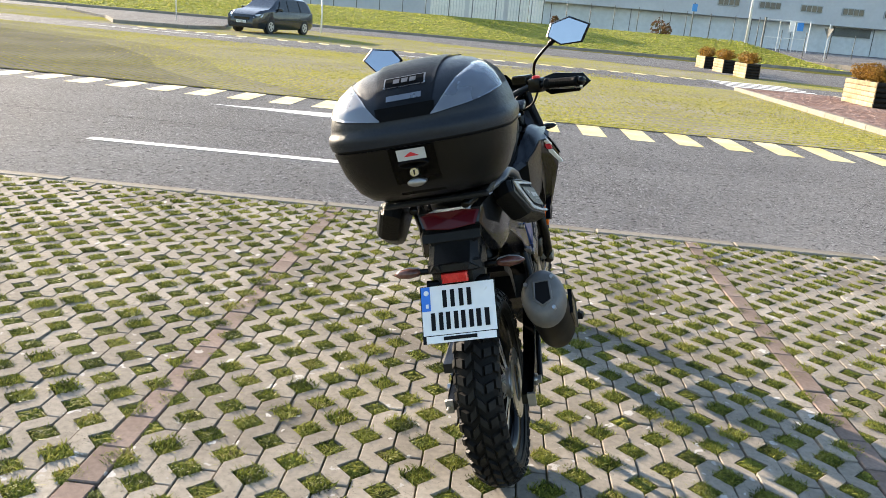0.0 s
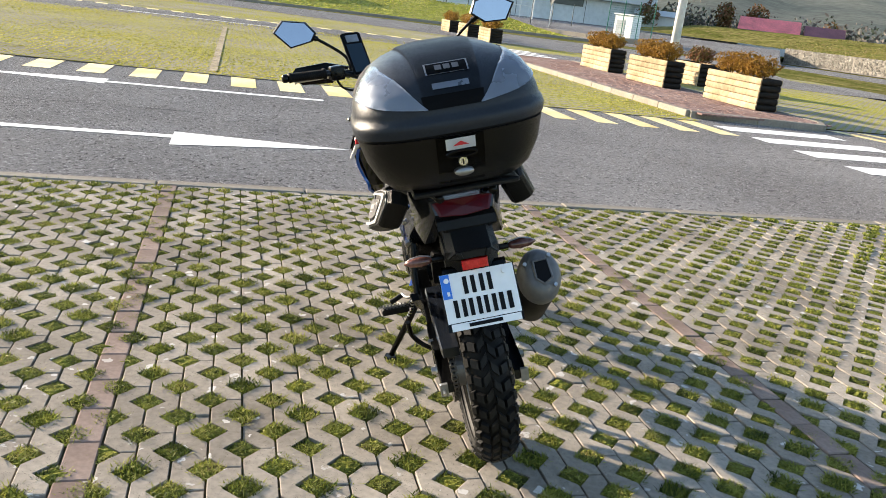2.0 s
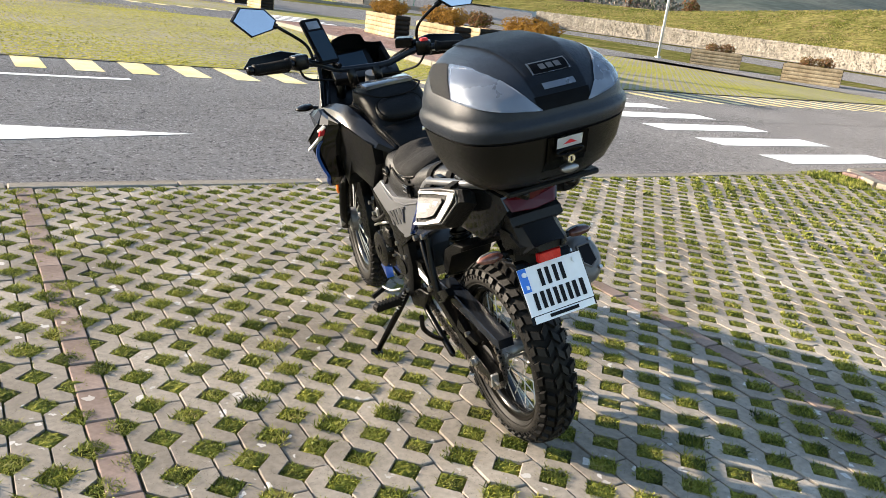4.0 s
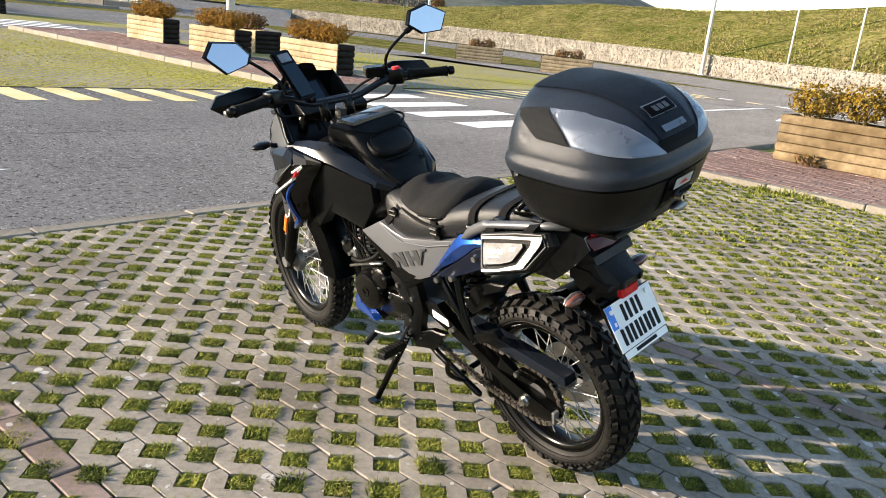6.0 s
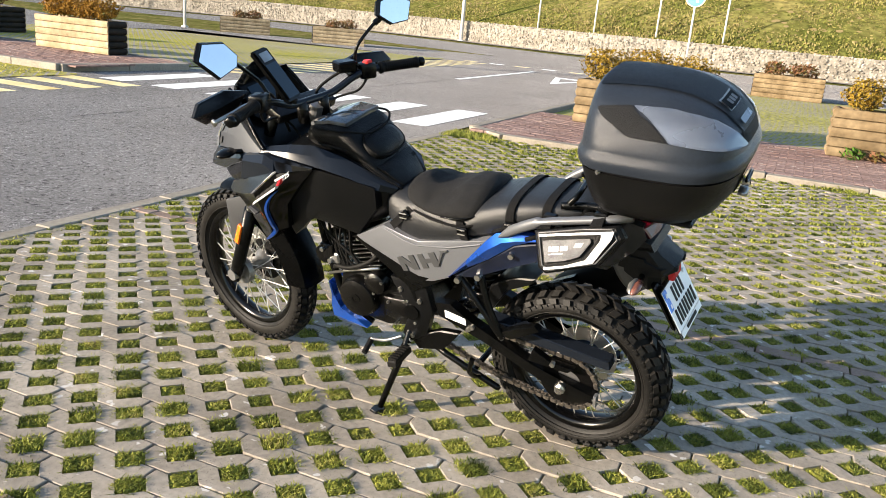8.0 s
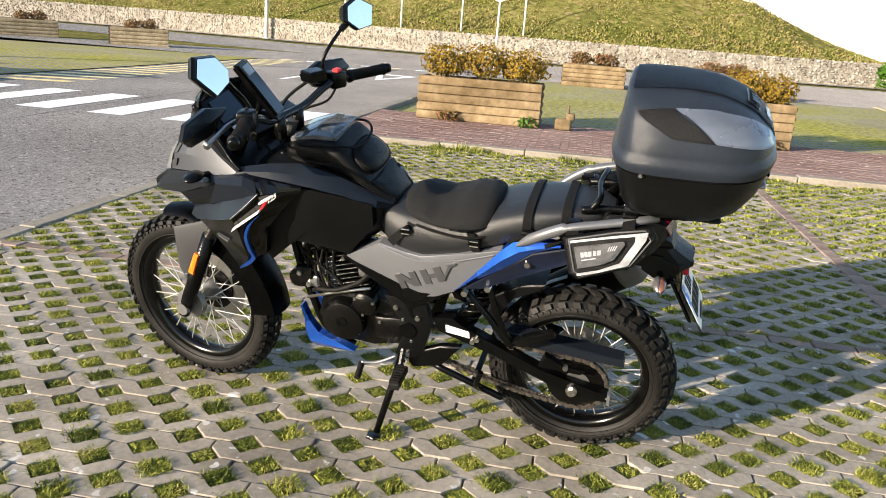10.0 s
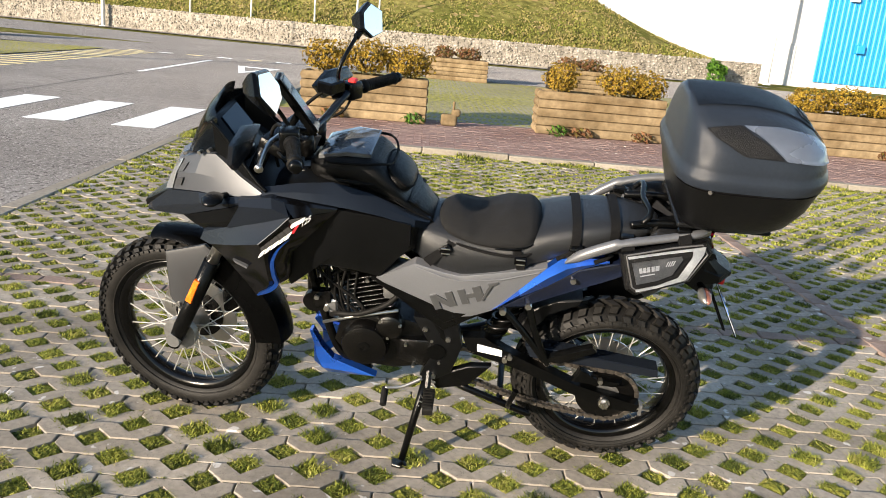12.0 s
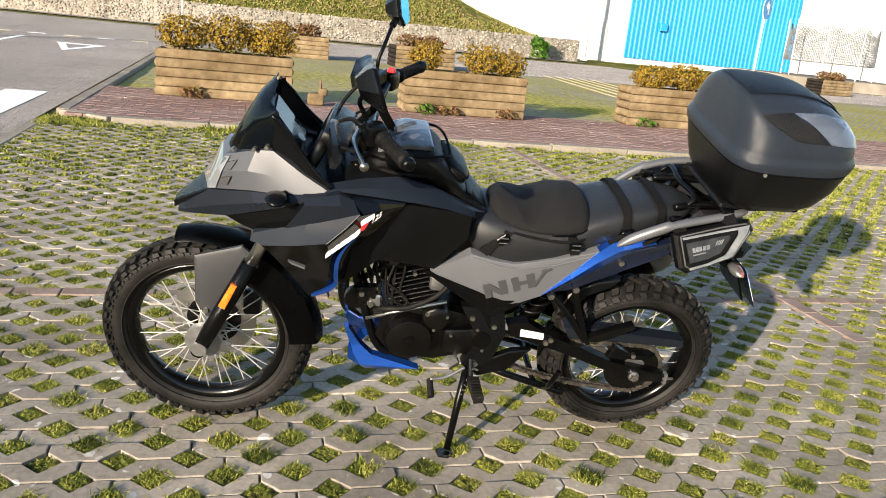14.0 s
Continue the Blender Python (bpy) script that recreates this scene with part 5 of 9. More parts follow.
fwd, lft, zup = Vector((math.cos(BH), math.sin(BH), 0)), Vector((-math.sin(BH), math.cos(BH), 0)), Vector((0, 0, 1))
upv, sid = math.cos(BL) * zup + math.sin(BL) * lft, math.cos(BL) * lft - math.sin(BL) * zup
BIKE = Matrix(((fwd.x, sid.x, upv.x, 0.262), (fwd.y, sid.y, upv.y, 2.586), (fwd.z, sid.z, upv.z, 0), (0, 0, 0, 1)))
AXIS_FOOT, AXIS_DIR = Vector((1.03, 0, 1.15)), Vector((-0.429, 0, 0.903)).normalized()
STEER = Matrix.Translation(AXIS_FOOT) @ Matrix.Rotation(radians(-8), 4, AXIS_DIR) @ Matrix.Translation(-AXIS_FOOT)


def bike_thing(name, label, category):
    ob = thing(name, label, category)
    ob.matrix_world = BIKE
    return ob


def plate(outline, thick, side=1, bulge=0.0, inward=(0, -1, 0), bevel=0.004):
    """A moulded panel: an outline in space, its face raised in the middle, with returned edges."""
    bm = bmesh.new()
    pts = [Vector((x, y * side, z)) for x, y, z in outline]
    inw = Vector((inward[0], inward[1] * side, inward[2]))
    c = sum(pts, Vector()) / len(pts)
    mid = [bm.verts.new(p + (c - p) * 0.1 - inw * bevel) for p in pts]
    rim, back = [bm.verts.new(p) for p in pts], [bm.verts.new(p + inw * thick) for p in pts]
    top = bm.verts.new(c - inw * (bulge + bevel))
    n = len(pts)
    for i in range(n):
        j = (i + 1) % n
        bm.faces.new((mid[i], mid[j], top))
        bm.faces.new((rim[i], rim[j], mid[j], mid[i]))
        bm.faces.new((back[i], back[j], rim[j], rim[i]))
    bm.faces.new(back[::-1])
    return bm


def patch(rows, thick, side=1, inward=(0, -1, 0)):
    """A moulded skin over rows of points from its upper to its lower edge, with a returned rim."""
    bm = bmesh.new()
    inw = Vector((inward[0], inward[1] * side, inward[2])) * thick
    face = [[bm.verts.new((x, y * side, z)) for x, y, z in row] for row in rows]
    back = [[bm.verts.new(v.co + inw) for v in row] for row in face]
    for grid in (face, back):
        for a, b in zip(grid, grid[1:]):
            for k in range(len(a) - 1):
                bm.faces.new((a[k], a[k + 1], b[k + 1], b[k]))
    rim = face[0] + [row[-1] for row in face[1:]] + face[-1][-2::-1] + [row[0] for row in face[-2:0:-1]]
    hem = back[0] + [row[-1] for row in back[1:]] + back[-1][-2::-1] + [row[0] for row in back[-2:0:-1]]
    for i in range(len(rim)):
        j = (i + 1) % len(rim)
        bm.faces.new((rim[i], rim[j], hem[j], hem[i]))
    return bm


def trim(points, radius, sides=6):
    """A thin rounded edge along a panel."""
    return tube(bmesh.new(), points, radius, sides)


def facet(outline, thick, side=1, inward=(0, -1, 0)):
    """A flat-faced decal or thin plate along an outline."""
    bm = bmesh.new()
    pts = [Vector((x, y * side, z)) for x, y, z in outline]
    inw = Vector((inward[0], inward[1] * side, inward[2])) * thick
    a, b = [bm.verts.new(p) for p in pts], [bm.verts.new(p + inw) for p in pts]
    bm.faces.new(a)
    bm.faces.new(b[::-1])
    for i in range(len(pts)):
        j = (i + 1) % len(pts)
        bm.faces.new((a[i], b[i], b[j], a[j]))
    return bm


def cross(x, half, low, top, power=2.6, n=24, dy=0.0, crown=0.0):
    """A rounded cross-section of a body at x."""
    out, c, h = [], (low + top) / 2, (top - low) / 2
    for k in range(n):
        a = 2 * math.pi * k / n
        ca, sa = math.cos(a), math.sin(a)
        y = half * math.copysign(abs(ca) ** (2 / power), ca)
        z = h * math.copysign(abs(sa) ** (2 / power), sa)
        out.append((x + (crown * (1 - abs(ca)) if sa > 0 else 0), y + dy, c + z))
    return out


def body(stations, power=2.6, n=24, dy=0.0, steps=4):
    """A smooth body through stations of (x, half width, low, top)."""
    dense = smooth_path([(s[0], s[1], s[2]) for s in stations], steps)
    tops = smooth_path([(s[0], s[1], s[3]) for s in stations], steps)
    return loft([cross(p.x, max(0.004, p.y), p.z, max(p.z + 0.005, q.z), power, n, dy) for p, q in zip(dense, tops)])


def disc(centre, radius, y0, y1, sides=28, inner=0.0):
    """A wheel-like disc across the bike."""
    x, z = centre
    if not inner:
        return tube(bmesh.new(), [(x, y0, z), (x, y1, z)], radius, sides)
    ring = [[(x + r * math.cos(a), y, z + r * math.sin(a)) for r, y in ((inner, y0), (radius, y0), (radius, y1), (inner, y1))] for a in (2 * math.pi * k / sides for k in range(sides))]
    bm = bmesh.new()
    vs = [[bm.verts.new(p) for p in q] for q in ring]
    for k in range(sides):
        a, b = vs[k], vs[(k + 1) % sides]
        for i in range(4):
            bm.faces.new((a[i], a[(i + 1) % 4], b[(i + 1) % 4], b[i]))
    return bm


def lathe(profile, centre, sides=72):
    """Spin a closed profile of (radius, y) about the axle."""
    bm = bmesh.new()
    x, z = centre
    vs = [[bm.verts.new((x + r * math.cos(a), y, z + r * math.sin(a))) for r, y in profile] for a in (2 * math.pi * k / sides for k in range(sides))]
    n = len(profile)
    for k in range(sides):
        a, b = vs[k], vs[(k + 1) % sides]
        for i in range(n):
            bm.faces.new((a[i], a[(i + 1) % n], b[(i + 1) % n], b[i]))
    return bm


def wheel(name, x, radius, rim_r, half, pitches, label, turned=None):
    """Knobbly tyre, black rim, wire spokes and hub; the axle lies along y."""
    root = new(name)
    root.parent = bike
    tagged(root, label)
    if turned:
        root.matrix_basis = turned
    c = (x, radius - 0.002)
    sec = half - 0.006
    rc = radius - 0.012 - sec * 0.82
    squash = 0.82
    prof = [(rim_r + 0.006, -half * 0.55)]
    for d in range(-78, 79, 12):
        prof.append((rc + sec * squash * math.cos(radians(d)), sec * math.sin(radians(d))))
    prof.insert(1, (rim_r + 0.03, -half * 0.93))
    prof.append((rim_r + 0.03, half * 0.93))
    prof.append((rim_r + 0.006, half * 0.55))
    part("tyre", lathe(prof, c, 80), M_RUBBER, root, "black knobbly tyre", smooth=True)
    bm = bmesh.new()
    # knobs: chevrons in the middle, blocks on the flanks
    def knob(t0, t1, p0, p1, skew, height):
        vs = []
        for h, shrink in ((-0.004, 0.0), (height, 0.1)):
            for u, v in ((0, 0), (1, 0), (1, 1), (0, 1)):
                uu, vv = shrink + u * (1 - 2 * shrink), shrink + v * (1 - 2 * shrink)
                phi = radians(p0 + (p1 - p0) * vv)
                th = t0 + (t1 - t0) * uu + skew * vv
                r = rc + (sec * squash + h) * math.cos(phi)
                vs.append(bm.verts.new((c[0] + r * math.cos(th), (sec + h) * math.sin(phi), c[1] + r * math.sin(th))))
        for q in ((4, 5, 6, 7), (0, 1, 5, 4), (1, 2, 6, 5), (2, 3, 7, 6), (3, 0, 4, 7)):
            bm.faces.new([vs[i] for i in q])
    step = 2 * math.pi / pitches
    for n in range(pitches):
        t = n * step
        for s in (-1, 1):
            o = 0.5 * step if s > 0 else 0
            knob(t + o, t + o + 0.6 * step, s * 1.0, s * 20, 0.5 * step, 0.0125)
            knob(t + o + 0.42 * step, t + o + 1.02 * step, s * 23, s * 45, -0.2 * step, 0.0125)
            knob(t + o + 0.12 * step, t + o + 0.72 * step, s * 48, s * 66, 0.12 * step, 0.012)
            knob(t + o + 0.2 * step, t + o + 0.52 * step, s * 67, s * 80, 0.05 * step, 0.006)
            knob(t + o + 0.72 * step, t + o + 0.98 * step, s * 66, s * 75, 0.05 * step, 0.006)
    tagged(part("tread", bm, M_TREAD, root, "coarse rubber tread blocks", angle=32), kind="stuff")
    for s in (-1, 1):
        wall = [(rim_r + 0.008, s * (half * 0.58 + 0.001)), (rim_r + 0.03, s * (half * 0.93 + 0.0012))] + [(rc + (sec * squash + 0.0012) * math.cos(radians(d)), s * (sec + 0.0012) * math.sin(radians(d))) for d in (78, 70, 62)]
        wall += [(q - 0.001, y - s * 0.003) for q, y in wall[::-1]]
        part("sidewall", lathe(wall, c, 80), M_TREAD, root, smooth=True)
        for r in (0.018, 0.027):
            part("sidewall_rib", lathe([(rim_r + r, s * half * (0.8 if r < 0.02 else 0.9)), (rim_r + r + 0.003, s * half * (0.86 if r < 0.02 else 0.95)), (rim_r + r + 0.006, s * half * (0.82 if r < 0.02 else 0.9))], c, 72), M_TREAD, root, smooth=True)
    part("rim", lathe([(rim_r + 0.012, -half * 0.6), (rim_r + 0.004, -half * 0.66), (rim_r - 0.012, -half * 0.5), (rim_r - 0.02, -half * 0.2), (rim_r - 0.022, half * 0.2), (rim_r - 0.012, half * 0.5), (rim_r + 0.004, half * 0.66), (rim_r + 0.012, half * 0.6)], c, 72), M_RIM, root, "black wheel rim", smooth=True)
    part("hub", lathe([(0.012, -0.06), (0.045, -0.06), (0.05, -0.045), (0.028, -0.03), (0.028, 0.03), (0.05, 0.045), (0.045, 0.06), (0.012, 0.06)], c, 28), M_ALLOY, root, "cast hub", smooth=True)
    for n in range(36):
        a = 2 * math.pi * n / 36
        s = 1 if n % 2 else -1
        lead = 0.42 * (1 if (n // 2) % 2 else -1)
        p = (c[0] + 0.046 * math.cos(a + lead), s * 0.045, c[1] + 0.046 * math.sin(a + lead))
        q = (c[0] + (rim_r - 0.014) * math.cos(a), s * 0.008, c[1] + (rim_r - 0.014) * math.sin(a))
        part("spoke", tube(bmesh.new(), [p, q], 0.0021, 5), M_SPOKE, root)
    return root, c


bike = bike_thing("motorcycle", "black, grey and blue adventure motorcycle leaning on its side stand", "motorcycle")
rear, RC = wheel("rear_wheel", 0.015, 0.316, 0.222, 0.07, 38, "rear spoked wheel with knobbly tyre")
front, FC = wheel("front_wheel", 1.455, 0.341, 0.247, 0.053, 46, "front spoked wheel with knobbly tyre", STEER)
part("brake_disc", disc(FC, 0.14, -0.072, -0.067, 40, 0.085), M_STEEL, front, "steel brake disc")
part("disc_carrier", disc(FC, 0.09, -0.07, -0.06, 28, 0.04), M_ENGINE, front)
part("hub_cap", disc(FC, 0.058, 0.05, 0.075, 28), M_ALLOY, front, "bright cast hub cap")
part("brake_disc", disc(RC, 0.11, -0.075, -0.07, 36, 0.06), M_STEEL, rear, "steel brake disc")
part("sprocket", disc(RC, 0.1, 0.085, 0.092, 44, 0.045), M_ENGINE, rear, "dark rear sprocket")
part("sprocket_carrier", disc(RC, 0.06, 0.05, 0.09, 28), M_ALLOY, rear)

# --- rear end: swingarm, chain, axle ---
for s in (1, -1):
    y = 0.118
    part("swingarm", plate([(0.5, y, 0.5), (0.43, y + 0.004, 0.512), (0.36, y + 0.006, 0.472), (0.06, y + 0.012, 0.346), (-0.09, y + 0.014, 0.318), (-0.095, y + 0.014, 0.29), (0.02, y + 0.012, 0.286), (0.3, y + 0.004, 0.396), (0.48, y, 0.452)], 0.035, s, 0.002), M_SATIN, bike, "black box-section swingarm", angle=25)
    part("axle_nut", tube(bmesh.new(), [(0.024, s * 0.125, 0.314), (0.024, s * 0.152, 0.314)], 0.014, 6), M_STEEL, bike, "bright axle nut")
    part("axle_washer", tube(bmesh.new(), [(0.024, s * 0.12, 0.314), (0.024, s * 0.14, 0.314)], 0.019, 20), M_STEEL, bike)
    part("chain_adjuster", plate([(-0.09, 0.136, 0.325), (-0.1, 0.136, 0.324), (-0.1, 0.136, 0.282), (-0.09, 0.136, 0.282)], 0.02, s), M_ALLOY, bike, "bright chain adjuster plate")
part("swingarm_groove", facet([(0.33, 0.1262, 0.452), (0.08, 0.1322, 0.345), (0.08, 0.1322, 0.336), (0.33, 0.1262, 0.443)], 0.002), M_ENGINE, bike)
for x, z in ((0.36, 0.438), (0.345, 0.45)):
    part("swingarm_bolt", tube(bmesh.new(), [(x, 0.12, z), (x, 0.136, z)], 0.009, 6), M_STEEL, bike)
part("adjuster_bolt", tube(bmesh.new(), [(-0.085, 0.13, 0.304), (-0.125, 0.13, 0.302)], 0.005, 6), M_STEEL, bike, "bright adjuster bolt")
part("swingarm_sticker", facet([(0.452, 0.1275, 0.487), (0.372, 0.1285, 0.474), (0.37, 0.1285, 0.449), (0.45, 0.1275, 0.459)], 0.002), M_WHITEPRINT, bike, "white sticker on the swingarm")
part("chain_guard", plate([(0.3, 0.112, 0.492), (0.2, 0.114, 0.49), (-0.125, 0.116, 0.456), (-0.13, 0.116, 0.428), (0.16, 0.114, 0.446), (0.28, 0.112, 0.45)], 0.05, 1, 0.003), M_DARKGREY, bike, "black chain guard", angle=25)
part("guard_bracket", plate([(0.12, 0.135, 0.44), (0.06, 0.135, 0.41), (-0.02, 0.135, 0.405), (0.0, 0.135, 0.385), (0.14, 0.135, 0.39)], 0.02), M_SATIN, bike)
part("guard_bolt", tube(bmesh.new(), [(0.05, 0.13, 0.405), (0.05, 0.146, 0.405)], 0.009, 6), M_STEEL, bike)
# drive chain: links round both sprockets
front_sprocket = (0.585, 0.405)
ra, rb = 0.1, 0.038
ang = math.atan2(front_sprocket[1] - RC[1], front_sprocket[0] - RC[0])
off = math.asin((ra - rb) / math.hypot(front_sprocket[0] - RC[0], front_sprocket[1] - RC[1]))
t_up, t_dn = ang + math.pi / 2 - off, ang - math.pi / 2 + off
pts = []
for k in range(25):
    a = t_up + (2 * math.pi - (t_up - t_dn)) * k / 24
    pts.append((RC[0] + ra * math.cos(a), RC[1] + ra * math.sin(a)))
low_a, low_b = pts[-1], (front_sprocket[0] + rb * math.cos(t_dn), front_sprocket[1] + rb * math.sin(t_dn))
for k in range(1, 42):
    f = k / 42
    pts.append((low_a[0] + (low_b[0] - low_a[0]) * f, low_a[1] + (low_b[1] - low_a[1]) * f - 0.03 * math.sin(math.pi * f)))
for k in range(7):
    a = t_dn + (t_up - t_dn) * k / 6
    pts.append((front_sprocket[0] + rb * math.cos(a), front_sprocket[1] + rb * math.sin(a)))
hi_a, hi_b = pts[-1], pts[0]
for k in range(1, 42):
    f = k / 42
    pts.append((hi_a[0] + (hi_b[0] - hi_a[0]) * f, hi_a[1] + (hi_b[1] - hi_a[1]) * f))
bm = bmesh.new()
for i, (px, pz) in enumerate(pts):
    qx, qz = pts[(i + 1) % len(pts)]
    for y in ((0.078, 0.081), (0.096, 0.099)) if i % 2 else ((0.082, 0.085), (0.092, 0.095)):
        d = Vector((qx - px, 0, qz - pz))
        n = Vector((-d.z, 0, d.x)).normalized() * 0.0075
        e = d.normalized() * 0.003
        a, b = Vector((px, 0, pz)) - e, Vector((qx, 0, qz)) + e
        slabv = [bm.verts.new((v.x, yy, v.z)) for yy in y for v in (a - n * 0.9, a + n * 0.9, b + n * 0.9, b - n * 0.9)]
        for q in ((0, 1, 2, 3), (7, 6, 5, 4), (0, 4, 5, 1), (1, 5, 6, 2), (2, 6, 7, 3), (3, 7, 4, 0)):
            bm.faces.new([slabv[j] for j in q])
    tube(bm, [(px, 0.079, pz), (px, 0.098, pz)], 0.0045, 6)
tagged(part("drive_chain", bm, M_CHAIN, bike, "oily drive chain"), kind="stuff")
part("shock_spring", tube(bmesh.new(), [(0.42 - 0.12 * k / 120 + 0.036 * math.cos(k * 0.42), 0.036 * math.sin(k * 0.42), 0.42 + 0.25 * k / 120) for k in range(121)], 0.0065, 6), M_ENGINE, bike, "black shock spring", smooth=True)
part("shock_body", tube(bmesh.new(), [(0.43, 0, 0.38), (0.29, 0, 0.7)], 0.024, 14), M_ENGINE, bike, smooth=True)
part("rear_hugger", plate([(0.33, 0.075, 0.52), (0.30, 0.075, 0.60), (0.22, 0.075, 0.65), (0.14, 0.075, 0.665), (0.15, 0.075, 0.645), (0.24, 0.075, 0.60), (0.30, 0.075, 0.50)], 0.15, 1, 0.0), M_MATTE, bike, "black inner mudguard", angle=30)

# --- engine and frame ---
part("crankcase", plate([(0.9, 0.095, 0.5), (0.82, 0.095, 0.53), (0.7, 0.095, 0.53), (0.58, 0.095, 0.5), (0.55, 0.095, 0.42), (0.6, 0.095, 0.36), (0.72, 0.095, 0.33), (0.86, 0.095, 0.34), (0.92, 0.095, 0.42)], 0.19, 1, 0.012), M_ENGINE, bike, "black engine crankcase", angle=30)
bm = lathe([(0.002, 0.148), (0.055, 0.148), (0.072, 0.142), (0.08, 0.12), (0.08, 0.09), (0.002, 0.09)], (0.815, 0.437), 36)
part("generator_cover", bm, M_ENGINE, bike, "round black engine cover", angle=40)
part("cover_emblem", disc((0.815, 0.44), 0.02, 0.146, 0.15, 24, 0.012), M_SATIN, bike)
part("starter_cover", lathe([(0.002, 0.14), (0.032, 0.14), (0.042, 0.132), (0.045, 0.1), (0.002, 0.1)], (0.735, 0.515), 28), M_ENGINE, bike, angle=40)
part("sprocket_cover", plate([(0.70, 0.125, 0.47), (0.56, 0.125, 0.48), (0.55, 0.125, 0.41), (0.6, 0.125, 0.37), (0.70, 0.125, 0.39)], 0.04, 1, 0.01), M_ENGINE, bike, angle=30)
cyl = part("cylinder", tube(bmesh.new(), [(0.79, 0.0, 0.5), (0.85, 0.0, 0.69)], 0.062, 24), M_ENGINE, bike, "black finned cylinder")
for k in range(10):
    f = k / 9
    x, z = 0.775 + 0.056 * f, 0.515 + 0.145 * f
    bm = box(bmesh.new(), -0.078, 0.078, -0.09, 0.09, -0.0028, 0.0028, 0.0015)
    bmesh.ops.transform(bm, matrix=pose(x + 0.015, 0, z, 0, 17, 0), verts=bm.verts[:])
    part("fin", bm, M_ENGINE, cyl)
bm = box(bmesh.new(), -0.075, 0.075, -0.085, 0.085, -0.035, 0.04, 0.015, 2)
bmesh.ops.transform(bm, matrix=pose(0.86, 0, 0.7, 0, 17, 0), verts=bm.verts[:])
part("cylinder_head", bm, M_ENGINE, bike, angle=40)
for s in (1, -1):
    part("frame_spar", tube(bmesh.new(), smooth_path([(1.02, s * 0.03, 1.0), (0.98, s * 0.09, 0.88), (0.8, s * 0.115, 0.73), (0.6, s * 0.12, 0.58), (0.54, s * 0.115, 0.42)]), 0.019, 10), M_SATIN, bike, "black tubular frame", smooth=True)
    part("down_tube", tube(bmesh.new(), smooth_path([(1.06, s * 0.02, 0.93), (1.0, s * 0.06, 0.65), (0.95, s * 0.075, 0.48), (0.9, s * 0.08, 0.36), (0.8, s * 0.08, 0.3)]), 0.014, 10), M_SATIN, bike, smooth=True)
    part("trellis_tube", tube(bmesh.new(), [(0.98, s * 0.075, 0.62), (0.84, s * 0.1, 0.74)], 0.011, 8), M_SATIN, bike, smooth=True)
    part("pivot_plate", plate([(0.66, 0.13, 0.57), (0.52, 0.13, 0.56), (0.5, 0.13, 0.47), (0.53, 0.13, 0.36), (0.6, 0.13, 0.31), (0.63, 0.13, 0.34), (0.59, 0.13, 0.45)], 0.03, s, 0.004), M_MATTE, bike, "black pivot plate", angle=30)
    part("pivot_cap", disc((0.58, 0.447), 0.03, s * 0.128, s * 0.142, 24), M_SATIN, bike)
    part("subframe_tube", tube(bmesh.new(), smooth_path([(0.62, s * 0.11, 0.62), (0.4, s * 0.11, 0.7), (0.1, s * 0.1, 0.82), (-0.14, s * 0.08, 0.9)]), 0.012, 8), M_SATIN, bike, smooth=True)
    part("footpeg", plate([(0.61, 0.17, 0.317), (0.572, 0.17, 0.319), (0.57, 0.274, 0.32), (0.602, 0.278, 0.319)], 0.02, s, 0.0, (0, 0, -1)), M_RUBBER, bike, "black rubber footpeg")
    for k in range(7):
        part("peg_rib", box(bmesh.new(), 0.574, 0.606, s * (0.182 + 0.0135 * k) - 0.003, s * (0.182 + 0.0135 * k) + 0.003, 0.32, 0.328), M_RUBBER, bike)
    part("peg_bracket", tube(bmesh.new(), [(0.6, s * 0.125, 0.36), (0.6, s * 0.165, 0.315), (0.6, s * 0.185, 0.312)], 0.011, 8), M_SATIN, bike)
    for leg in (((0.385, 0.125, 0.635), (0.31, 0.14, 0.56), (0.235, 0.145, 0.465)), ((0.31, 0.125, 0.665), (0.275, 0.14, 0.56), (0.225, 0.145, 0.455))):
        part("pillion_bracket", tube(bmesh.new(), smooth_path([(x, s * y, z) for x, y, z in leg]), 0.0115, 8), M_SATIN, bike, smooth=True)
    for x, z in ((0.385, 0.635), (0.31, 0.665), (0.228, 0.46)):
        part("bracket_bolt", tube(bmesh.new(), [(x, s * 0.13, z), (x, s * 0.152, z)], 0.011, 6), M_STEEL, bike)
    part("pillion_peg", plate([(0.24, 0.14, 0.46), (0.19, 0.15, 0.465), (0.085, 0.17, 0.54), (0.1, 0.175, 0.56), (0.15, 0.17, 0.535), (0.21, 0.16, 0.50)], 0.024, s, 0.004), M_SATIN, bike, "folded pillion footpeg", angle=30)
part("shift_rod", tube(bmesh.new(), [(0.955, 0.105, 0.49), (0.85, 0.118, 0.535), (0.71, 0.13, 0.585)], 0.0055, 8), M_STEEL, bike, "bright clutch cable guide", smooth=True)
part("shift_lever", tube(bmesh.new(), smooth_path([(0.62, 0.15, 0.34), (0.68, 0.17, 0.315), (0.735, 0.185, 0.315)]), 0.006, 8), M_ALLOY, bike, "dull alloy gear lever", smooth=True)
part("shift_pad", tube(bmesh.new(), [(0.735, 0.18, 0.31), (0.733, 0.235, 0.285)], 0.011, 10), M_RUBBER, bike)
part("brake_pedal", tube(bmesh.new(), smooth_path([(0.58, -0.14, 0.33), (0.7, -0.17, 0.31), (0.74, -0.2, 0.31)]), 0.007, 8), M_STEEL, bike, smooth=True)
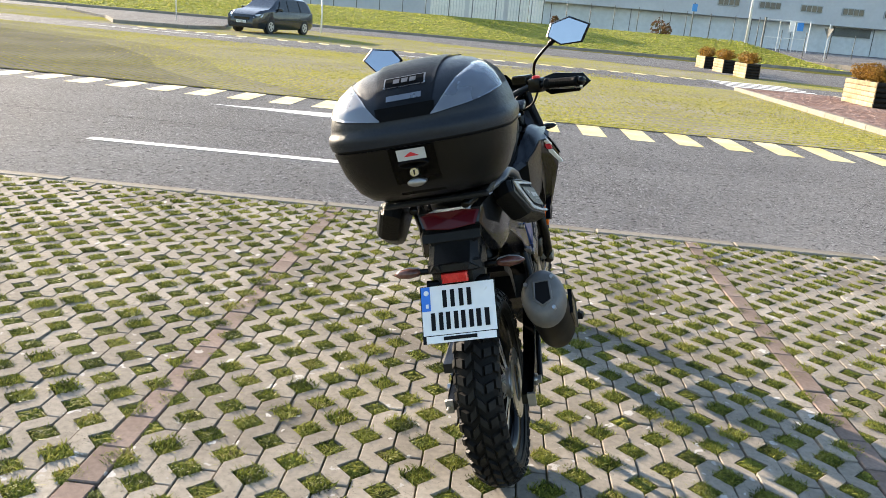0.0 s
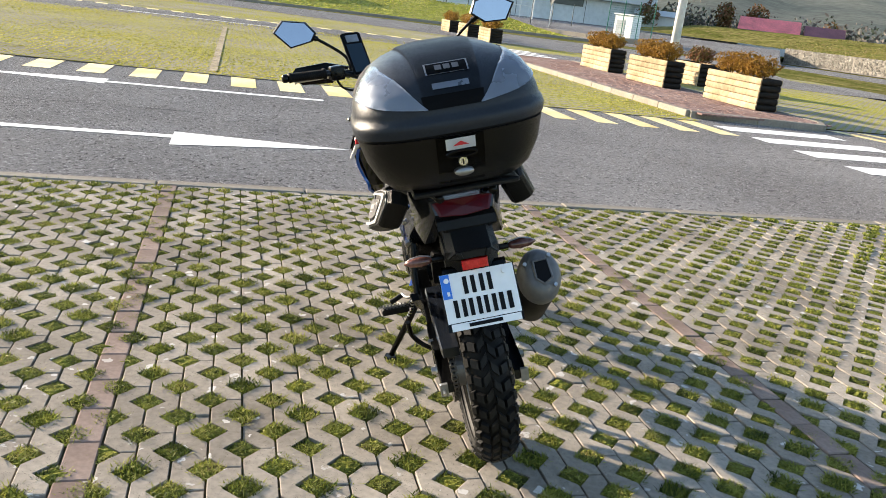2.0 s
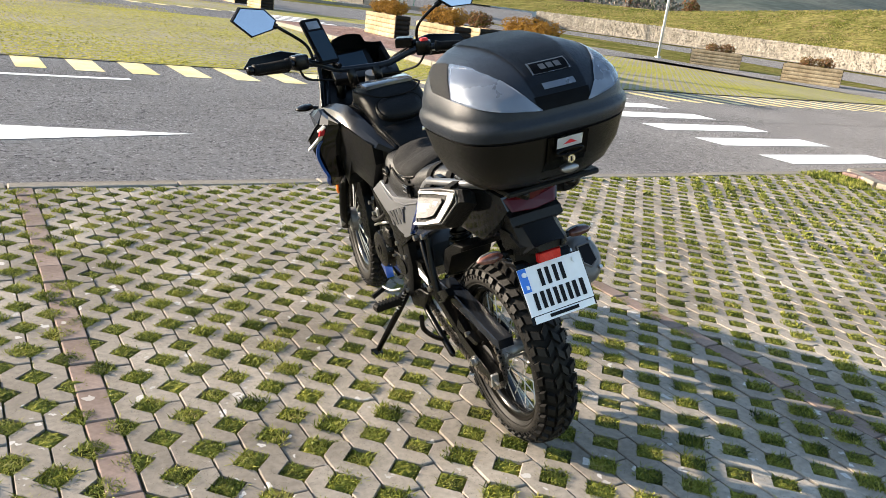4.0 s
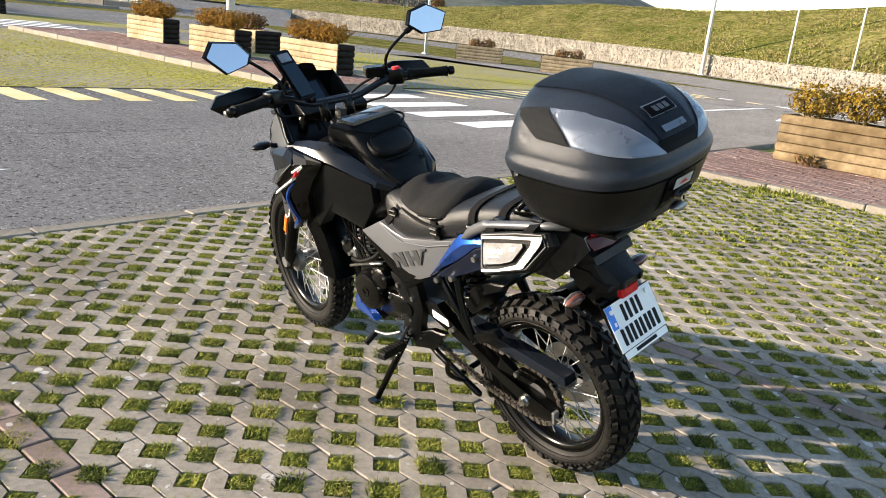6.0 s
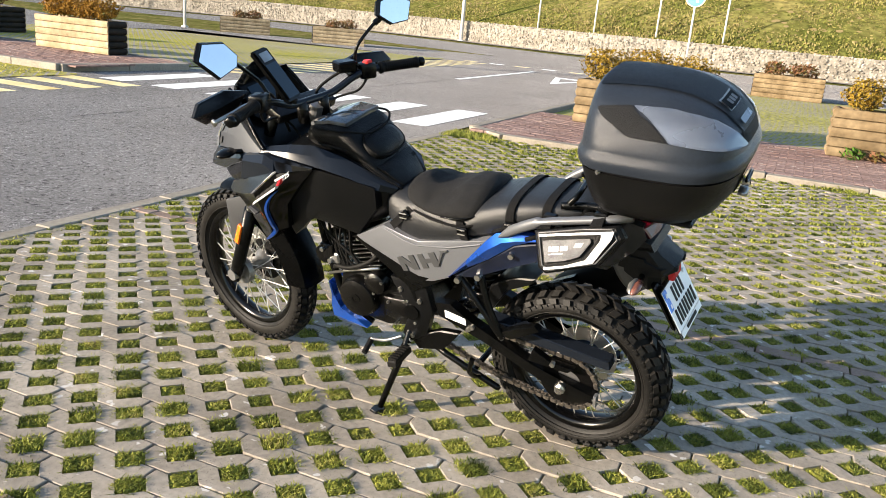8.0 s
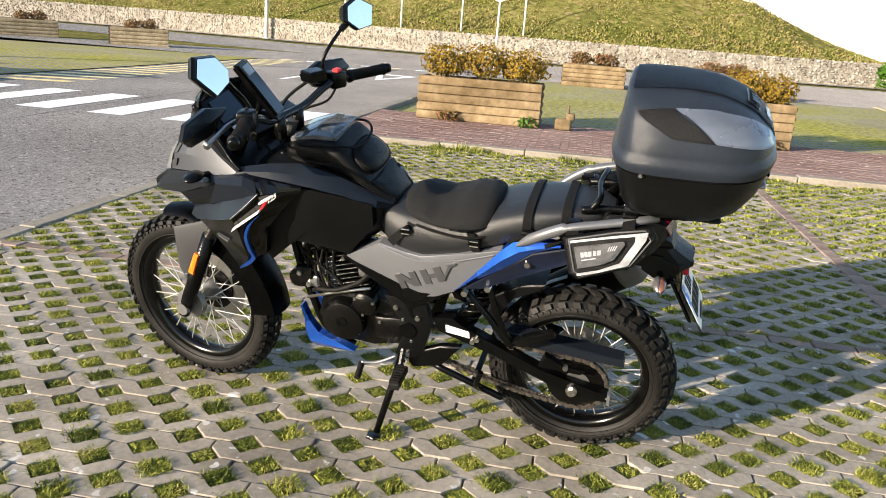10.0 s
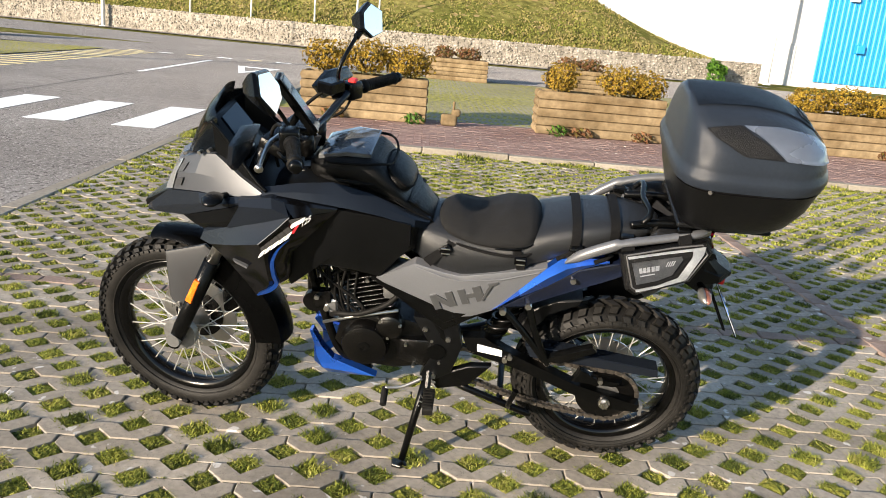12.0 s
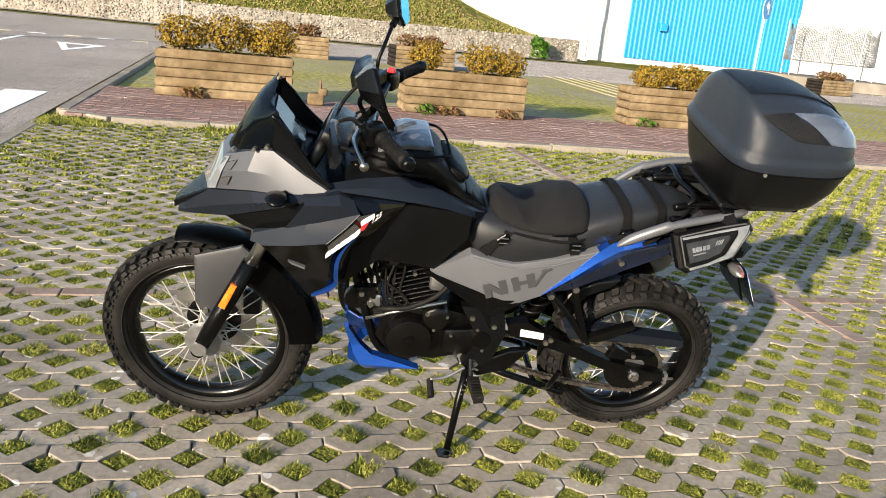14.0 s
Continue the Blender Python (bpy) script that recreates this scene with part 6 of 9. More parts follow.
stand = part("side_stand", tube(bmesh.new(), [(0.605, 0.13, 0.33), (0.625, 0.175, 0.245), (0.66, 0.272, 0.09)], [0.016, 0.013, 0.011], 10), M_SATIN, bike, "black side stand", smooth=True)
part("stand_foot", plate([(0.695, 0.258, 0.0745), (0.652, 0.253, 0.0735), (0.64, 0.284, 0.0815), (0.66, 0.303, 0.0865), (0.69, 0.295, 0.0845)], 0.008, 1, 0.0, (0, 0.26, -0.96)), M_SATIN, stand)
part("stand_spring", tube(bmesh.new(), [(0.58 + 0.05 * k / 50 + 0.008 * math.cos(k * 0.9), 0.15 + 0.03 * k / 50 + 0.008 * math.sin(k * 0.9), 0.34 - 0.1 * k / 50) for k in range(51)], 0.002, 5), M_STEEL, stand)
for s in (1, -1):
    part("centre_stand_leg", tube(bmesh.new(), [(0.51, s * 0.1, 0.3), (0.47, s * 0.105, 0.283), (0.262, s * 0.116, 0.216), (0.252, s * 0.117, 0.212)], [0.013, 0.012, 0.012, 0.007], 10), M_SATIN, bike, "folded black centre stand", smooth=True)
part("centre_stand_bar", tube(bmesh.new(), [(0.36, -0.11, 0.248), (0.36, 0.11, 0.248)], 0.011, 8), M_SATIN, bike)
part("stand_tang", tube(bmesh.new(), smooth_path([(0.33, 0.115, 0.24), (0.33, 0.15, 0.265), (0.331, 0.185, 0.31), (0.314, 0.192, 0.37)]), 0.009, 8), M_SATIN, bike)
part("lower_guard", plate([(0.6, 0.125, 0.33), (0.47, 0.125, 0.395), (0.4, 0.12, 0.4), (0.47, 0.12, 0.31), (0.57, 0.125, 0.285)], 0.02), M_SATIN, bike, angle=30)
# belly pan
for s in (1, -1):
    part("belly_pan", patch([[(1.016, 0.05, 0.408), (1.004, 0.058, 0.416)], [(0.994, 0.066, 0.355), (0.966, 0.085, 0.372)], [(0.985, 0.085, 0.332), (0.925, 0.105, 0.343)], [(0.96, 0.108, 0.303), (0.772, 0.15, 0.326)], [(0.943, 0.1, 0.282), (0.8, 0.135, 0.312)]], 0.03, s), M_BLUEPAINT, bike, "blue belly pan", angle=12)
    part("belly_nose", patch([[(1.0, 0.06, 0.352), (0.985, 0.085, 0.332)], [(1.0, 0.06, 0.29), (0.96, 0.108, 0.303)], [(0.975, 0.06, 0.272), (0.943, 0.1, 0.282)]], 0.03, s, (-0.3, -0.9, 0)), M_BLUEPAINT, bike, "blue belly pan nose", angle=12)
for k in range(9):
    part("cable", tube(bmesh.new(), smooth_path([(0.98 - 0.02 * k, 0.05 + 0.01 * (k % 4), 0.9 - 0.01 * k), (0.97 - 0.03 * (k % 5), 0.085 + 0.006 * (k % 3), 0.7), (0.93 - 0.02 * (k % 6), 0.09, 0.58 - 0.02 * (k % 4)), (0.88 - 0.03 * (k % 5), 0.09, 0.5)]), 0.0042 + 0.001 * (k % 2), 6), M_RUBBER, bike, smooth=True)
part("carburettor", tube(bmesh.new(), [(0.66, 0.0, 0.64), (0.78, 0.0, 0.66)], 0.042, 16), M_ALLOY, bike, smooth=True)
part("horn", disc((0.99, 0.55), 0.036, 0.06, 0.085, 24), M_ENGINE, bike)
part("regulator", box(bmesh.new(), 0.91, 0.955, 0.06, 0.1, 0.53, 0.575, 0.006), M_ALLOY, bike)

for cx, cz, rad, y, count in ((0.815, 0.437, 0.071, 0.12, 7), (0.735, 0.515, 0.037, 0.128, 3), (0.625, 0.43, 0.062, 0.128, 4)):
    for k in range(count):
        a = 2 * math.pi * (k + 0.3) / count
        x, z = cx + rad * math.cos(a), cz + rad * math.sin(a)
        part("engine_bolt", tube(bmesh.new(), [(x, y - 0.02, z), (x, y + 0.012, z)], 0.0055, 6), M_STEEL, bike)
for x, z in ((0.83, 0.74), (0.905, 0.72), (0.815, 0.66), (0.9, 0.64)):
    part("engine_bolt", tube(bmesh.new(), [(x, 0.07, z), (x, 0.098, z)], 0.007, 6), M_STEEL, bike)
part("spark_plug_cap", tube(bmesh.new(), smooth_path([(0.87, 0.085, 0.7), (0.88, 0.12, 0.715), (0.91, 0.125, 0.74)]), 0.011, 8), M_RUBBER, bike, smooth=True)
part("throttle_body", box(bmesh.new(), 0.715, 0.765, 0.045, 0.1, 0.6, 0.66, 0.012, 2), M_ALLOY, bike, "grey throttle body", angle=40)
part("engine_hose", tube(bmesh.new(), smooth_path([(0.93, 0.1, 0.52), (0.9, 0.125, 0.545), (0.83, 0.135, 0.56), (0.75, 0.13, 0.6), (0.71, 0.12, 0.64)]), 0.008, 8), M_RUBBER, bike, smooth=True)
part("engine_mount", plate([(0.995, 0.09, 0.6), (0.93, 0.1, 0.61), (0.93, 0.1, 0.565), (0.985, 0.09, 0.53)], 0.02, 1, 0.002), M_ENGINE, bike)
for x, z in ((0.975, 0.585), (0.945, 0.545), (0.62, 0.53), (0.545, 0.5), (0.585, 0.345)):
    part("frame_bolt", tube(bmesh.new(), [(x, 0.1, z), (x, 0.142 if x < 0.7 else 0.112, z)], 0.009, 6), M_STEEL, bike)

# --- exhaust ---
part("exhaust_header", tube(bmesh.new(), smooth_path([(0.92, -0.04, 0.66), (1.02, -0.05, 0.58), (1.0, -0.07, 0.4), (0.85, -0.13, 0.3), (0.55, -0.14, 0.33), (0.38, -0.18, 0.36), (0.22, -0.21, 0.39)]), 0.02, 12), M_ENGINE, bike, "dark exhaust pipe", smooth=True)
axis_a, axis_b = Vector((0.2, -0.215, 0.4)), Vector((-0.125, -0.21, 0.642))
MUP = Vector((0.6, 0, 0.8))
part("muffler", loft([[tuple(axis_a.lerp(axis_b, f) + MUP * (r * 1.18 * math.sin(a)) + Vector((0, r * 0.92 * math.cos(a), 0))) for a in (2 * math.pi * k / 24 for k in range(24))] for f, r in ((0, 0.03), (0.08, 0.055), (0.2, 0.066), (0.8, 0.068), (0.86, 0.066))]), M_CAN, bike, "black muffler can", smooth=True)
cap = part("muffler_cap", loft([[tuple(axis_a.lerp(axis_b, f) + MUP * (r * 1.18 * math.sin(a)) + Vector((0, r * 0.92 * math.cos(a), 0))) for a in (2 * math.pi * k / 24 for k in range(24))] for f, r in ((0.8, 0.0685), (0.83, 0.0705), (0.93, 0.069), (0.985, 0.06), (1.01, 0.047), (1.015, 0.03))]), M_MUFFLER, bike, "grey muffler end cap", smooth=True)
hole = [axis_a.lerp(axis_b, 1.016) + MUP * v + Vector((0, u, 0)) for u, v in ((0.017, 0.03), (-0.022, 0.032), (-0.026, -0.022), (-0.002, -0.036), (0.018, -0.018))]
mdir = (axis_b - axis_a).normalized()
part("muffler_outlet", loft([[p - mdir * 0.02 for p in hole], [p + mdir * 0.004 for p in hole]]), M_INK, cap, "dark outlet")
hc = sum(hole, Vector()) / 5
part("outlet_rim", tube(bmesh.new(), [hc + (p - hc) * 1.1 + mdir * 0.002 for p in hole + hole[:1]], 0.004, 6, False), M_MUFFLER, cap, smooth=True)
for a in (0.5, 2.3, 4.0):
    p = axis_a.lerp(axis_b, 0.985) + MUP * (0.062 * math.sin(a)) + Vector((0, 0.05 * math.cos(a), 0))
    part("cap_bolt", tube(bmesh.new(), [p, p + (axis_b - axis_a).normalized() * 0.016], 0.006, 8), M_STEEL, cap)
part("heat_shield", plate([(0.19, -0.283, 0.5), (0.05, -0.283, 0.59), (-0.0, -0.283, 0.53), (0.14, -0.283, 0.43)], -0.012, 1, -0.003), M_SATIN, bike)

# --- tank and seat ---
part("fuel_tank", body([(0.63, 0.07, 0.82, 0.885), (0.68, 0.115, 0.77, 0.93), (0.76, 0.145, 0.725, 0.978), (0.86, 0.165, 0.735, 1.005), (0.96, 0.172, 0.75, 1.01), (1.05, 0.16, 0.76, 0.99), (1.12, 0.13, 0.8, 0.955)], 3.0), M_MATTE, bike, "black fuel tank", smooth=True)
part("ignition_barrel", tube(bmesh.new(), [(1.02, 0, 1.05), (1.0, 0, 1.1)], 0.025, 16), M_ALLOY, bike)
for s in (1, -1):
    part("tank_cover", patch([[(1.12, 0.175, 0.99), (1.0, 0.162, 1.012), (0.907, 0.15, 1.018), (0.8, 0.132, 0.985), (0.69, 0.1, 0.925), (0.63, 0.075, 0.9)], [(1.11, 0.198, 0.986), (1.0, 0.19, 0.995), (0.89, 0.178, 0.992), (0.78, 0.16, 0.962), (0.67, 0.128, 0.912), (0.63, 0.09, 0.888)], [(1.105, 0.206, 0.98), (0.98, 0.204, 0.968), (0.86, 0.19, 0.96), (0.76, 0.176, 0.938), (0.67, 0.142, 0.895), (0.64, 0.1, 0.875)]], 0.04, s, (0, -0.85, -0.5)), M_DARKGREY, bike, "dark grey tank shoulder cover", angle=22)
    part("tank_side", plate([(1.04, 0.18, 0.93), (0.9, 0.192, 0.955), (0.76, 0.178, 0.935), (0.68, 0.15, 0.905), (0.68, 0.148, 0.83), (0.77, 0.145, 0.715), (0.85, 0.155, 0.735), (0.94, 0.16, 0.745), (1.0, 0.155, 0.715), (1.04, 0.16, 0.66), (1.07, 0.175, 0.75)], 0.06, s, 0.008), M_MATTE, bike, "matte black tank side", angle=35)
SEAT = [(0.685, 0.075, 0.8, 0.872), (0.655, 0.116, 0.76, 0.888), (0.6, 0.138, 0.725, 0.888), (0.51, 0.148, 0.71, 0.882), (0.43, 0.15, 0.73, 0.876), (0.36, 0.148, 0.765, 0.886), (0.3, 0.142, 0.79, 0.915), (0.22, 0.134, 0.82, 0.938), (0.14, 0.124, 0.85, 0.952), (0.07, 0.108, 0.875, 0.956), (0.0, 0.085, 0.9, 0.95), (-0.045, 0.04, 0.915, 0.938)]
part("seat", body(SEAT, 3.2), M_SEAT, bike, "black vinyl stepped seat", smooth=True)
for s in (1, -1):
    part("side_panel", plate([(0.779, 0.144, 0.708), (0.661, 0.146, 0.775), (0.578, 0.152, 0.758), (0.525, 0.155, 0.752), (0.44, 0.157, 0.772), (0.35, 0.157, 0.793), (0.271, 0.155, 0.814), (0.344, 0.152, 0.724), (0.418, 0.146, 0.636), (0.553, 0.138, 0.566)], 0.04, s, 0.006, (0, -1, 0), 0.0018), M_PANEL, bike, "grey metallic side panel", angle=24)
    part("panel_crease", trim([(x, s * y, z) for x, y, z in ((0.661, 0.1475, 0.766), (0.575, 0.157, 0.744), (0.525, 0.16, 0.738), (0.4, 0.161, 0.76), (0.29, 0.157, 0.796))], 0.0022), M_PANEL, bike)
    part("panel_edge", plate([(0.795, 0.14, 0.7), (0.785, 0.142, 0.706), (0.565, 0.141, 0.56), (0.43, 0.14, 0.643), (0.42, 0.138, 0.63), (0.565, 0.138, 0.535)], 0.035, s, 0.0), M_SATIN, bike, angle=25)
    def graphic(quad):
        pts = [(0.612 - 0.15 * u - 0.02 * v, 0.668 + 0.06 * u - 0.052 * v) for u, v in quad]
        part("panel_graphic", facet([(x, 0.1592 - 0.1 * max(0, 0.728 - z), z) for x, z in pts], 0.006, s), M_GRAPHIC, bike, "dark grey graphic")

    for quad in (((0, 0), (0.13, 0), (0.13, 1), (0, 1)), ((0.13, 0), (0.3, 0.55), (0.3, 1), (0.13, 0.5)), ((0.3, 0), (0.44, 0), (0.44, 1), (0.3, 1)), ((0.55, 0), (0.69, 0), (0.69, 1), (0.55, 1)), ((0.69, 0.38), (0.84, 0.38), (0.84, 0.66), (0.69, 0.66)), ((0.84, 0), (1, 0), (1, 1), (0.84, 1))):
        graphic(quad)
    part("graphic_line", facet([(x, 0.1622 - 0.1 * max(0, 0.728 - z), z) for x, z in ((0.44, 0.738), (0.41, 0.748), (0.41, 0.742), (0.425, 0.735), (0.448, 0.675), (0.454, 0.675), (0.434, 0.735))], 0.006, s), M_GRAPHIC, bike)
    part("tail_panel", patch([[(0.412, 0.147, 0.64), (0.344, 0.154, 0.726), (0.271, 0.157, 0.814), (0.235, 0.158, 0.85), (0.19, 0.152, 0.858), (0.13, 0.148, 0.858), (0.095, 0.146, 0.853)], [(0.415, 0.15, 0.642), (0.341, 0.162, 0.714), (0.268, 0.167, 0.785), (0.215, 0.168, 0.825), (0.17, 0.162, 0.838), (0.125, 0.155, 0.846), (0.095, 0.15, 0.85)], [(0.42, 0.148, 0.64), (0.339, 0.152, 0.7), (0.269, 0.154, 0.746), (0.22, 0.154, 0.785), (0.181, 0.154, 0.817), (0.13, 0.152, 0.838), (0.095, 0.148, 0.846)]], 0.03, s), M_BLUEPAINT, bike, "blue metallic tail blade", angle=18)
    part("tail_flank", plate([(0.4, 0.14, 0.645), (0.269, 0.148, 0.745), (0.181, 0.15, 0.815), (0.06, 0.14, 0.85), (-0.1, 0.105, 0.905), (-0.08, 0.1, 0.86), (0.06, 0.13, 0.79), (0.2, 0.138, 0.725), (0.33, 0.136, 0.655)], 0.05, s, 0.003), M_NAVY, bike, "gloss dark tail flank", angle=30)
    part("panel_screw", tube(bmesh.new(), [(0.19, s * 0.14, 0.775), (0.19, s * 0.156, 0.775)], 0.009, 12), M_STEEL, bike)
    rail = smooth_path([(0.225, s * 0.152, 0.842), (0.17, s * 0.168, 0.882), (0.12, s * 0.176, 0.912), (0.067, s * 0.179, 0.936), (-0.03, s * 0.17, 0.957), (-0.127, s * 0.155, 0.975), (-0.17, s * 0.12, 0.972)], 5)
    if s < 0:
        rail = smooth_path([(0.2, -0.15, 0.85), (0.15, -0.162, 0.9), (0.097, -0.166, 0.941), (0.036, -0.165, 0.974), (-0.065, -0.16, 0.998), (-0.13, -0.15, 0.99), (-0.165, -0.12, 0.975)], 5)
    part("grab_rail", loft([[p + Vector((0, 0.015 * math.cos(a), min(0.004 + 0.0045 * k, 0.019 if k < 14 else 0.012) * math.sin(a))) for a in (2 * math.pi * n / 12 for n in range(12))] for k, p in enumerate(rail)]), M_RAIL, bike, "grey metallic grab rail", smooth=True)
    part("rail_stay", tube(bmesh.new(), [(0.03, s * 0.168, 0.945), (0.05, s * 0.12, 0.89)], 0.011, 8), M_RAIL, bike)
    part("tail_cheek", plate([(-0.03, 0.135, 0.955), (-0.15, 0.11, 0.95), (-0.188, 0.09, 0.932), (-0.2, 0.08, 0.893), (-0.17, 0.095, 0.85), (-0.1, 0.115, 0.785), (0.02, 0.125, 0.79), (0.05, 0.135, 0.85)], 0.03, s, 0.005), M_CHEEK, bike, "mirror-bright gloss tail cheek", angle=30)
    part("tail_side", plate([(0.02, 0.1, 0.87), (-0.1, 0.085, 0.9), (-0.18, 0.06, 0.925), (-0.205, 0.055, 0.9), (-0.18, 0.065, 0.86), (-0.05, 0.09, 0.8), (0.1, 0.1, 0.79)], 0.05, s, 0.004), M_GLOSS, bike, "gloss black tail side", angle=25)
part("tail_core", plate([(0.1, 0.06, 0.86), (-0.1, 0.06, 0.92), (-0.19, 0.05, 0.93), (-0.19, 0.05, 0.86), (0.0, 0.06, 0.76), (0.1, 0.06, 0.78)], 0.12, 1, 0.0), M_SATIN, bike, "black tail unit", angle=25)
part("tail_lamp", plate([(-0.19, 0.085, 0.925), (-0.205, 0.05, 0.934), (-0.205, -0.05, 0.934), (-0.19, -0.085, 0.925), (-0.208, -0.07, 0.89), (-0.214, 0.0, 0.884), (-0.208, 0.07, 0.89)], 0.04, 1, 0.001, (1, 0, 0), 0.002), M_DARKRED, bike, "dark red tail lamp")
def under_ring(y, low):
    """Side outline of the lower tail cover, which narrows downwards."""
    return [(-0.1, y, 0.872), (-0.19, y, 0.885), (-0.214, y, 0.877), (-0.225, y, 0.855), (-0.212, y, low + 0.014), (-0.12, y, low)]


part("tail_under", loft([under_ring(0.082, 0.852), under_ring(0.06, 0.825), under_ring(0.035, 0.8), under_ring(-0.035, 0.8), under_ring(-0.06, 0.825), under_ring(-0.082, 0.852)]), M_TAILGREY, bike, "black lower tail cover", angle=20)
part("tail_spine", loft([[(-0.12, y, 0.875 - d), (-0.2, y, 0.879 - d), (-0.236, y, 0.84 - d), (-0.286 + d, y, 0.81 - d), (-0.25, y, 0.775), (-0.12, y, 0.78)] for y, d in ((0.07, 0.03), (0.05, 0.006), (0.0, 0.0), (-0.05, 0.006), (-0.07, 0.03))]), M_TAILGREY, bike, "black tapered tail cover", angle=20)
def holder_ring(y, dx, dz):
    """Side outline of the plate holder at one place across: a blunt beak that points rearward."""
    return [(-0.13, y, 0.83 + dz), (-0.195, y, 0.83 + dz), (-0.235 + dx, y, 0.822 + dz), (-0.286 + dx, y, 0.806 + dz), (-0.287 + dx, y, 0.784 + dz), (-0.25 + dx, y, 0.768), (-0.252 + dx, y, 0.725), (-0.19, y, 0.74), (-0.14, y, 0.77)]


holder = part("plate_holder", loft([holder_ring(0.075, 0.04, -0.008), holder_ring(0.045, 0.008, 0.0), holder_ring(-0.045, 0.008, 0.0), holder_ring(-0.075, 0.04, -0.008)]), M_TAILGREY, bike, "black faceted plate holder", angle=20)
for s in (1, -1):
    part("holder_rib", plate([(-0.28, 0.05, 0.806), (-0.282, 0.036, 0.806), (-0.282, 0.03, 0.786), (-0.28, 0.044, 0.786)], 0.012, s, 0.002, (1, 0, 0)), M_TAILGREY, holder)
part("plate_arm", plate([(-0.235, 0.09, 0.745), (-0.235, -0.09, 0.745), (-0.305, -0.08, 0.61), (-0.305, 0.08, 0.61)], 0.012, 1, 0.0, (0.85, 0, 0.4)), M_SATIN, bike)
PN = Vector((-0.867, 0, 0.0)) + Vector((0, 0, 0.47)) * -1
tl, tr, br, bl = Vector((-0.257, 0.105, 0.742)), Vector((-0.257, -0.105, 0.742)), Vector((-0.334, -0.105, 0.602)), Vector((-0.334, 0.105, 0.602))


def on_plate(u, v, lift=0.0):
    """A place on the number plate: u from its left edge, v down, 0 to 1."""
    p = tl.lerp(tr, u).lerp(bl.lerp(br, u), v)
    n = (bl - tl).cross(tr - tl).normalized()
    n = n if n.x < 0 else -n
    return p + n * lift


def plate_rect(name, u0, u1, v0, v1, lift, mat, label="", parent=None):
    n = on_plate(0, 0, 0.002) - on_plate(0, 0, 0)
    bm = bmesh.new()
    a = [bm.verts.new(on_plate(u, v, lift)) for u, v in ((u0, v0), (u1, v0), (u1, v1), (u0, v1))]
    b = [bm.verts.new(q.co - n) for q in a]
    bm.faces.new(a)
    bm.faces.new(b[::-1])
    for i in range(4):
        bm.faces.new((a[i], b[i], b[(i + 1) % 4], a[(i + 1) % 4]))
    return part(name, bm, mat, parent or bike, label)


plate_frame = plate_rect("number_plate", 0.0, 1.0, 0.0, 1.0, 0.002, M_SATIN, "white registration plate in a black frame")
plate_rect("plate_face", 0.014, 0.986, 0.015, 0.86, 0.0045, M_PLATEWHITE, "white plate face", plate_frame)
plate_rect("plate_strip", 0.05, 0.97, 0.875, 0.998, 0.0045, M_PLATEWHITE, "white dealer strip", plate_frame)
plate_rect("plate_band", 0.016, 0.135, 0.02, 0.44, 0.0065, M_PLATEBLUE, "blue country band", plate_frame)
for u0, u1, v0, v1 in ((0.3, 0.46, 0.1, 0.4), (0.52, 0.68, 0.1, 0.4), (0.13, 0.29, 0.48, 0.78), (0.33, 0.49, 0.48, 0.78), (0.53, 0.69, 0.48, 0.78), (0.73, 0.9, 0.48, 0.78)):
    for k in range(2):
        m = (u0 + u1) / 2
        plate_rect("plate_bar", u0 if k == 0 else m + 0.025, m - 0.025 if k == 0 else u1, v0, v1, 0.0065, M_INK, "", plate_frame)
plate_rect("plate_bar", 0.28, 0.72, 0.9, 0.96, 0.0065, M_INK, "", plate_frame)
plate_rect("plate_bar", 0.075, 0.11, 0.32, 0.39, 0.0085, M_PLATEWHITE, "", plate_frame)
for u in (0.09, 0.86):
    part("plate_bolt", tube(bmesh.new(), [on_plate(u, 0.13, 0.003), on_plate(u, 0.13, 0.011)], 0.007, 14), M_PLATEWHITE, plate_frame)
part("rear_reflector", plate([(-0.272, 0.036, 0.777), (-0.272, -0.036, 0.777), (-0.274, -0.036, 0.75), (-0.274, 0.036, 0.75)], 0.014, 1, 0.0, (1, 0, 0)), M_REDLENS, bike, "red rear reflector")
for s in (1, -1):
    stalk = part("rear_indicator", loft([[(-0.2 + 0.03 * f * 0 + dx * r, s * (0.108 + 0.08 * f), 0.77 + dz * r) for dx, dz in ((math.cos(a) * 1.1, math.sin(a)) for a in (2 * math.pi * k / 14 for k in range(14)))] for f, r in ((0, 0.004), (0.12, 0.011), (0.45, 0.015), (0.8, 0.011), (1, 0.002))]), M_AMBERLENS, bike, "smoked amber indicator", smooth=True)
    part("indicator_shell", loft([[(-0.193 + dx * r, s * (0.106 + 0.08 * f), 0.77 + dz * r) for dx, dz in ((math.cos(a) * 1.15 if math.cos(a) > 0 else 0.15 * math.cos(a), math.sin(a) * 1.06) for a in (2 * math.pi * k / 14 for k in range(14)))] for f, r in ((0, 0.004), (0.12, 0.0115), (0.45, 0.0155), (0.8, 0.0115), (1, 0.002))]), M_ALLOY, stalk, "silver lens back", smooth=True)
    part("indicator_stalk", tube(bmesh.new(), [(-0.19, s * 0.045, 0.765), (-0.198, s * 0.11, 0.77)], 0.009, 8), M_SATIN, stalk)

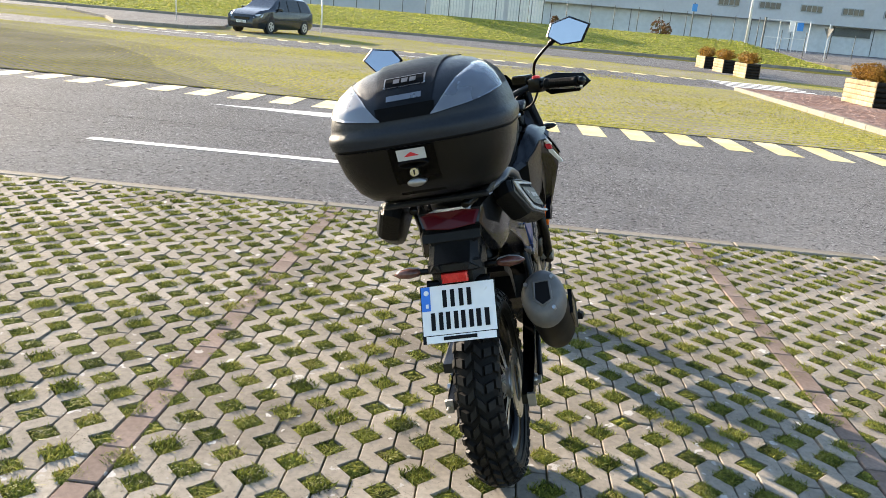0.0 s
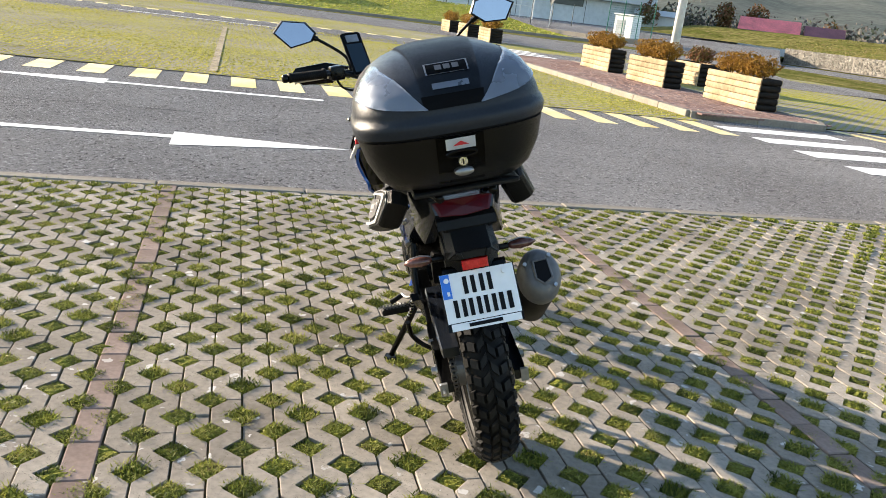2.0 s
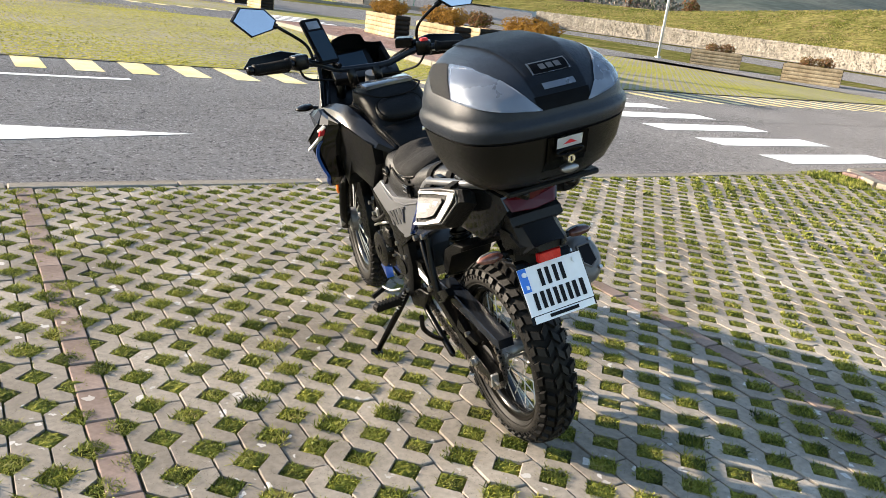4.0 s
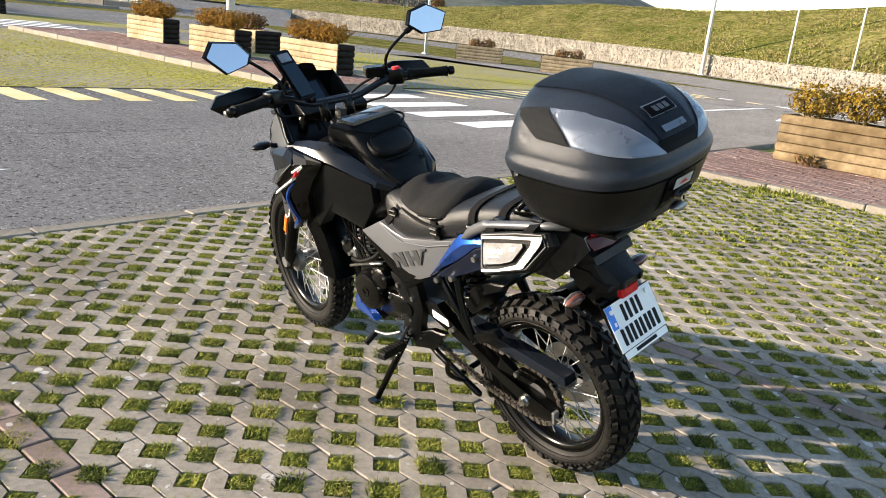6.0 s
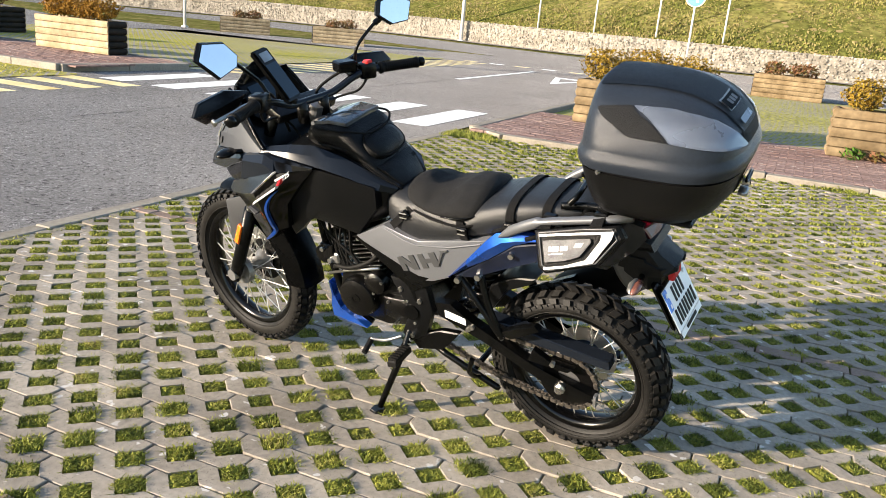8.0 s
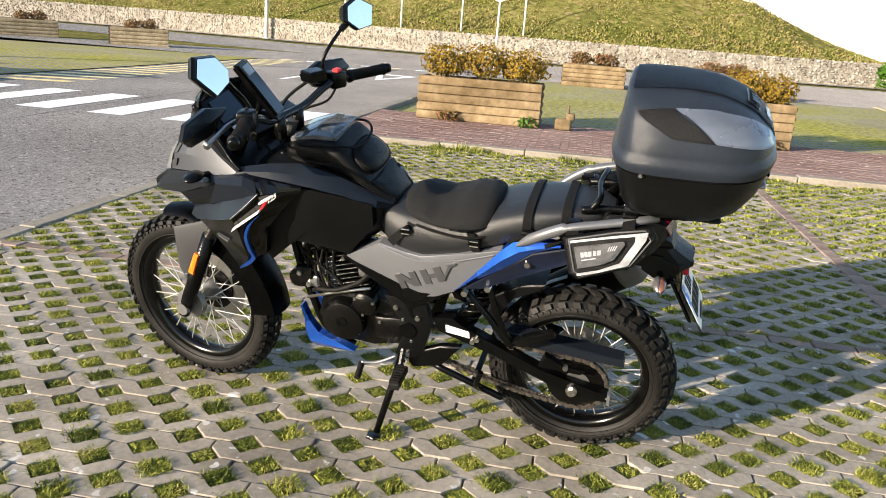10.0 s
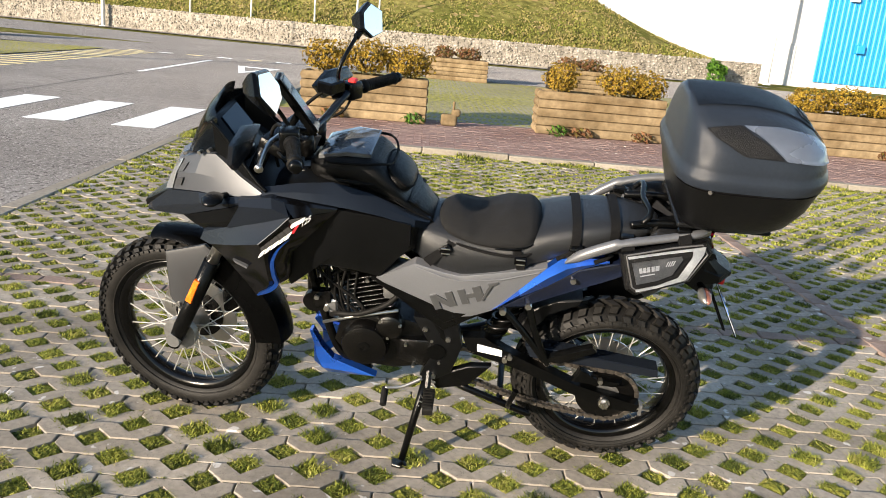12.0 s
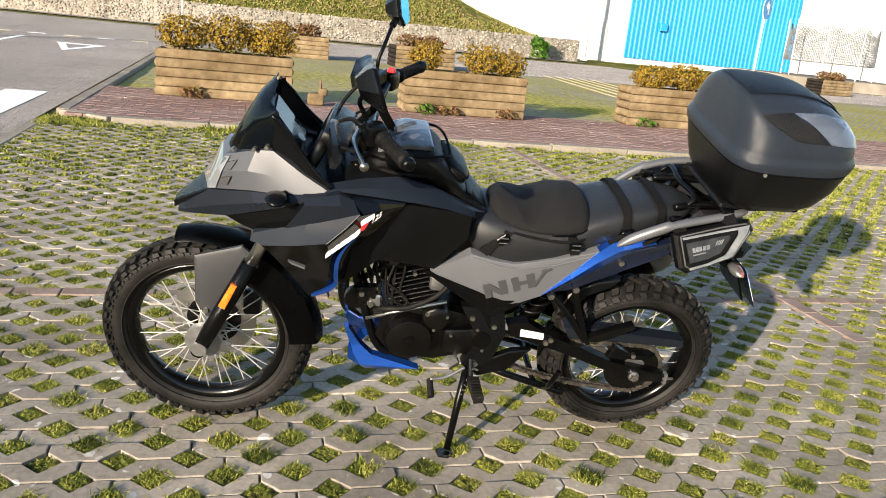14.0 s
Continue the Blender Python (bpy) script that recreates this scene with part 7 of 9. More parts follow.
# --- front end: fork, mudguard, lamps, fairing ---
FK = Vector((1.455, 0, 0.339))
for s in (1, -1):
    y = s * 0.098
    leg = part("fork_leg", tube(bmesh.new(), [FK + Vector((0.012, y, -0.03)), FK + AXIS_DIR * 0.06 + Vector((0, y, 0)), FK + AXIS_DIR * 0.36 + Vector((0, y, 0))], [0.022, 0.026, 0.026], 16), M_SATIN, bike, "black fork lower leg", smooth=True)
    leg.matrix_basis = STEER
    ob = part("fork_tube", tube(bmesh.new(), [FK + AXIS_DIR * 0.35 + Vector((0, y, 0)), FK + AXIS_DIR * 0.6 + Vector((0, y, 0))], 0.0195, 16), M_STEEL, bike, "bright fork stanchion", smooth=True)
    ob.matrix_basis = STEER
    ob = part("upper_fork_tube", tube(bmesh.new(), [FK + AXIS_DIR * 0.6 + Vector((0, y, 0)), FK + AXIS_DIR * 0.84 + Vector((0, y, 0))], 0.02, 16), M_ENGINE, bike, smooth=True)
    ob.matrix_basis = STEER
    ob = part("fork_reflector", plate([(1.352 - 0.0, y * s + 0.03, 0.6), (1.335, y * s + 0.03, 0.592), (1.372, y * s + 0.03, 0.505), (1.392, y * s + 0.03, 0.515)], 0.012, s, 0.003), M_ORANGE, bike, "orange side reflector")
    ob.matrix_basis = STEER
    ob = part("axle_clamp", tube(bmesh.new(), [(FK.x, y * 0.6, FK.z), (FK.x, y * 1.25, FK.z)], 0.024, 16), M_ALLOY, bike)
    ob.matrix_basis = STEER
for f in (0.62, 0.83):
    p = FK + AXIS_DIR * f
    bm = box(bmesh.new(), -0.045, 0.035, -0.135, 0.135, -0.018, 0.018, 0.008, 2)
    bmesh.ops.transform(bm, matrix=pose(p.x - 0.02, 0, p.z, 0, -25.4, 0), verts=bm.verts[:])
    ob = part("fork_clamp", bm, M_ENGINE, bike, "black fork clamp", angle=40)
    ob.matrix_basis = STEER


def arc_shell(r0, a0, a1, half0, half1, mat, label, drop=0.02, rise=0.0, name="mudguard"):
    """A mudguard shell that follows the front wheel between two angles."""
    bm = bmesh.new()
    rows = []
    n = 14
    for k in range(n + 1):
        f = k / n
        a, half, r = radians(a0 + (a1 - a0) * f), half0 + (half1 - half0) * f, r0 + rise * f
        row = []
        for t, dr in ((-1, -drop), (-0.8, -0.004), (-0.4, 0.004), (0, 0.007), (0.4, 0.004), (0.8, -0.004), (1, -drop)):
            row.append(bm.verts.new((FC[0] + (r + dr) * math.cos(a), half * t, FC[1] + (r + dr) * math.sin(a))))
        rows.append(row)
    for a, b in zip(rows, rows[1:]):
        for k in range(6):
            bm.faces.new((a[k], a[k + 1], b[k + 1], b[k]))
    bmesh.ops.solidify(bm, geom=bm.faces[:], thickness=0.004)
    ob = part(name, bm, mat, bike, label, angle=40)
    ob.matrix_basis = STEER
    return ob


arc_shell(0.37, 76, 118, 0.055, 0.075, M_SATIN, "black front mudguard tip", 0.02)
arc_shell(0.366, 116, 176, 0.07, 0.066, M_SATIN, "black rear part of the front mudguard", 0.09)
for s in (1, -1):
    ob = part("mudguard_side", plate([(1.475, 0.08, 0.655), (1.33, 0.088, 0.71), (1.295, 0.088, 0.68), (1.37, 0.085, 0.55), (1.4, 0.082, 0.455), (1.44, 0.08, 0.44), (1.475, 0.078, 0.49)], 0.012, s, 0.006), M_GUARD, bike, "grey mudguard side plate", angle=20)
    ob.matrix_basis = STEER
    ob = part("side_screw", tube(bmesh.new(), [(1.44, s * 0.08, 0.47), (1.44, s * 0.094, 0.47)], 0.008, 10), M_STEEL, bike)
    ob.matrix_basis = STEER
ob = part("brake_caliper", box(bmesh.new(), 1.3, 1.36, -0.1, -0.055, 0.37, 0.46, 0.012, 2), M_ENGINE, bike, "black brake caliper", angle=40)
ob.matrix_basis = STEER

# headlamp cowl, beak and side fairings
for s in (1, -1):
    standing = set(bike.children)
    cowl_rows = [[(1.385, 0.07, 1.012), (1.3, 0.115, 1.05), (1.253, 0.135, 1.062), (1.17, 0.172, 1.015), (1.103, 0.2, 0.986)], [(1.41, 0.085, 0.965), (1.32, 0.135, 0.995), (1.25, 0.158, 0.998), (1.18, 0.184, 0.985), (1.105, 0.204, 0.98)], [(1.435, 0.085, 0.91), (1.31, 0.146, 0.942), (1.25, 0.17, 0.95), (1.18, 0.192, 0.963), (1.108, 0.206, 0.977)]]
    part("cowl", patch(cowl_rows, 0.03, s, (-0.3, -0.9, 0)), M_GREYPAINT, bike, "grey metallic headlamp cowl", angle=10)

    def on_cowl(u, v):
        """A place just off the front part of the cowl: u from its front edge back, v from top to bottom, 0 to 1."""
        k = 0 if v < 0.5 else 1
        f = v * 2 - k
        a, b = (Vector(cowl_rows[k][n]).lerp(Vector(cowl_rows[k + 1][n]), f) for n in (0, 1))
        return tuple(a.lerp(b, u) + Vector((0.0015, 0.004, 0)))

    part("lamp_wrap", patch([[on_cowl(u, v) for u in (0.0, 0.1, 0.2)] for v in (0.06, 0.5, 0.98)], 0.006, s, (-0.3, -0.9, 0)), M_LAMPGLASS, bike, "clear lamp edge", angle=20)
    for v0, v1 in ((0.24, 0.46), (0.68, 0.88)):
        part("cowl_vent", patch([[on_cowl(0.24, v0), on_cowl(0.52, v0 - 0.04)], [on_cowl(0.24, v1), on_cowl(0.46, v1 - 0.02)]], 0.006, s, (-0.3, -0.9, 0)), M_GUARD, bike, "dark grey cowl vent")
    part("beak_side", patch([[(1.524, 0.03, 0.822), (1.505, 0.05, 0.838), (1.43, 0.087, 0.906), (1.31, 0.149, 0.94), (1.2, 0.188, 0.957), (1.103, 0.209, 0.982)], [(1.526, 0.04, 0.812), (1.5, 0.065, 0.826), (1.41, 0.112, 0.87), (1.3, 0.168, 0.915), (1.2, 0.212, 0.945), (1.1, 0.222, 0.974)], [(1.523, 0.044, 0.806), (1.49, 0.062, 0.812), (1.38, 0.115, 0.84), (1.28, 0.168, 0.892), (1.2, 0.21, 0.934), (1.1, 0.22, 0.966)]], 0.03, s), M_DARKGREY, bike, "dark grey beak side", angle=10)
    part("fairing_upper", patch([[(1.38, 0.113, 0.838), (1.28, 0.166, 0.888), (1.165, 0.226, 0.95)], [(1.335, 0.14, 0.828), (1.265, 0.182, 0.862), (1.185, 0.222, 0.905)], [(1.292, 0.154, 0.818), (1.25, 0.178, 0.838), (1.208, 0.202, 0.86)]], 0.03, s), M_SATIN, bike, "black upper fairing", angle=10)
    part("fairing_middle", patch([[(1.165, 0.222, 0.968), (1.07, 0.222, 0.986), (1.03, 0.226, 0.975)], [(1.158, 0.24, 0.957), (1.06, 0.25, 0.966), (1.013, 0.25, 0.947)], [(1.21, 0.21, 0.866), (1.12, 0.236, 0.904), (1.02, 0.249, 0.94)]], 0.03, s), M_DARKGREY, bike, "dark grey middle fairing facet", angle=8)
    part("fairing_wing", patch([[(1.3, 0.168, 0.82), (1.25, 0.186, 0.845), (1.15, 0.226, 0.893), (1.011, 0.252, 0.945)], [(1.304, 0.173, 0.808), (1.255, 0.196, 0.823), (1.163, 0.238, 0.863), (1.045, 0.267, 0.912)], [(1.308, 0.175, 0.798), (1.27, 0.202, 0.8), (1.18, 0.247, 0.832), (1.094, 0.283, 0.866)]], 0.04, s, (0, -0.9, 0.3)), M_DARKGREY, bike, "dark grey fairing wing", angle=10)
    # edge highlight of the dark wing, drawn as a thin pale trim
    part("wing_edge_highlight", trim([(x, s * y, z) for x, y, z in ((1.096, 0.284, 0.865), (1.045, 0.27, 0.912), (1.01, 0.253, 0.946))], 0.0014), M_RAIL, bike, "pale trim drawn as the highlight on the wing edge")
    part("fairing_top", patch([[(1.075, 0.212, 0.984), (0.98, 0.212, 0.976), (0.884, 0.203, 0.963)], [(1.035, 0.225, 0.975), (0.96, 0.218, 0.965), (0.885, 0.204, 0.96)], [(1.0, 0.247, 0.943), (0.95, 0.226, 0.948), (0.89, 0.204, 0.955)]], 0.03, s), M_GLOSS, bike, "gloss black fairing top", angle=10)
    part("fairing_lower", patch([[(1.285, 0.183, 0.797), (1.18, 0.24, 0.828), (1.094, 0.278, 0.862), (1.011, 0.25, 0.938), (0.884, 0.2, 0.955)], [(1.25, 0.185, 0.765), (1.16, 0.228, 0.79), (1.085, 0.27, 0.822), (1.03, 0.25, 0.862), (0.95, 0.208, 0.885)], [(1.21, 0.188, 0.72), (1.14, 0.215, 0.735), (1.085, 0.25, 0.755), (1.05, 0.238, 0.78), (1.02, 0.2, 0.8)], [(1.165, 0.2, 0.675), (1.13, 0.212, 0.68), (1.085, 0.232, 0.7), (1.055, 0.226, 0.705), (1.035, 0.198, 0.705)], [(1.138, 0.205, 0.64), (1.13, 0.21, 0.642), (1.115, 0.215, 0.648), (1.1, 0.21, 0.655), (1.09, 0.198, 0.66)]], 0.03, s), M_GLOSS, bike, "gloss black lower fairing", angle=24)
    if s > 0:
        line = smooth_path([(1.015, 0.25, 0.872), (1.044, 0.26, 0.843), (1.062, 0.263, 0.8), (1.064, 0.249, 0.745), (1.062, 0.235, 0.708), (1.082, 0.235, 0.684), (1.128, 0.217, 0.648)], 5)
        left, right = [], []
        for n, q in enumerate(line):
            d = (line[min(n + 1, len(line) - 1)] - line[max(n - 1, 0)]).normalized()
            w = Vector((-d.z, 0, d.x)).normalized() * (0.0012 + 0.0048 * min(1, n / 12) * min(1.0, (len(line) - n) / 5))
            left.append(tuple(q + w + Vector((0, 0.004, 0))))
            right.append(tuple(q - w + Vector((0, 0.004, 0))))
        part("fairing_stripe", patch([left, right], 0.012, s), M_BLUEPAINT, bike, "blue fairing stripe")
    def skin(x):
        return 0.288 - 0.33 * (1.092 - x)

    def mark(along, w, h, mat, label=""):
        base = [(1.096 - 0.086 * (along + a), 0.823 + 0.062 * (along + a)) for a in (0, w)]
        q = [base[0], base[1], (base[1][0] - 0.006, base[1][1] + h), (base[0][0] - 0.006, base[0][1] + h)]
        part("fairing_mark", facet([(u, skin(u), v) for u, v in q], 0.02, s), mat, bike, label)

    for a, w in ((0.0, 0.16), (0.2, 0.15), (0.39, 0.2), (0.63, 0.15), (0.82, 0.16)):
        mark(a, w, 0.0125, M_WHITEPRINT)
    part("fairing_mark", facet([(x, skin(x), z) for x, z in ((1.004, 0.899), (0.997, 0.899), (0.984, 0.922), (0.991, 0.922))], 0.02, s), M_REDPRINT, bike, "red stem of the mark")
    part("fairing_mark", facet([(x, skin(x), z) for x, z in ((1.004, 0.914), (1.006, 0.921), (0.97, 0.942), (0.969, 0.936))], 0.02, s), M_WHITEPRINT, bike, "white bar of the mark")
    curve = bpy.data.curves.new("figures", "FONT")
    curve.body, curve.size, curve.extrude, curve.shear = "125", 0.023, 0.0015, 0.25
    holder = bpy.data.objects.new("figures", curve)
    me = bpy.data.meshes.new_from_object(holder)
    bpy.data.objects.remove(holder)
    bm = bmesh.new()
    bm.from_mesh(me)
    for v in bm.verts:
        along = v.co.x if s > 0 else 0.045 - v.co.x
        x = 0.979 - 0.8 * along
        v.co = Vector((x, s * (skin(x) + 0.002 + v.co.z * 0.5), 0.918 + 0.62 * along + v.co.y))
    part("figures", bm, M_WHITEPRINT, bike, "white figures")
    part("vent_fin", facet([(1.2, 0.212, 0.76), (1.15, 0.232, 0.752), (1.152, 0.231, 0.746), (1.19, 0.214, 0.75)], 0.02, s), M_RAIL, bike)
    ind = part("front_indicator", loft([[(1.235 + dx * r, s * (0.2 + 0.075 * f), 0.968 + dz * r * 0.8) for dx, dz in ((math.cos(a) * 1.7, math.sin(a)) for a in (2 * math.pi * k / 14 for k in range(14)))] for f, r in ((0, 0.008), (0.1, 0.015), (0.5, 0.018), (0.85, 0.012), (1, 0.003))]), M_SATIN, bike, "black front indicator", smooth=True)
    part("indicator_stalk", tube(bmesh.new(), [(1.2, s * 0.16, 0.955), (1.225, s * 0.2, 0.962)], 0.009, 8), M_SATIN, ind)
    if s < 0:
        part("fairing_tip", patch([[(1.165, 0.2, 0.68), (1.13, 0.212, 0.682), (1.06, 0.226, 0.705)], [(1.138, 0.205, 0.63), (1.12, 0.214, 0.625), (1.085, 0.208, 0.64)], [(1.12, 0.2, 0.582), (1.112, 0.204, 0.578), (1.1, 0.2, 0.586)]], 0.02, s), M_GLOSS, bike, "gloss black fairing tip", angle=24)
        # the front bodywork stands a little to the left of the wheels
        for ob in set(bike.children) - standing:
            ob.matrix_basis = Matrix.Translation((0, 0.032, 0)) @ ob.matrix_basis
part("beak_top", plate([(1.54, 0.02, 0.826), (1.54, -0.02, 0.826), (1.43, -0.085, 0.906), (1.43, 0.085, 0.906)], 0.02, 1, 0.006, (0, 0, -1)), M_SATIN, bike, "black beak top", angle=20)
part("headlamp", plate([(1.435, 0.085, 0.915), (1.39, 0.085, 1.005), (1.4, 0.0, 1.015), (1.39, -0.085, 1.005), (1.435, -0.085, 0.915), (1.455, 0.0, 0.915)], 0.03, 1, 0.006, (-1, 0, 0)), M_LAMPGLASS, bike, "clear headlamp", angle=25)
# windscreen: smoked, curved round the front
bm = bmesh.new()
rows = []
for x, z, half, sweep, rise in ((1.385, 1.012, 0.13, 0.14, 0.06), (1.362, 1.06, 0.145, 0.125, 0.045), (1.335, 1.115, 0.148, 0.1, 0.03), (1.308, 1.162, 0.138, 0.07, 0.012), (1.302, 1.172, 0.11, 0.05, 0.004), (1.294, 1.182, 0.082, 0.03, 0.0), (1.278, 1.2, 0.072, 0.022, 0.0), (1.262, 1.218, 0.06, 0.012, -0.002), (1.255, 1.226, 0.04, 0.008, -0.004)):
    rows.append([bm.verts.new((x - sweep * t * t, half * t, z + rise * t * t)) for t in (-1, -0.75, -0.5, -0.25, 0, 0.25, 0.5, 0.75, 1)])
for a, b in zip(rows, rows[1:]):
    for k in range(8):
        bm.faces.new((a[k], a[k + 1], b[k + 1], b[k]))
bmesh.ops.solidify(bm, geom=bm.faces[:], thickness=0.004)
part("windscreen", bm, M_SMOKE, bike, "smoked black windscreen", angle=40)
for s in (1, -1):
    for x, y, z in ((1.36, 0.088, 1.035), (1.3, 0.125, 1.058), (1.265, 0.143, 1.075)):
        part("screen_screw", tube(bmesh.new(), [(x, s * (y - 0.01), z), (x + 0.004, s * (y + 0.006), z)], 0.006, 8), M_STEEL, bike)
# cockpit: dark inner tray and display
part("inner_tray", plate([(1.28, 0.1, 1.06), (1.24, 0.12, 1.055), (1.16, 0.145, 1.0), (1.09, 0.155, 0.965), (1.1, 0.0, 0.95), (1.09, -0.155, 0.965), (1.16, -0.145, 1.0), (1.24, -0.12, 1.055), (1.28, -0.1, 1.06)], 0.03, 1, 0.0, (0, 0, -1)), M_MATTE, bike, "black cockpit tray", angle=25)
dash = part("instrument_panel", plate([(1.27, 0.085, 1.155), (1.27, -0.085, 1.155), (1.2, -0.1, 1.06), (1.17, -0.07, 1.035), (1.17, 0.07, 1.035), (1.2, 0.1, 1.06)], 0.04, 1, 0.004, (0.75, 0, -0.65)), M_SATIN, bike, "black instrument panel", angle=25)
part("display", facet([(1.252, 0.062, 1.148), (1.252, -0.062, 1.148), (1.205, -0.066, 1.085), (1.205, 0.066, 1.085)], 0.004, 1, (0.75, 0, -0.65)), M_DIAL, dash, "blue-grey display glass")
part("panel_badge", tube(bmesh.new(), [(1.181, 0.045, 1.068), (1.178, 0.045, 1.071)], 0.014, 20), M_WHITEPRINT, dash, "round white button mark")

for s in (1, -1):
    part("cockpit_side", patch([[(1.25, 0.148, 1.16), (1.215, 0.152, 1.125), (1.17, 0.165, 1.065), (1.12, 0.186, 1.012), (1.095, 0.195, 0.992)], [(1.252, 0.135, 1.07), (1.2, 0.15, 1.045), (1.165, 0.163, 1.015), (1.12, 0.178, 0.985), (1.09, 0.185, 0.97)], [(1.25, 0.11, 1.06), (1.19, 0.125, 1.02), (1.15, 0.14, 0.985), (1.11, 0.15, 0.962), (1.08, 0.155, 0.95)]], 0.012, s), M_MATTE, bike, "black cockpit side wall", angle=20)
    part("cockpit_rim", tube(bmesh.new(), smooth_path([(1.255, s * 0.145, 1.168), (1.215, s * 0.152, 1.127), (1.17, s * 0.165, 1.067), (1.12, s * 0.186, 1.014), (1.09, s * 0.195, 0.99)], 4), 0.006, 8), M_SATIN, bike, smooth=True)

# handlebar
OFF = 0.028


def steered(name, bm, mat, label="", parent=None, **k):
    ob = part(name, bm, mat, parent or bike, label, **k)
    if not parent:
        ob.matrix_basis = STEER
    return ob


bar_pts = [(0.985, 0, 1.128), (0.985, 0.06, 1.128), (0.982, 0.11, 1.135), (0.965, 0.19, 1.168), (0.945, 0.26, 1.182), (0.868, 0.43, 1.185)]
line = [(x, -y + OFF, z) for x, y, z in bar_pts[::-1]] + [(x, y + OFF, z) for x, y, z in bar_pts[1:]]
steered("handlebar", tube(bmesh.new(), smooth_path(line, 6), 0.0125, 12), M_DARKGREY, "dark grey handlebar", smooth=True)
for s in (1, -1):
    a, b = Vector((0.935, s * 0.285 + OFF, 1.183)), Vector((0.868, s * 0.425 + OFF, 1.185))
    d = b - a
    grip = steered("grip", tube(bmesh.new(), [a + d * f for f in (0, 0.02, 0.08, 0.1, 0.3, 0.5, 0.7, 0.9, 0.98, 1.0)], [0.014, 0.022, 0.022, 0.0175, 0.017, 0.0165, 0.017, 0.018, 0.021, 0.012], 16), M_RUBBER, "ribbed black rubber grip", smooth=True)
    for k in range(16):
        f = 0.14 + 0.78 * k / 15
        part("grip_rib", tube(bmesh.new(), [a + d * (f - 0.008), a + d * (f + 0.008)], 0.0185, 12), M_RUBBER, grip)
    steered("bar_end", tube(bmesh.new(), [b, b + d.normalized() * 0.006, b + d.normalized() * 0.02, b + d.normalized() * 0.024], [0.012, 0.017, 0.016, 0.01], 16), M_SATIN, "black bar end weight", smooth=True)
    bm = box(bmesh.new(), -0.024, 0.03, -0.03, 0.03, -0.028, 0.028, 0.01, 2)
    bmesh.ops.transform(bm, matrix=pose(0.955, s * 0.245 + OFF, 1.18, 0, 0, s * 22), verts=bm.verts[:])
    steered("switch_block", bm, M_SATIN, "black switch block", angle=40)
    steered("lever_perch", tube(bmesh.new(), [(0.965, s * 0.2 + OFF, 1.172), (1.0, s * 0.21 + OFF, 1.17)], 0.017, 10), M_SATIN)
    steered("lever", tube(bmesh.new(), smooth_path([(1.0, s * 0.21 + OFF, 1.17), (1.005, s * 0.27 + OFF, 1.165), (0.99, s * 0.34 + OFF, 1.16), (0.965, s * 0.42 + OFF, 1.158)]), [0.008] * 9 + [0.0065] * 9 + [0.012], 8), M_STEEL, "bright alloy lever", smooth=True)
    steered("hand_guard", plate([(1.06, 0.2 + s * OFF, 1.19), (1.055, 0.3 + s * OFF, 1.215), (1.03, 0.42 + s * OFF, 1.205), (1.02, 0.45 + s * OFF, 1.17), (1.035, 0.4 + s * OFF, 1.135), (1.06, 0.28 + s * OFF, 1.13)], 0.012, s, 0.01, (1, 0, 0)), M_SATIN, "black hand guard", angle=25)
    steered("bar_riser", tube(bmesh.new(), [(0.995, s * 0.05 + OFF * 0.5, 1.06), (0.986, s * 0.05 + OFF, 1.132)], [0.02, 0.019], 14), M_ENGINE, "black bar clamp", smooth=True)
    steered("throttle_cable", tube(bmesh.new(), smooth_path([(0.955, s * 0.25 + OFF, 1.16), (0.98, s * 0.22 + OFF, 1.11), (1.05, s * 0.14, 1.08), (1.08, s * 0.05, 1.03), (1.04, s * 0.03, 0.96)]), 0.0045, 6), M_RUBBER, smooth=True)
    steered("brake_hose", tube(bmesh.new(), smooth_path([(0.99, s * 0.2 + OFF, 1.18), (1.035, s * 0.17, 1.175), (1.09, s * 0.09, 1.11), (1.09, s * 0.05, 1.0)]), 0.0055, 6), M_RUBBER, smooth=True)
bm = box(bmesh.new(), -0.03, 0.03, -0.035, 0.035, -0.016, 0.022, 0.005)
bmesh.ops.transform(bm, matrix=pose(1.0, -0.18 + OFF, 1.2, 0, 0, -20), verts=bm.verts[:])
steered("brake_reservoir", bm, M_SATIN, "black brake fluid reservoir")
steered("kill_switch", box(bmesh.new(), 0.94, 0.965, -0.262 + OFF, -0.232 + OFF, 1.203, 1.217, 0.004), M_REDSWITCH, "red engine stop switch")


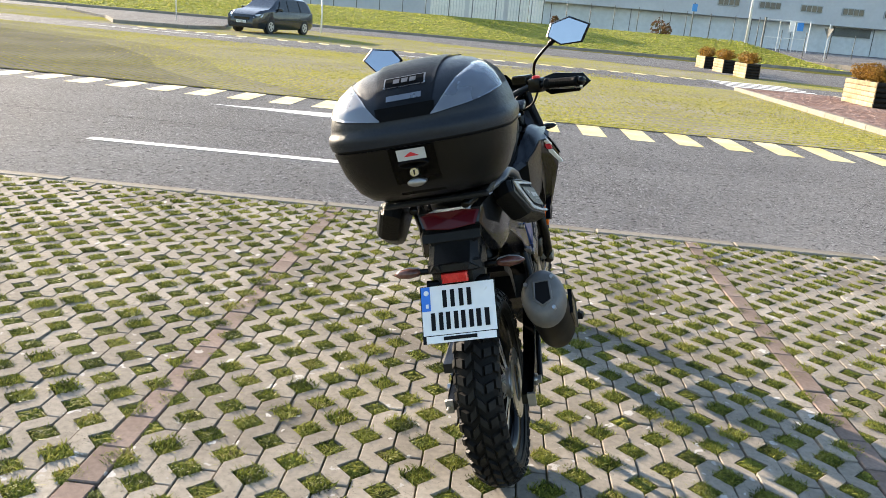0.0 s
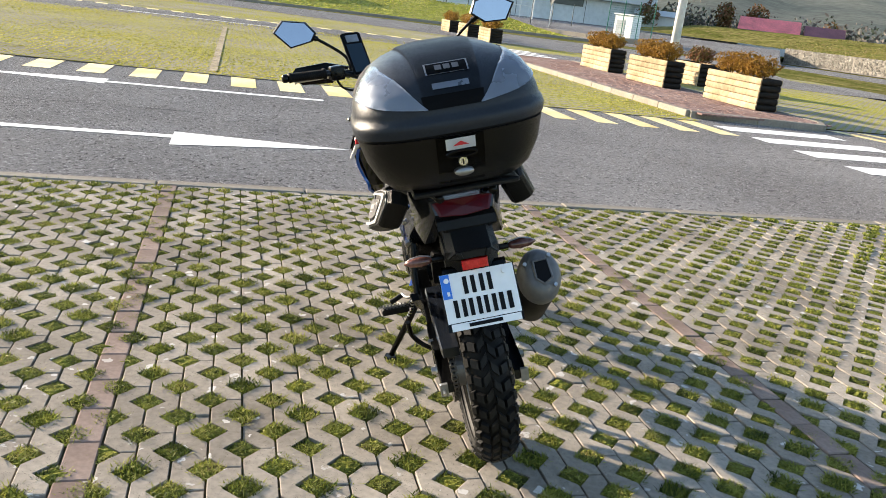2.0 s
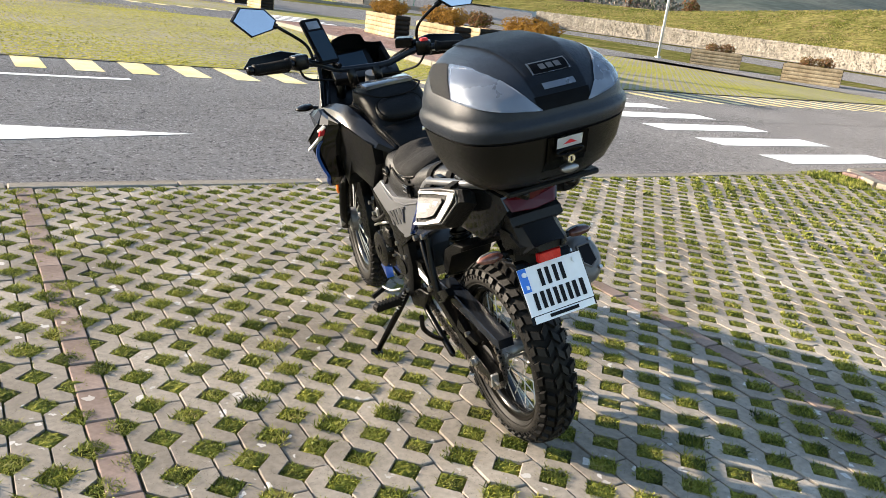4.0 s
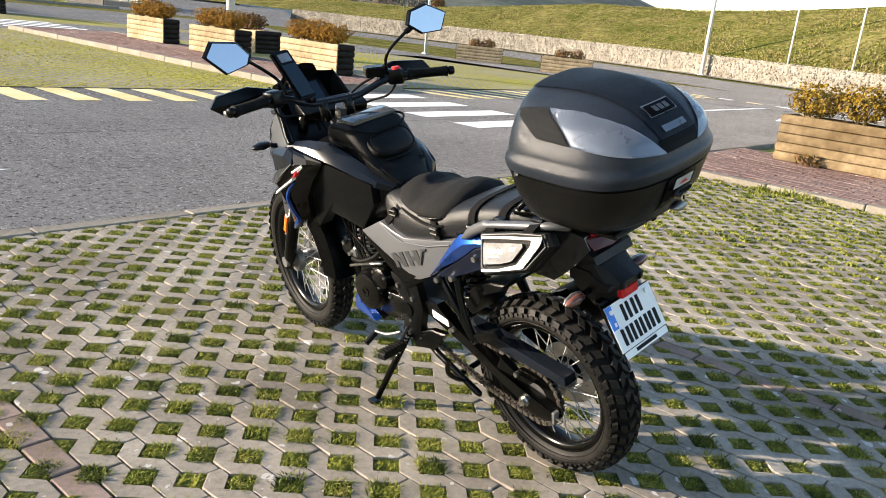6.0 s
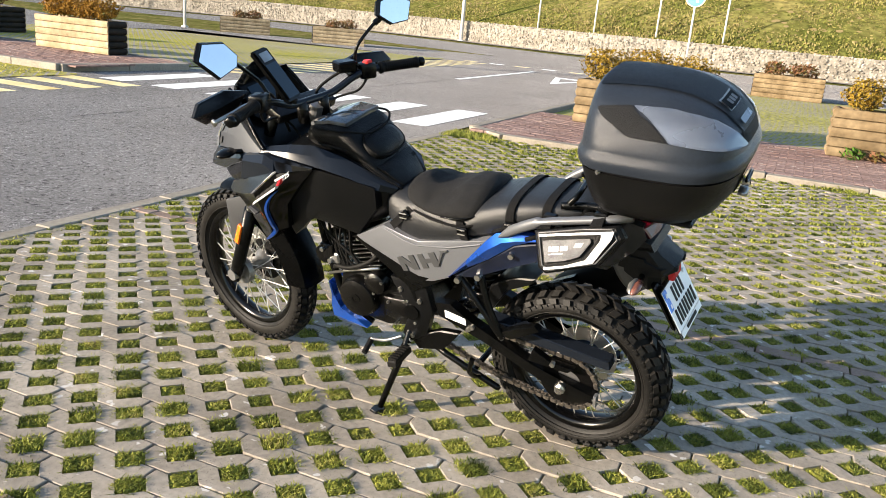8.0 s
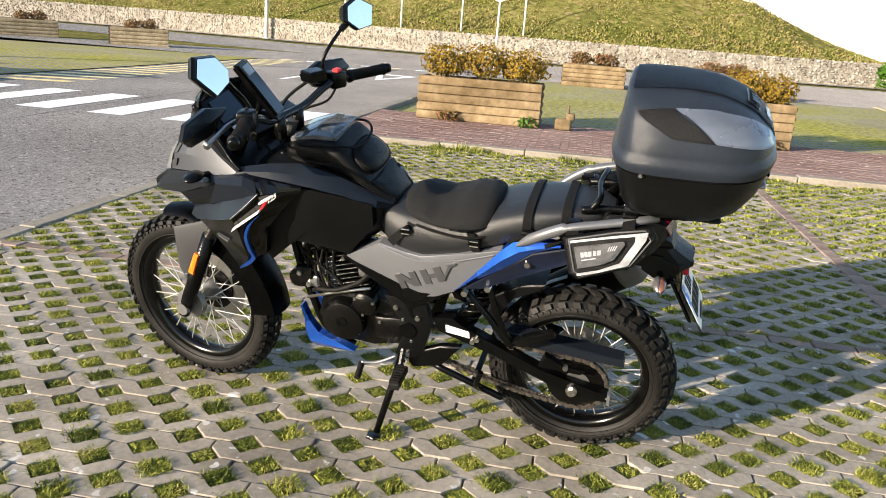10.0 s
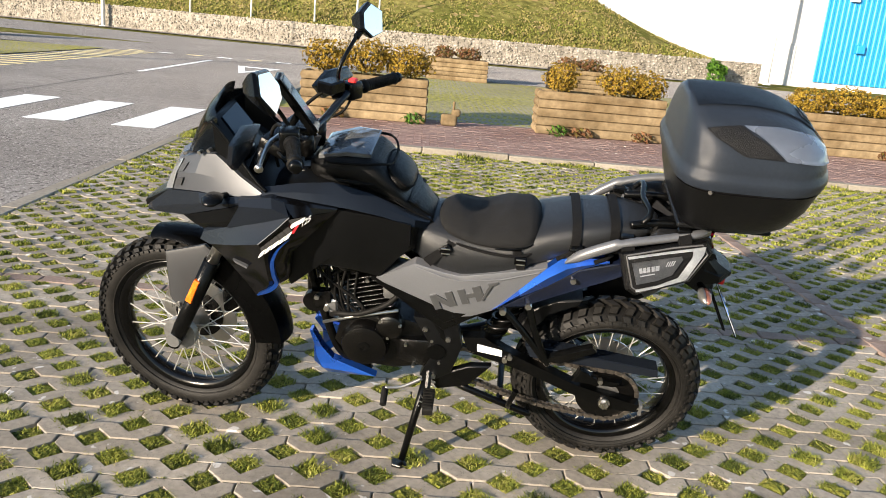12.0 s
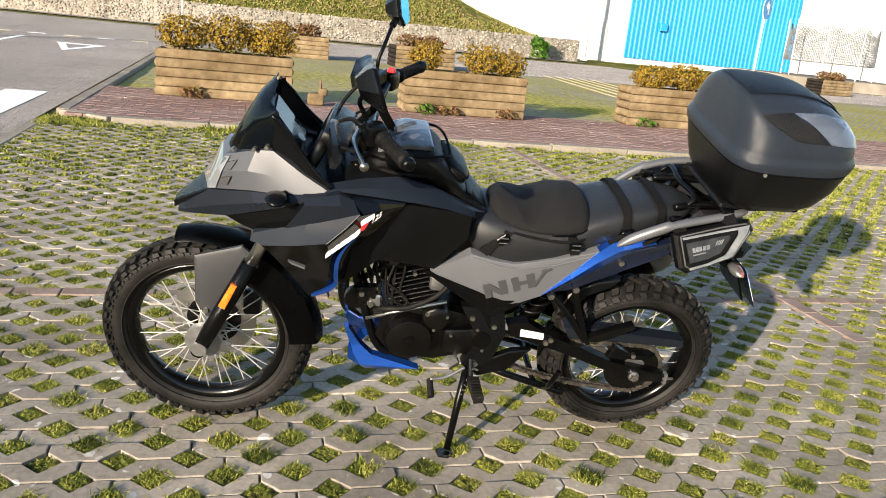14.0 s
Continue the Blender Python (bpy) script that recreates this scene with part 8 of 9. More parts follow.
def mirror(outline, stem, label):
    """A hexagonal mirror: tapered shell, glass and a bent stem."""
    pts = [Vector(p) for p in outline]
    c = sum(pts, Vector()) / len(pts)
    nrm = sum(((p - c).cross(q - c) for p, q in zip(pts, pts[1:] + pts[:1])), Vector()).normalized()
    pts = [p - nrm * (p - c).dot(nrm) for p in pts]
    shell = part("mirror", loft([[tuple(p) for p in pts], [tuple(c + (p - c) * 1.06 + Vector((0.008, 0, 0))) for p in pts], [tuple(c + (p - c) * 0.95 + Vector((0.022, 0, -0.002))) for p in pts], [tuple(c + (p - c) * 0.45 + Vector((0.052, 0, -0.006))) for p in pts]]), M_SATIN, bike, label, angle=30)
    bm = bmesh.new()
    bm.faces.new([bm.verts.new(c + (p - c) * 0.93 + Vector((-0.0025, 0, 0))) for p in pts])
    part("mirror_glass", bm, M_MIRROR, shell, "bright mirror glass")
    part("mirror_stem", tube(bmesh.new(), smooth_path(stem), 0.006, 10), M_SATIN, shell, "black mirror stem", smooth=True)
    part("mirror_joint", tube(bmesh.new(), [stem[-2], stem[-1]], 0.011, 10), M_SATIN, shell)


mirror([(0.997, 0.492, 1.385), (1.013, 0.452, 1.424), (1.013, 0.365, 1.404), (0.998, 0.332, 1.36), (0.986, 0.352, 1.332), (0.978, 0.436, 1.32)],
       [(1.0, 0.22, 1.185), (1.025, 0.225, 1.235), (1.035, 0.25, 1.27), (1.02, 0.33, 1.335), (1.015, 0.36, 1.355)], "black hexagonal mirror")
mirror([(0.906, -0.276, 1.345), (0.915, -0.298, 1.388), (0.905, -0.37, 1.402), (0.876, -0.442, 1.362), (0.87, -0.405, 1.302), (0.886, -0.325, 1.305)],
       [(0.97, -0.2, 1.19), (0.968, -0.203, 1.23), (0.955, -0.22, 1.265), (0.93, -0.28, 1.315), (0.915, -0.31, 1.335)], "black hexagonal mirror")

# ---- luggage and loose things on the motorcycle ----
# phone in a holder
phone = bike_thing("phone_holder", "black phone in a handlebar holder", "phone")
PA, PU, PR = Vector((0.953, 0.14, 1.176)), Vector((0.095, 0.028, 0.155)), Vector((-0.012, 0.068, 0.003))
def phone_box(u0, u1, v0, v1, d0, d1, bevel=0.006):
    n = PU.normalized().cross(PR.normalized())
    n = n if n.x < 0 else -n
    bm = bmesh.new()
    vs = [bm.verts.new(PA + PU * v + PR * u + n * d) for d in (d0, d1) for u, v in ((u0, v0), (u1, v0), (u1, v1), (u0, v1))]
    for q in ((3, 2, 1, 0), (4, 5, 6, 7), (0, 1, 5, 4), (1, 2, 6, 5), (2, 3, 7, 6), (3, 0, 4, 7)):
        bm.faces.new([vs[i] for i in q])
    if bevel:
        bmesh.ops.bevel(bm, geom=bm.edges[:], offset=bevel, segments=2, affect="EDGES")
    return bm
part("phone_case", phone_box(-0.1, 1.05, 0.0, 1.02, -0.01, 0.012), M_SATIN, phone, angle=40)
part("phone_screen", phone_box(0.02, 0.93, 0.05, 0.72, 0.0105, 0.0135, 0), M_DIAL, phone, "dark glossy screen")
part("phone_label", phone_box(0.12, 0.82, 0.77, 0.94, 0.0105, 0.0135, 0), M_ALLOY, phone, "pale upper window")
part("holder_arm", tube(bmesh.new(), [PA + PU * 0.3 + PR * 0.5 + Vector((0.02, 0, 0)), (1.03, 0.15, 1.17), (0.975, 0.13, 1.155)], 0.011, 10), M_SATIN, phone)

# tank bag
bag = bike_thing("tank_bag", "black nylon tank bag with a clear map pocket", "bag")
part("bag_body", body([(1.0, 0.045, 1.0, 1.03), (0.975, 0.095, 0.995, 1.055), (0.93, 0.114, 0.99, 1.078), (0.85, 0.122, 0.98, 1.088), (0.795, 0.122, 0.965, 1.072), (0.745, 0.115, 0.945, 1.02), (0.7, 0.106, 0.92, 0.965), (0.655, 0.09, 0.89, 0.92), (0.625, 0.065, 0.875, 0.898)], 3.4), M_NYLON, bag, smooth=True)
part("map_pocket", plate([(0.965, 0.085, 1.07), (0.88, 0.1, 1.093), (0.81, 0.094, 1.09), (0.81, -0.094, 1.09), (0.88, -0.1, 1.093), (0.965, -0.085, 1.07)], 0.012, 1, 0.005, (0, 0, -1)), M_VINYLMAP, bag, "clear glossy map pocket", angle=25)
for z, w in ((1.012, 0.006), (1.068, 0.004)):
    ring = []
    low = z < 1.04
    for k in range(33):
        a = 2 * math.pi * k / 32
        ca, sa = math.cos(a), math.sin(a)
        ring.append((0.85 + ((0.135 if low else 0.118) if ca > 0 else 0.1) * math.copysign(abs(ca) ** 0.6, ca), (0.123 if low else 0.12) * math.copysign(abs(sa) ** 0.6, sa) * (1 - 0.12 * max(0, ca) ** 3), z + (0.004 if low else -0.012) * ca - 0.03 * max(0, -ca) ** 3))
    part("zip", tube(bmesh.new(), ring, w, 6, False), M_STRAP, bag, "zip piping", smooth=True)
# bulging rear pocket with its own round zip
PK = Vector((-0.62, 0, 0.78)).normalized()
PX = Vector((0.78, 0, 0.62)).normalized()
def pocket_ring(r, up, sy=1.0):
    return [Vector((0.738, 0, 1.004)) + PK * up + PX * (r * 0.6 * math.copysign(abs(math.cos(a)) ** 0.75, math.cos(a))) + Vector((0, r * sy * math.copysign(abs(math.sin(a)) ** 0.75, math.sin(a)), 0)) for a in (2 * math.pi * k / 28 for k in range(28))]
part("rear_pocket", loft([pocket_ring(0.092, -0.03), pocket_ring(0.092, 0.006), pocket_ring(0.084, 0.019), pocket_ring(0.06, 0.028), pocket_ring(0.02, 0.032)]), M_NYLON, bag, smooth=True)
part("pocket_zip", tube(bmesh.new(), pocket_ring(0.089, 0.014) + pocket_ring(0.089, 0.014)[:1], 0.0042, 6, False), M_STRAP, bag)
part("lower_flap", plate([(0.695, 0.1, 0.96), (0.695, -0.1, 0.96), (0.622, -0.062, 0.892), (0.622, 0.062, 0.892)], 0.012, 1, 0.008, (0.6, 0, -0.75)), M_NYLON, bag, angle=30)
for o in (-0.03, 0.0, 0.03):
    part("webbing_row", facet([(0.69 - 0.016, 0.09, 0.948 + o * 0.6), (0.69 - 0.016, -0.09, 0.948 + o * 0.6), (0.68 - 0.016, -0.09, 0.938 + o * 0.6), (0.68 - 0.016, 0.09, 0.938 + o * 0.6)], 0.003, 1, (0.6, 0, -0.75)), M_STRAP, bag) if o == 0.0 else None
for s in (1, -1):
    part("bag_strap", plate([(0.74, 0.118, 0.965), (0.7, 0.115, 0.94), (0.62, 0.078, 0.885), (0.63, 0.058, 0.895), (0.72, 0.1, 0.965)], 0.006, s, 0.002, (0, -0.7, -0.7)), M_STRAP, bag)

# seat cushion
cushion = bike_thing("seat_cushion", "black mesh seat cushion strapped over the front seat", "cushion")
def pad_ring(x, half, low, top, hump):
    """One cross-section of the cushion: a soft edge, a raised middle and a few creases."""
    out = []
    for k in range(32):
        a = 2 * math.pi * k / 32
        ca, sa = math.cos(a), math.sin(a)
        y = half * math.copysign(abs(ca) ** 0.72, ca)
        z = (low + top) / 2 + (top - low) / 2 * math.copysign(abs(sa) ** 0.72, sa)
        if sa > 0:
            z += hump * math.cos(min(1.0, abs(y) / 0.1) * math.pi / 2) + 0.006 * noise.noise(Vector((x * 26, y * 20, 1.0))) + 0.002 * noise.noise(Vector((x * 60, y * 60, 4.0)))
        else:
            z = max(z, low)
        # the flanks hang lower than the middle
        z -= 0.03 * (abs(y) / 0.16) ** 2
        out.append((x, y, z))
    return out


st = smooth_path([(0.607, 0.035, 0.893), (0.592, 0.088, 0.908), (0.555, 0.122, 0.918), (0.5, 0.14, 0.91), (0.44, 0.151, 0.916), (0.385, 0.155, 0.936), (0.335, 0.147, 0.938), (0.308, 0.115, 0.924), (0.298, 0.05, 0.908)], 4)
part("pad", loft([pad_ring(p.x, p.y, 0.868, p.z, 0.006) for p in st]), M_FABRIC, cushion, smooth=True)
def seam_z(y):
    return 0.869 - 0.028 * (abs(y) / 0.16) ** 2
part("pad_seam", tube(bmesh.new(), smooth_path([(x, y, seam_z(y)) for x, y in ((0.609, 0.0), (0.592, 0.09), (0.555, 0.125), (0.5, 0.144), (0.44, 0.155), (0.385, 0.158), (0.335, 0.148), (0.306, 0.112), (0.296, 0.0), (0.306, -0.112), (0.335, -0.148), (0.385, -0.158), (0.44, -0.155), (0.5, -0.144), (0.555, -0.125), (0.592, -0.09), (0.609, 0.0))]), 0.0045, 8), M_STRAP, cushion, smooth=True)
part("pad_zip", tube(bmesh.new(), smooth_path([(0.43, 0.158, 0.862), (0.37, 0.157, 0.866), (0.32, 0.135, 0.876), (0.303, 0.1, 0.884)]), 0.003, 6), M_SATIN, cushion, smooth=True)
for s in (1, -1):
    for pts4, bx in (([(0.568, 0.132, 0.858), (0.545, 0.14, 0.85), (0.615, 0.148, 0.772), (0.637, 0.142, 0.788)], (0.573, 0.146, 0.832)), ([(0.378, 0.154, 0.856), (0.352, 0.153, 0.856), (0.335, 0.156, 0.8), (0.36, 0.157, 0.796)], (0.352, 0.16, 0.83))):
        part("cushion_strap", facet(pts4, 0.012, s), M_STRAP, cushion)
        bm = box(bmesh.new(), -0.018, 0.018, -0.006, 0.006, -0.014, 0.014, 0.003)
        bmesh.ops.transform(bm, matrix=pose(bx[0], s * bx[1], bx[2], 0, 40 if bx[0] > 0.5 else 0, 0), verts=bm.verts[:])
        part("buckle", bm, M_SATIN, cushion, "plastic buckle")
        for o in (-0.008, 0.008):
            part("buckle_bar", tube(bmesh.new(), [(bx[0] - 0.013, s * (bx[1] + 0.008), bx[2] + o), (bx[0] + 0.013, s * (bx[1] + 0.008), bx[2] + o)], 0.0022, 6), M_STEEL, cushion)


def seat_ring(x, grow):
    st = SEAT[5:11]
    for a, b in zip(st, st[1:]):
        if b[0] <= x <= a[0]:
            f = (a[0] - x) / (a[0] - b[0])
            v = [a[i] + (b[i] - a[i]) * f for i in range(4)]
            return cross(x, v[1] + grow, v[2] - grow, v[3] + grow, 3.2, 32)


for n, x in enumerate((0.2, 0.09)):
    strap = bike_thing("luggage_strap", "black webbing strap with buckle across the rear seat", "strap")
    rings = []
    for dx in (0.013, -0.013):
        rings.append([(p[0] - 0.0, p[1], p[2]) for p in seat_ring(x + dx, 0.004)])
    outer = [[(p[0], p[1], p[2]) for p in seat_ring(x + dx, 0.008)] for dx in (-0.013, 0.013)]
    part("webbing", loft(rings + outer, False), M_STRAP, strap, angle=40)
    for s in (1, -1):
        bm = box(bmesh.new(), -0.02, 0.02, -0.012, 0.012, -0.016, 0.016, 0.004)
        bmesh.ops.transform(bm, matrix=pose(x - 0.005, s * 0.138, 0.872 if n == 0 else 0.895, s * -18, 0, 0), verts=bm.verts[:])
        part("strap_buckle", bm, M_SATIN, strap)
        part("strap_tail", tube(bmesh.new(), smooth_path([(x, s * 0.142, 0.876), (x + 0.02, s * 0.15, 0.862), (x + 0.05, s * 0.154, 0.848)]), 0.007, 6), M_STRAP, strap)

# rear rack
rack = bike_thing("luggage_rack", "black steel top case rack", "rack")
for s in (1, -1):
    part("rack_arm", tube(bmesh.new(), smooth_path([(0.05, s * 0.1, 0.955), (-0.04, s * 0.09, 0.965), (-0.2, s * 0.085, 0.965), (-0.3, s * 0.07, 0.965)]), 0.012, 8), M_SATIN, rack, smooth=True)
    part("rack_post", tube(bmesh.new(), [(-0.02, s * 0.095, 0.93), (-0.03, s * 0.09, 0.97)], 0.012, 8), M_SATIN, rack)
part("rack_plate", box(bmesh.new(), -0.33, -0.07, -0.14, 0.14, 0.982, 0.9975, 0.005), M_TAILGREY, rack)
part("rack_front", tube(bmesh.new(), smooth_path([(0.02, 0.12, 0.975), (0.0, 0.1, 1.0), (0.01, 0.0, 1.0), (0.0, -0.1, 1.0), (0.02, -0.12, 0.975)]), 0.009, 8), M_SATIN, rack, smooth=True)

# top case
case = bike_thing("top_case", "black hard top case with smoked silver side lenses", "top case")
case.matrix_basis = case.matrix_basis @ Matrix.Translation((-0.009, 0, 1.178)) @ Matrix.Diagonal((1, 1, 0.938, 1)) @ Matrix.Translation((0, 0, -1.178))
CASE = [(0.99, -0.31, -0.075, 0.15), (0.998, -0.34, -0.06, 0.175), (1.025, -0.372, -0.045, 0.2), (1.08, -0.403, -0.03, 0.224), (1.148, -0.422, -0.016, 0.239),
        (1.152, -0.418, -0.02, 0.235), (1.156, -0.426, -0.01, 0.243), (1.178, -0.431, -0.006, 0.247), (1.192, -0.427, -0.01, 0.244), (1.2, -0.42, -0.015, 0.238), (1.225, -0.416, -0.017, 0.234),
        (1.26, -0.4, -0.021, 0.222), (1.295, -0.365, -0.025, 0.2), (1.32, -0.325, -0.028, 0.172), (1.338, -0.28, -0.03, 0.138), (1.35, -0.225, -0.033, 0.095), (1.3545, -0.19, -0.037, 0.06), (1.356, -0.165, -0.055, 0.02)]
CASE_DY = 0.014
CASE_FRONT = 4.6


def case_at(z, a, grow=0.0, power=2.9):
    """A place on the case: height and angle (0 is forward, 90 is the left side, 180 the rear)."""
    for p, q in zip(CASE, CASE[1:]):
        if p[0] <= z <= q[0]:
            f = (z - p[0]) / (q[0] - p[0])
            x0, x1, h = (p[i] + (q[i] - p[i]) * f for i in (1, 2, 3))
            break
    ca, sa = math.cos(radians(a)), math.sin(radians(a))
    m, l = (x0 + x1) / 2, (x1 - x0) / 2 + grow
    u, v = abs(ca) ** (2 / power), abs(sa) ** (2 / power)
    if ca > 0:
        # the front is a nearly flat wall with tight corners
        v = max(0.0, 1 - u ** CASE_FRONT) ** (1 / CASE_FRONT)
    return Vector((m + l * math.copysign(u, ca), CASE_DY + (h + grow) * math.copysign(v, sa), z))


def case_rings(zs, grow=0.0):
    return [[case_at(z, a, grow) for a in range(0, 360, 6)] for z in zs]


part("lower_shell", loft(case_rings([0.99, 0.994, 0.998, 1.01, 1.025, 1.05, 1.08, 1.115, 1.148])), M_CASELOW, case, "black lower shell", angle=40)
part("seam", loft(case_rings([1.147, 1.157], -0.004)), M_INK, case)
part("lid", loft(case_rings([1.156, 1.165, 1.178, 1.185, 1.192, 1.2, 1.212, 1.225, 1.243, 1.26, 1.278, 1.295, 1.308, 1.32, 1.33, 1.338, 1.345, 1.35, 1.3545, 1.356])), M_CASE, case, "black domed lid", angle=35)


def between(pts):
    def f(a):
        for (xa, ya), (xb, yb) in zip(pts, pts[1:]):
            if xa <= a <= xb:
                return ya + (yb - ya) * (a - xa) / (xb - xa)
        return pts[-1][1]
    return f


def side_patch(s, a_from, a_to, grow, na, nz):
    """A piece of the lid's side panel; its end edges may slant from bottom to top."""
    low = between([(50, 1.31), (54, 1.304), (72, 1.28), (82, 1.259), (98, 1.256), (112, 1.25), (127, 1.242), (146, 1.232), (160, 1.226), (172, 1.219)])
    high = between([(50, 1.311), (60, 1.316), (74, 1.321), (90, 1.325), (104, 1.326), (117, 1.324), (137, 1.311), (150, 1.297), (158, 1.278), (164, 1.257), (171, 1.224), (172, 1.22)])
    bm = bmesh.new()
    grid = []
    for i in range(na + 1):
        col = []
        for j in range(nz + 1):
            v = j / nz
            a = (a_from[0] + (a_from[1] - a_from[0]) * v) + ((a_to[0] + (a_to[1] - a_to[0]) * v) - (a_from[0] + (a_from[1] - a_from[0]) * v)) * i / na
            z = low(a) + (high(a) - low(a)) * v
            col.append(bm.verts.new(case_at(z, a if s > 0 else 360 - a, grow)))
        grid.append(col)
    for p, q in zip(grid, grid[1:]):
        for j in range(nz):
            bm.faces.new((p[j], q[j], q[j + 1], p[j + 1]))
    bmesh.ops.solidify(bm, geom=bm.faces[:], thickness=0.003)
    return bm


for s in (1, -1):
    part("side_lens", side_patch(s, (99, 88), (171.5, 171.5), 0.0045, 40, 10), M_REFLECT, case, "silver smoked lens", smooth=True)
    part("grip_panel", side_patch(s, (51, 51), (97.8, 86.8), 0.0045, 24, 8), M_CASEGRIT, case, "textured black panel", smooth=True)
    part("hinge_pin", tube(bmesh.new(), [case_at(1.15, 62 if s > 0 else 298, 0.002), case_at(1.15, 62 if s > 0 else 298, 0.009)], 0.006, 10), M_STEEL, case)


def lid_point(y, z, grow=0.0, power=2.9, front=False):
    """The place on the rear (or front) of the lid at a given y and height."""
    for p, q in zip(CASE, CASE[1:]):
        if p[0] <= z <= q[0]:
            f = (z - p[0]) / (q[0] - p[0])
            x0, x1, h = (p[i] + (q[i] - p[i]) * f for i in (1, 2, 3))
            break
    m, l = (x0 + x1) / 2, (x1 - x0) / 2 + grow
    power = CASE_FRONT if front else power
    k = max(0.0, 1 - min(1.0, abs(y) / (h + grow)) ** power) ** (1 / power)
    return Vector((m + (l * k if front else -l * k), CASE_DY + y, z + grow * 0.35 * (z > 1.3)))


def lid_top(x, y):
    """Height of the lid over a place in plan."""
    a, b = 1.2, 1.356
    for _ in range(24):
        z = (a + b) / 2
        for p, q in zip(CASE, CASE[1:]):
            if p[0] <= z <= q[0]:
                f = (z - p[0]) / (q[0] - p[0])
                x0, x1, h = (p[i] + (q[i] - p[i]) * f for i in (1, 2, 3))
                break
        power = CASE_FRONT if x > (x0 + x1) / 2 else 2.9
        inside = abs((x - (x0 + x1) / 2) / ((x1 - x0) / 2)) ** power + abs(y / h) ** power <= 1
        a, b = (z, b) if inside else (a, z)
    return a


# raised middle strip: up the rear of the lid and over its top to the front edge
bm = bmesh.new()
spine = [("z", z) for z in (1.253, 1.264, 1.278, 1.294, 1.308, 1.32)] + [("x", -0.3 + 0.0212 * k) for k in range(13)]
grid = []
for t in [-1 + 2 * i / 14 for i in range(15)]:
    col = []
    for n, (kind, v) in enumerate(spine):
        y = t * (0.068 + 0.036 * n / (len(spine) - 1))
        col.append(bm.verts.new(lid_point(y, v, 0.0045) if kind == "z" else Vector((v, CASE_DY + y, lid_top(v, y) + 0.0045))))
    grid.append(col)
for p, q in zip(grid, grid[1:]):
    for j in range(len(spine) - 1):
        bm.faces.new((p[j], q[j], q[j + 1], p[j + 1]))
bmesh.ops.solidify(bm, geom=bm.faces[:], thickness=0.006)
part("lid_strip", bm, M_CASE, case, "raised black strip on the lid", angle=35)


def lid_quad(y0, y1, z0, z1, grow, thick=0.003, n=4, skew=0.0):
    bm = bmesh.new()
    grid = []
    for i in range(n + 1):
        y = y0 + (y1 - y0) * i / n
        grid.append([bm.verts.new(lid_point(y + (skew if y > 0 else -skew) * k, z, grow)) for k, z in enumerate((z0, (z0 + z1) / 2, z1))])
    for p, q in zip(grid, grid[1:]):
        for j in range(2):
            bm.faces.new((p[j], q[j], q[j + 1], p[j + 1]))
    bmesh.ops.solidify(bm, geom=bm.faces[:], thickness=thick)
    return bm


part("handle_recess", lid_quad(-0.07, 0.07, 1.219, 1.252, 0.003, 0.003, 6, 0.003), M_INK, case, "dark opening recess")
badge = part("badge", lid_quad(-0.053, 0.053, 1.298, 1.319, 0.0085), M_STEEL, case, "chrome-framed badge")
part("badge_field", lid_quad(-0.049, 0.049, 1.2998, 1.3172, 0.0105), M_INK, badge, "black badge field")
for k in range(3):
    part("badge_mark", lid_quad(-0.03 + 0.021 * k, -0.014 + 0.021 * k, 1.3035, 1.3135, 0.0122, 0.002, 1), M_ALLOY, badge)
part("lid_reflector", lid_quad(-0.044, 0.044, 1.266, 1.279, 0.0085), M_REFLECT, case, "grey reflector strip")
part("lock_panel", lid_quad(-0.058, 0.058, 1.012, 1.146, 0.004, 0.006), M_SATIN, case, "black lock panel")
sticker = part("lock_sticker", lid_quad(-0.036, 0.036, 1.112, 1.142, 0.0105), M_PLATEWHITE, case, "white sticker with a red peak")
p0 = [case_at(z, 180 - math.degrees(math.asin(y / 0.25)), 0.0125) + Vector((-0.0, 0, 0)) for y, z in ((-0.02, 1.122), (0.02, 1.122), (0.0, 1.134))]
for p, y in zip(p0, (-0.02, 0.02, 0.0)):
    p.y = CASE_DY + y
bm = bmesh.new()
bm.faces.new([bm.verts.new(p) for p in p0])
part("sticker_peak", bm, M_REDPRINT, sticker, "red peak")
part("latch", tube(bmesh.new(), [(-0.424 + 0.002 * 0, CASE_DY + 0.036 * math.cos(a), 1.1 + 0.008 * math.sin(a)) for a in (2 * math.pi * k / 24 for k in range(25))], 0.004, 6, False), M_SATIN, case, "oval latch")
part("lock_barrel", tube(bmesh.new(), [(-0.41, CASE_DY, 1.08), (-0.429, CASE_DY, 1.08)], 0.011, 20), M_STEEL, case, "round steel lock")
part("lock_slot", box(bmesh.new(), -0.4305, -0.428, CASE_DY - 0.0018, CASE_DY + 0.0018, 1.074, 1.086), M_INK, case)
part("release_button", loft([[(x, CASE_DY + 0.024 * r * math.cos(a), 1.052 + 0.011 * r * math.sin(a)) for a in (2 * math.pi * k / 24 for k in range(24))] for x, r in ((-0.405, 1.0), (-0.422, 1.0), (-0.427, 0.8))]), M_ALLOY, case, "silver oval release button", smooth=True)


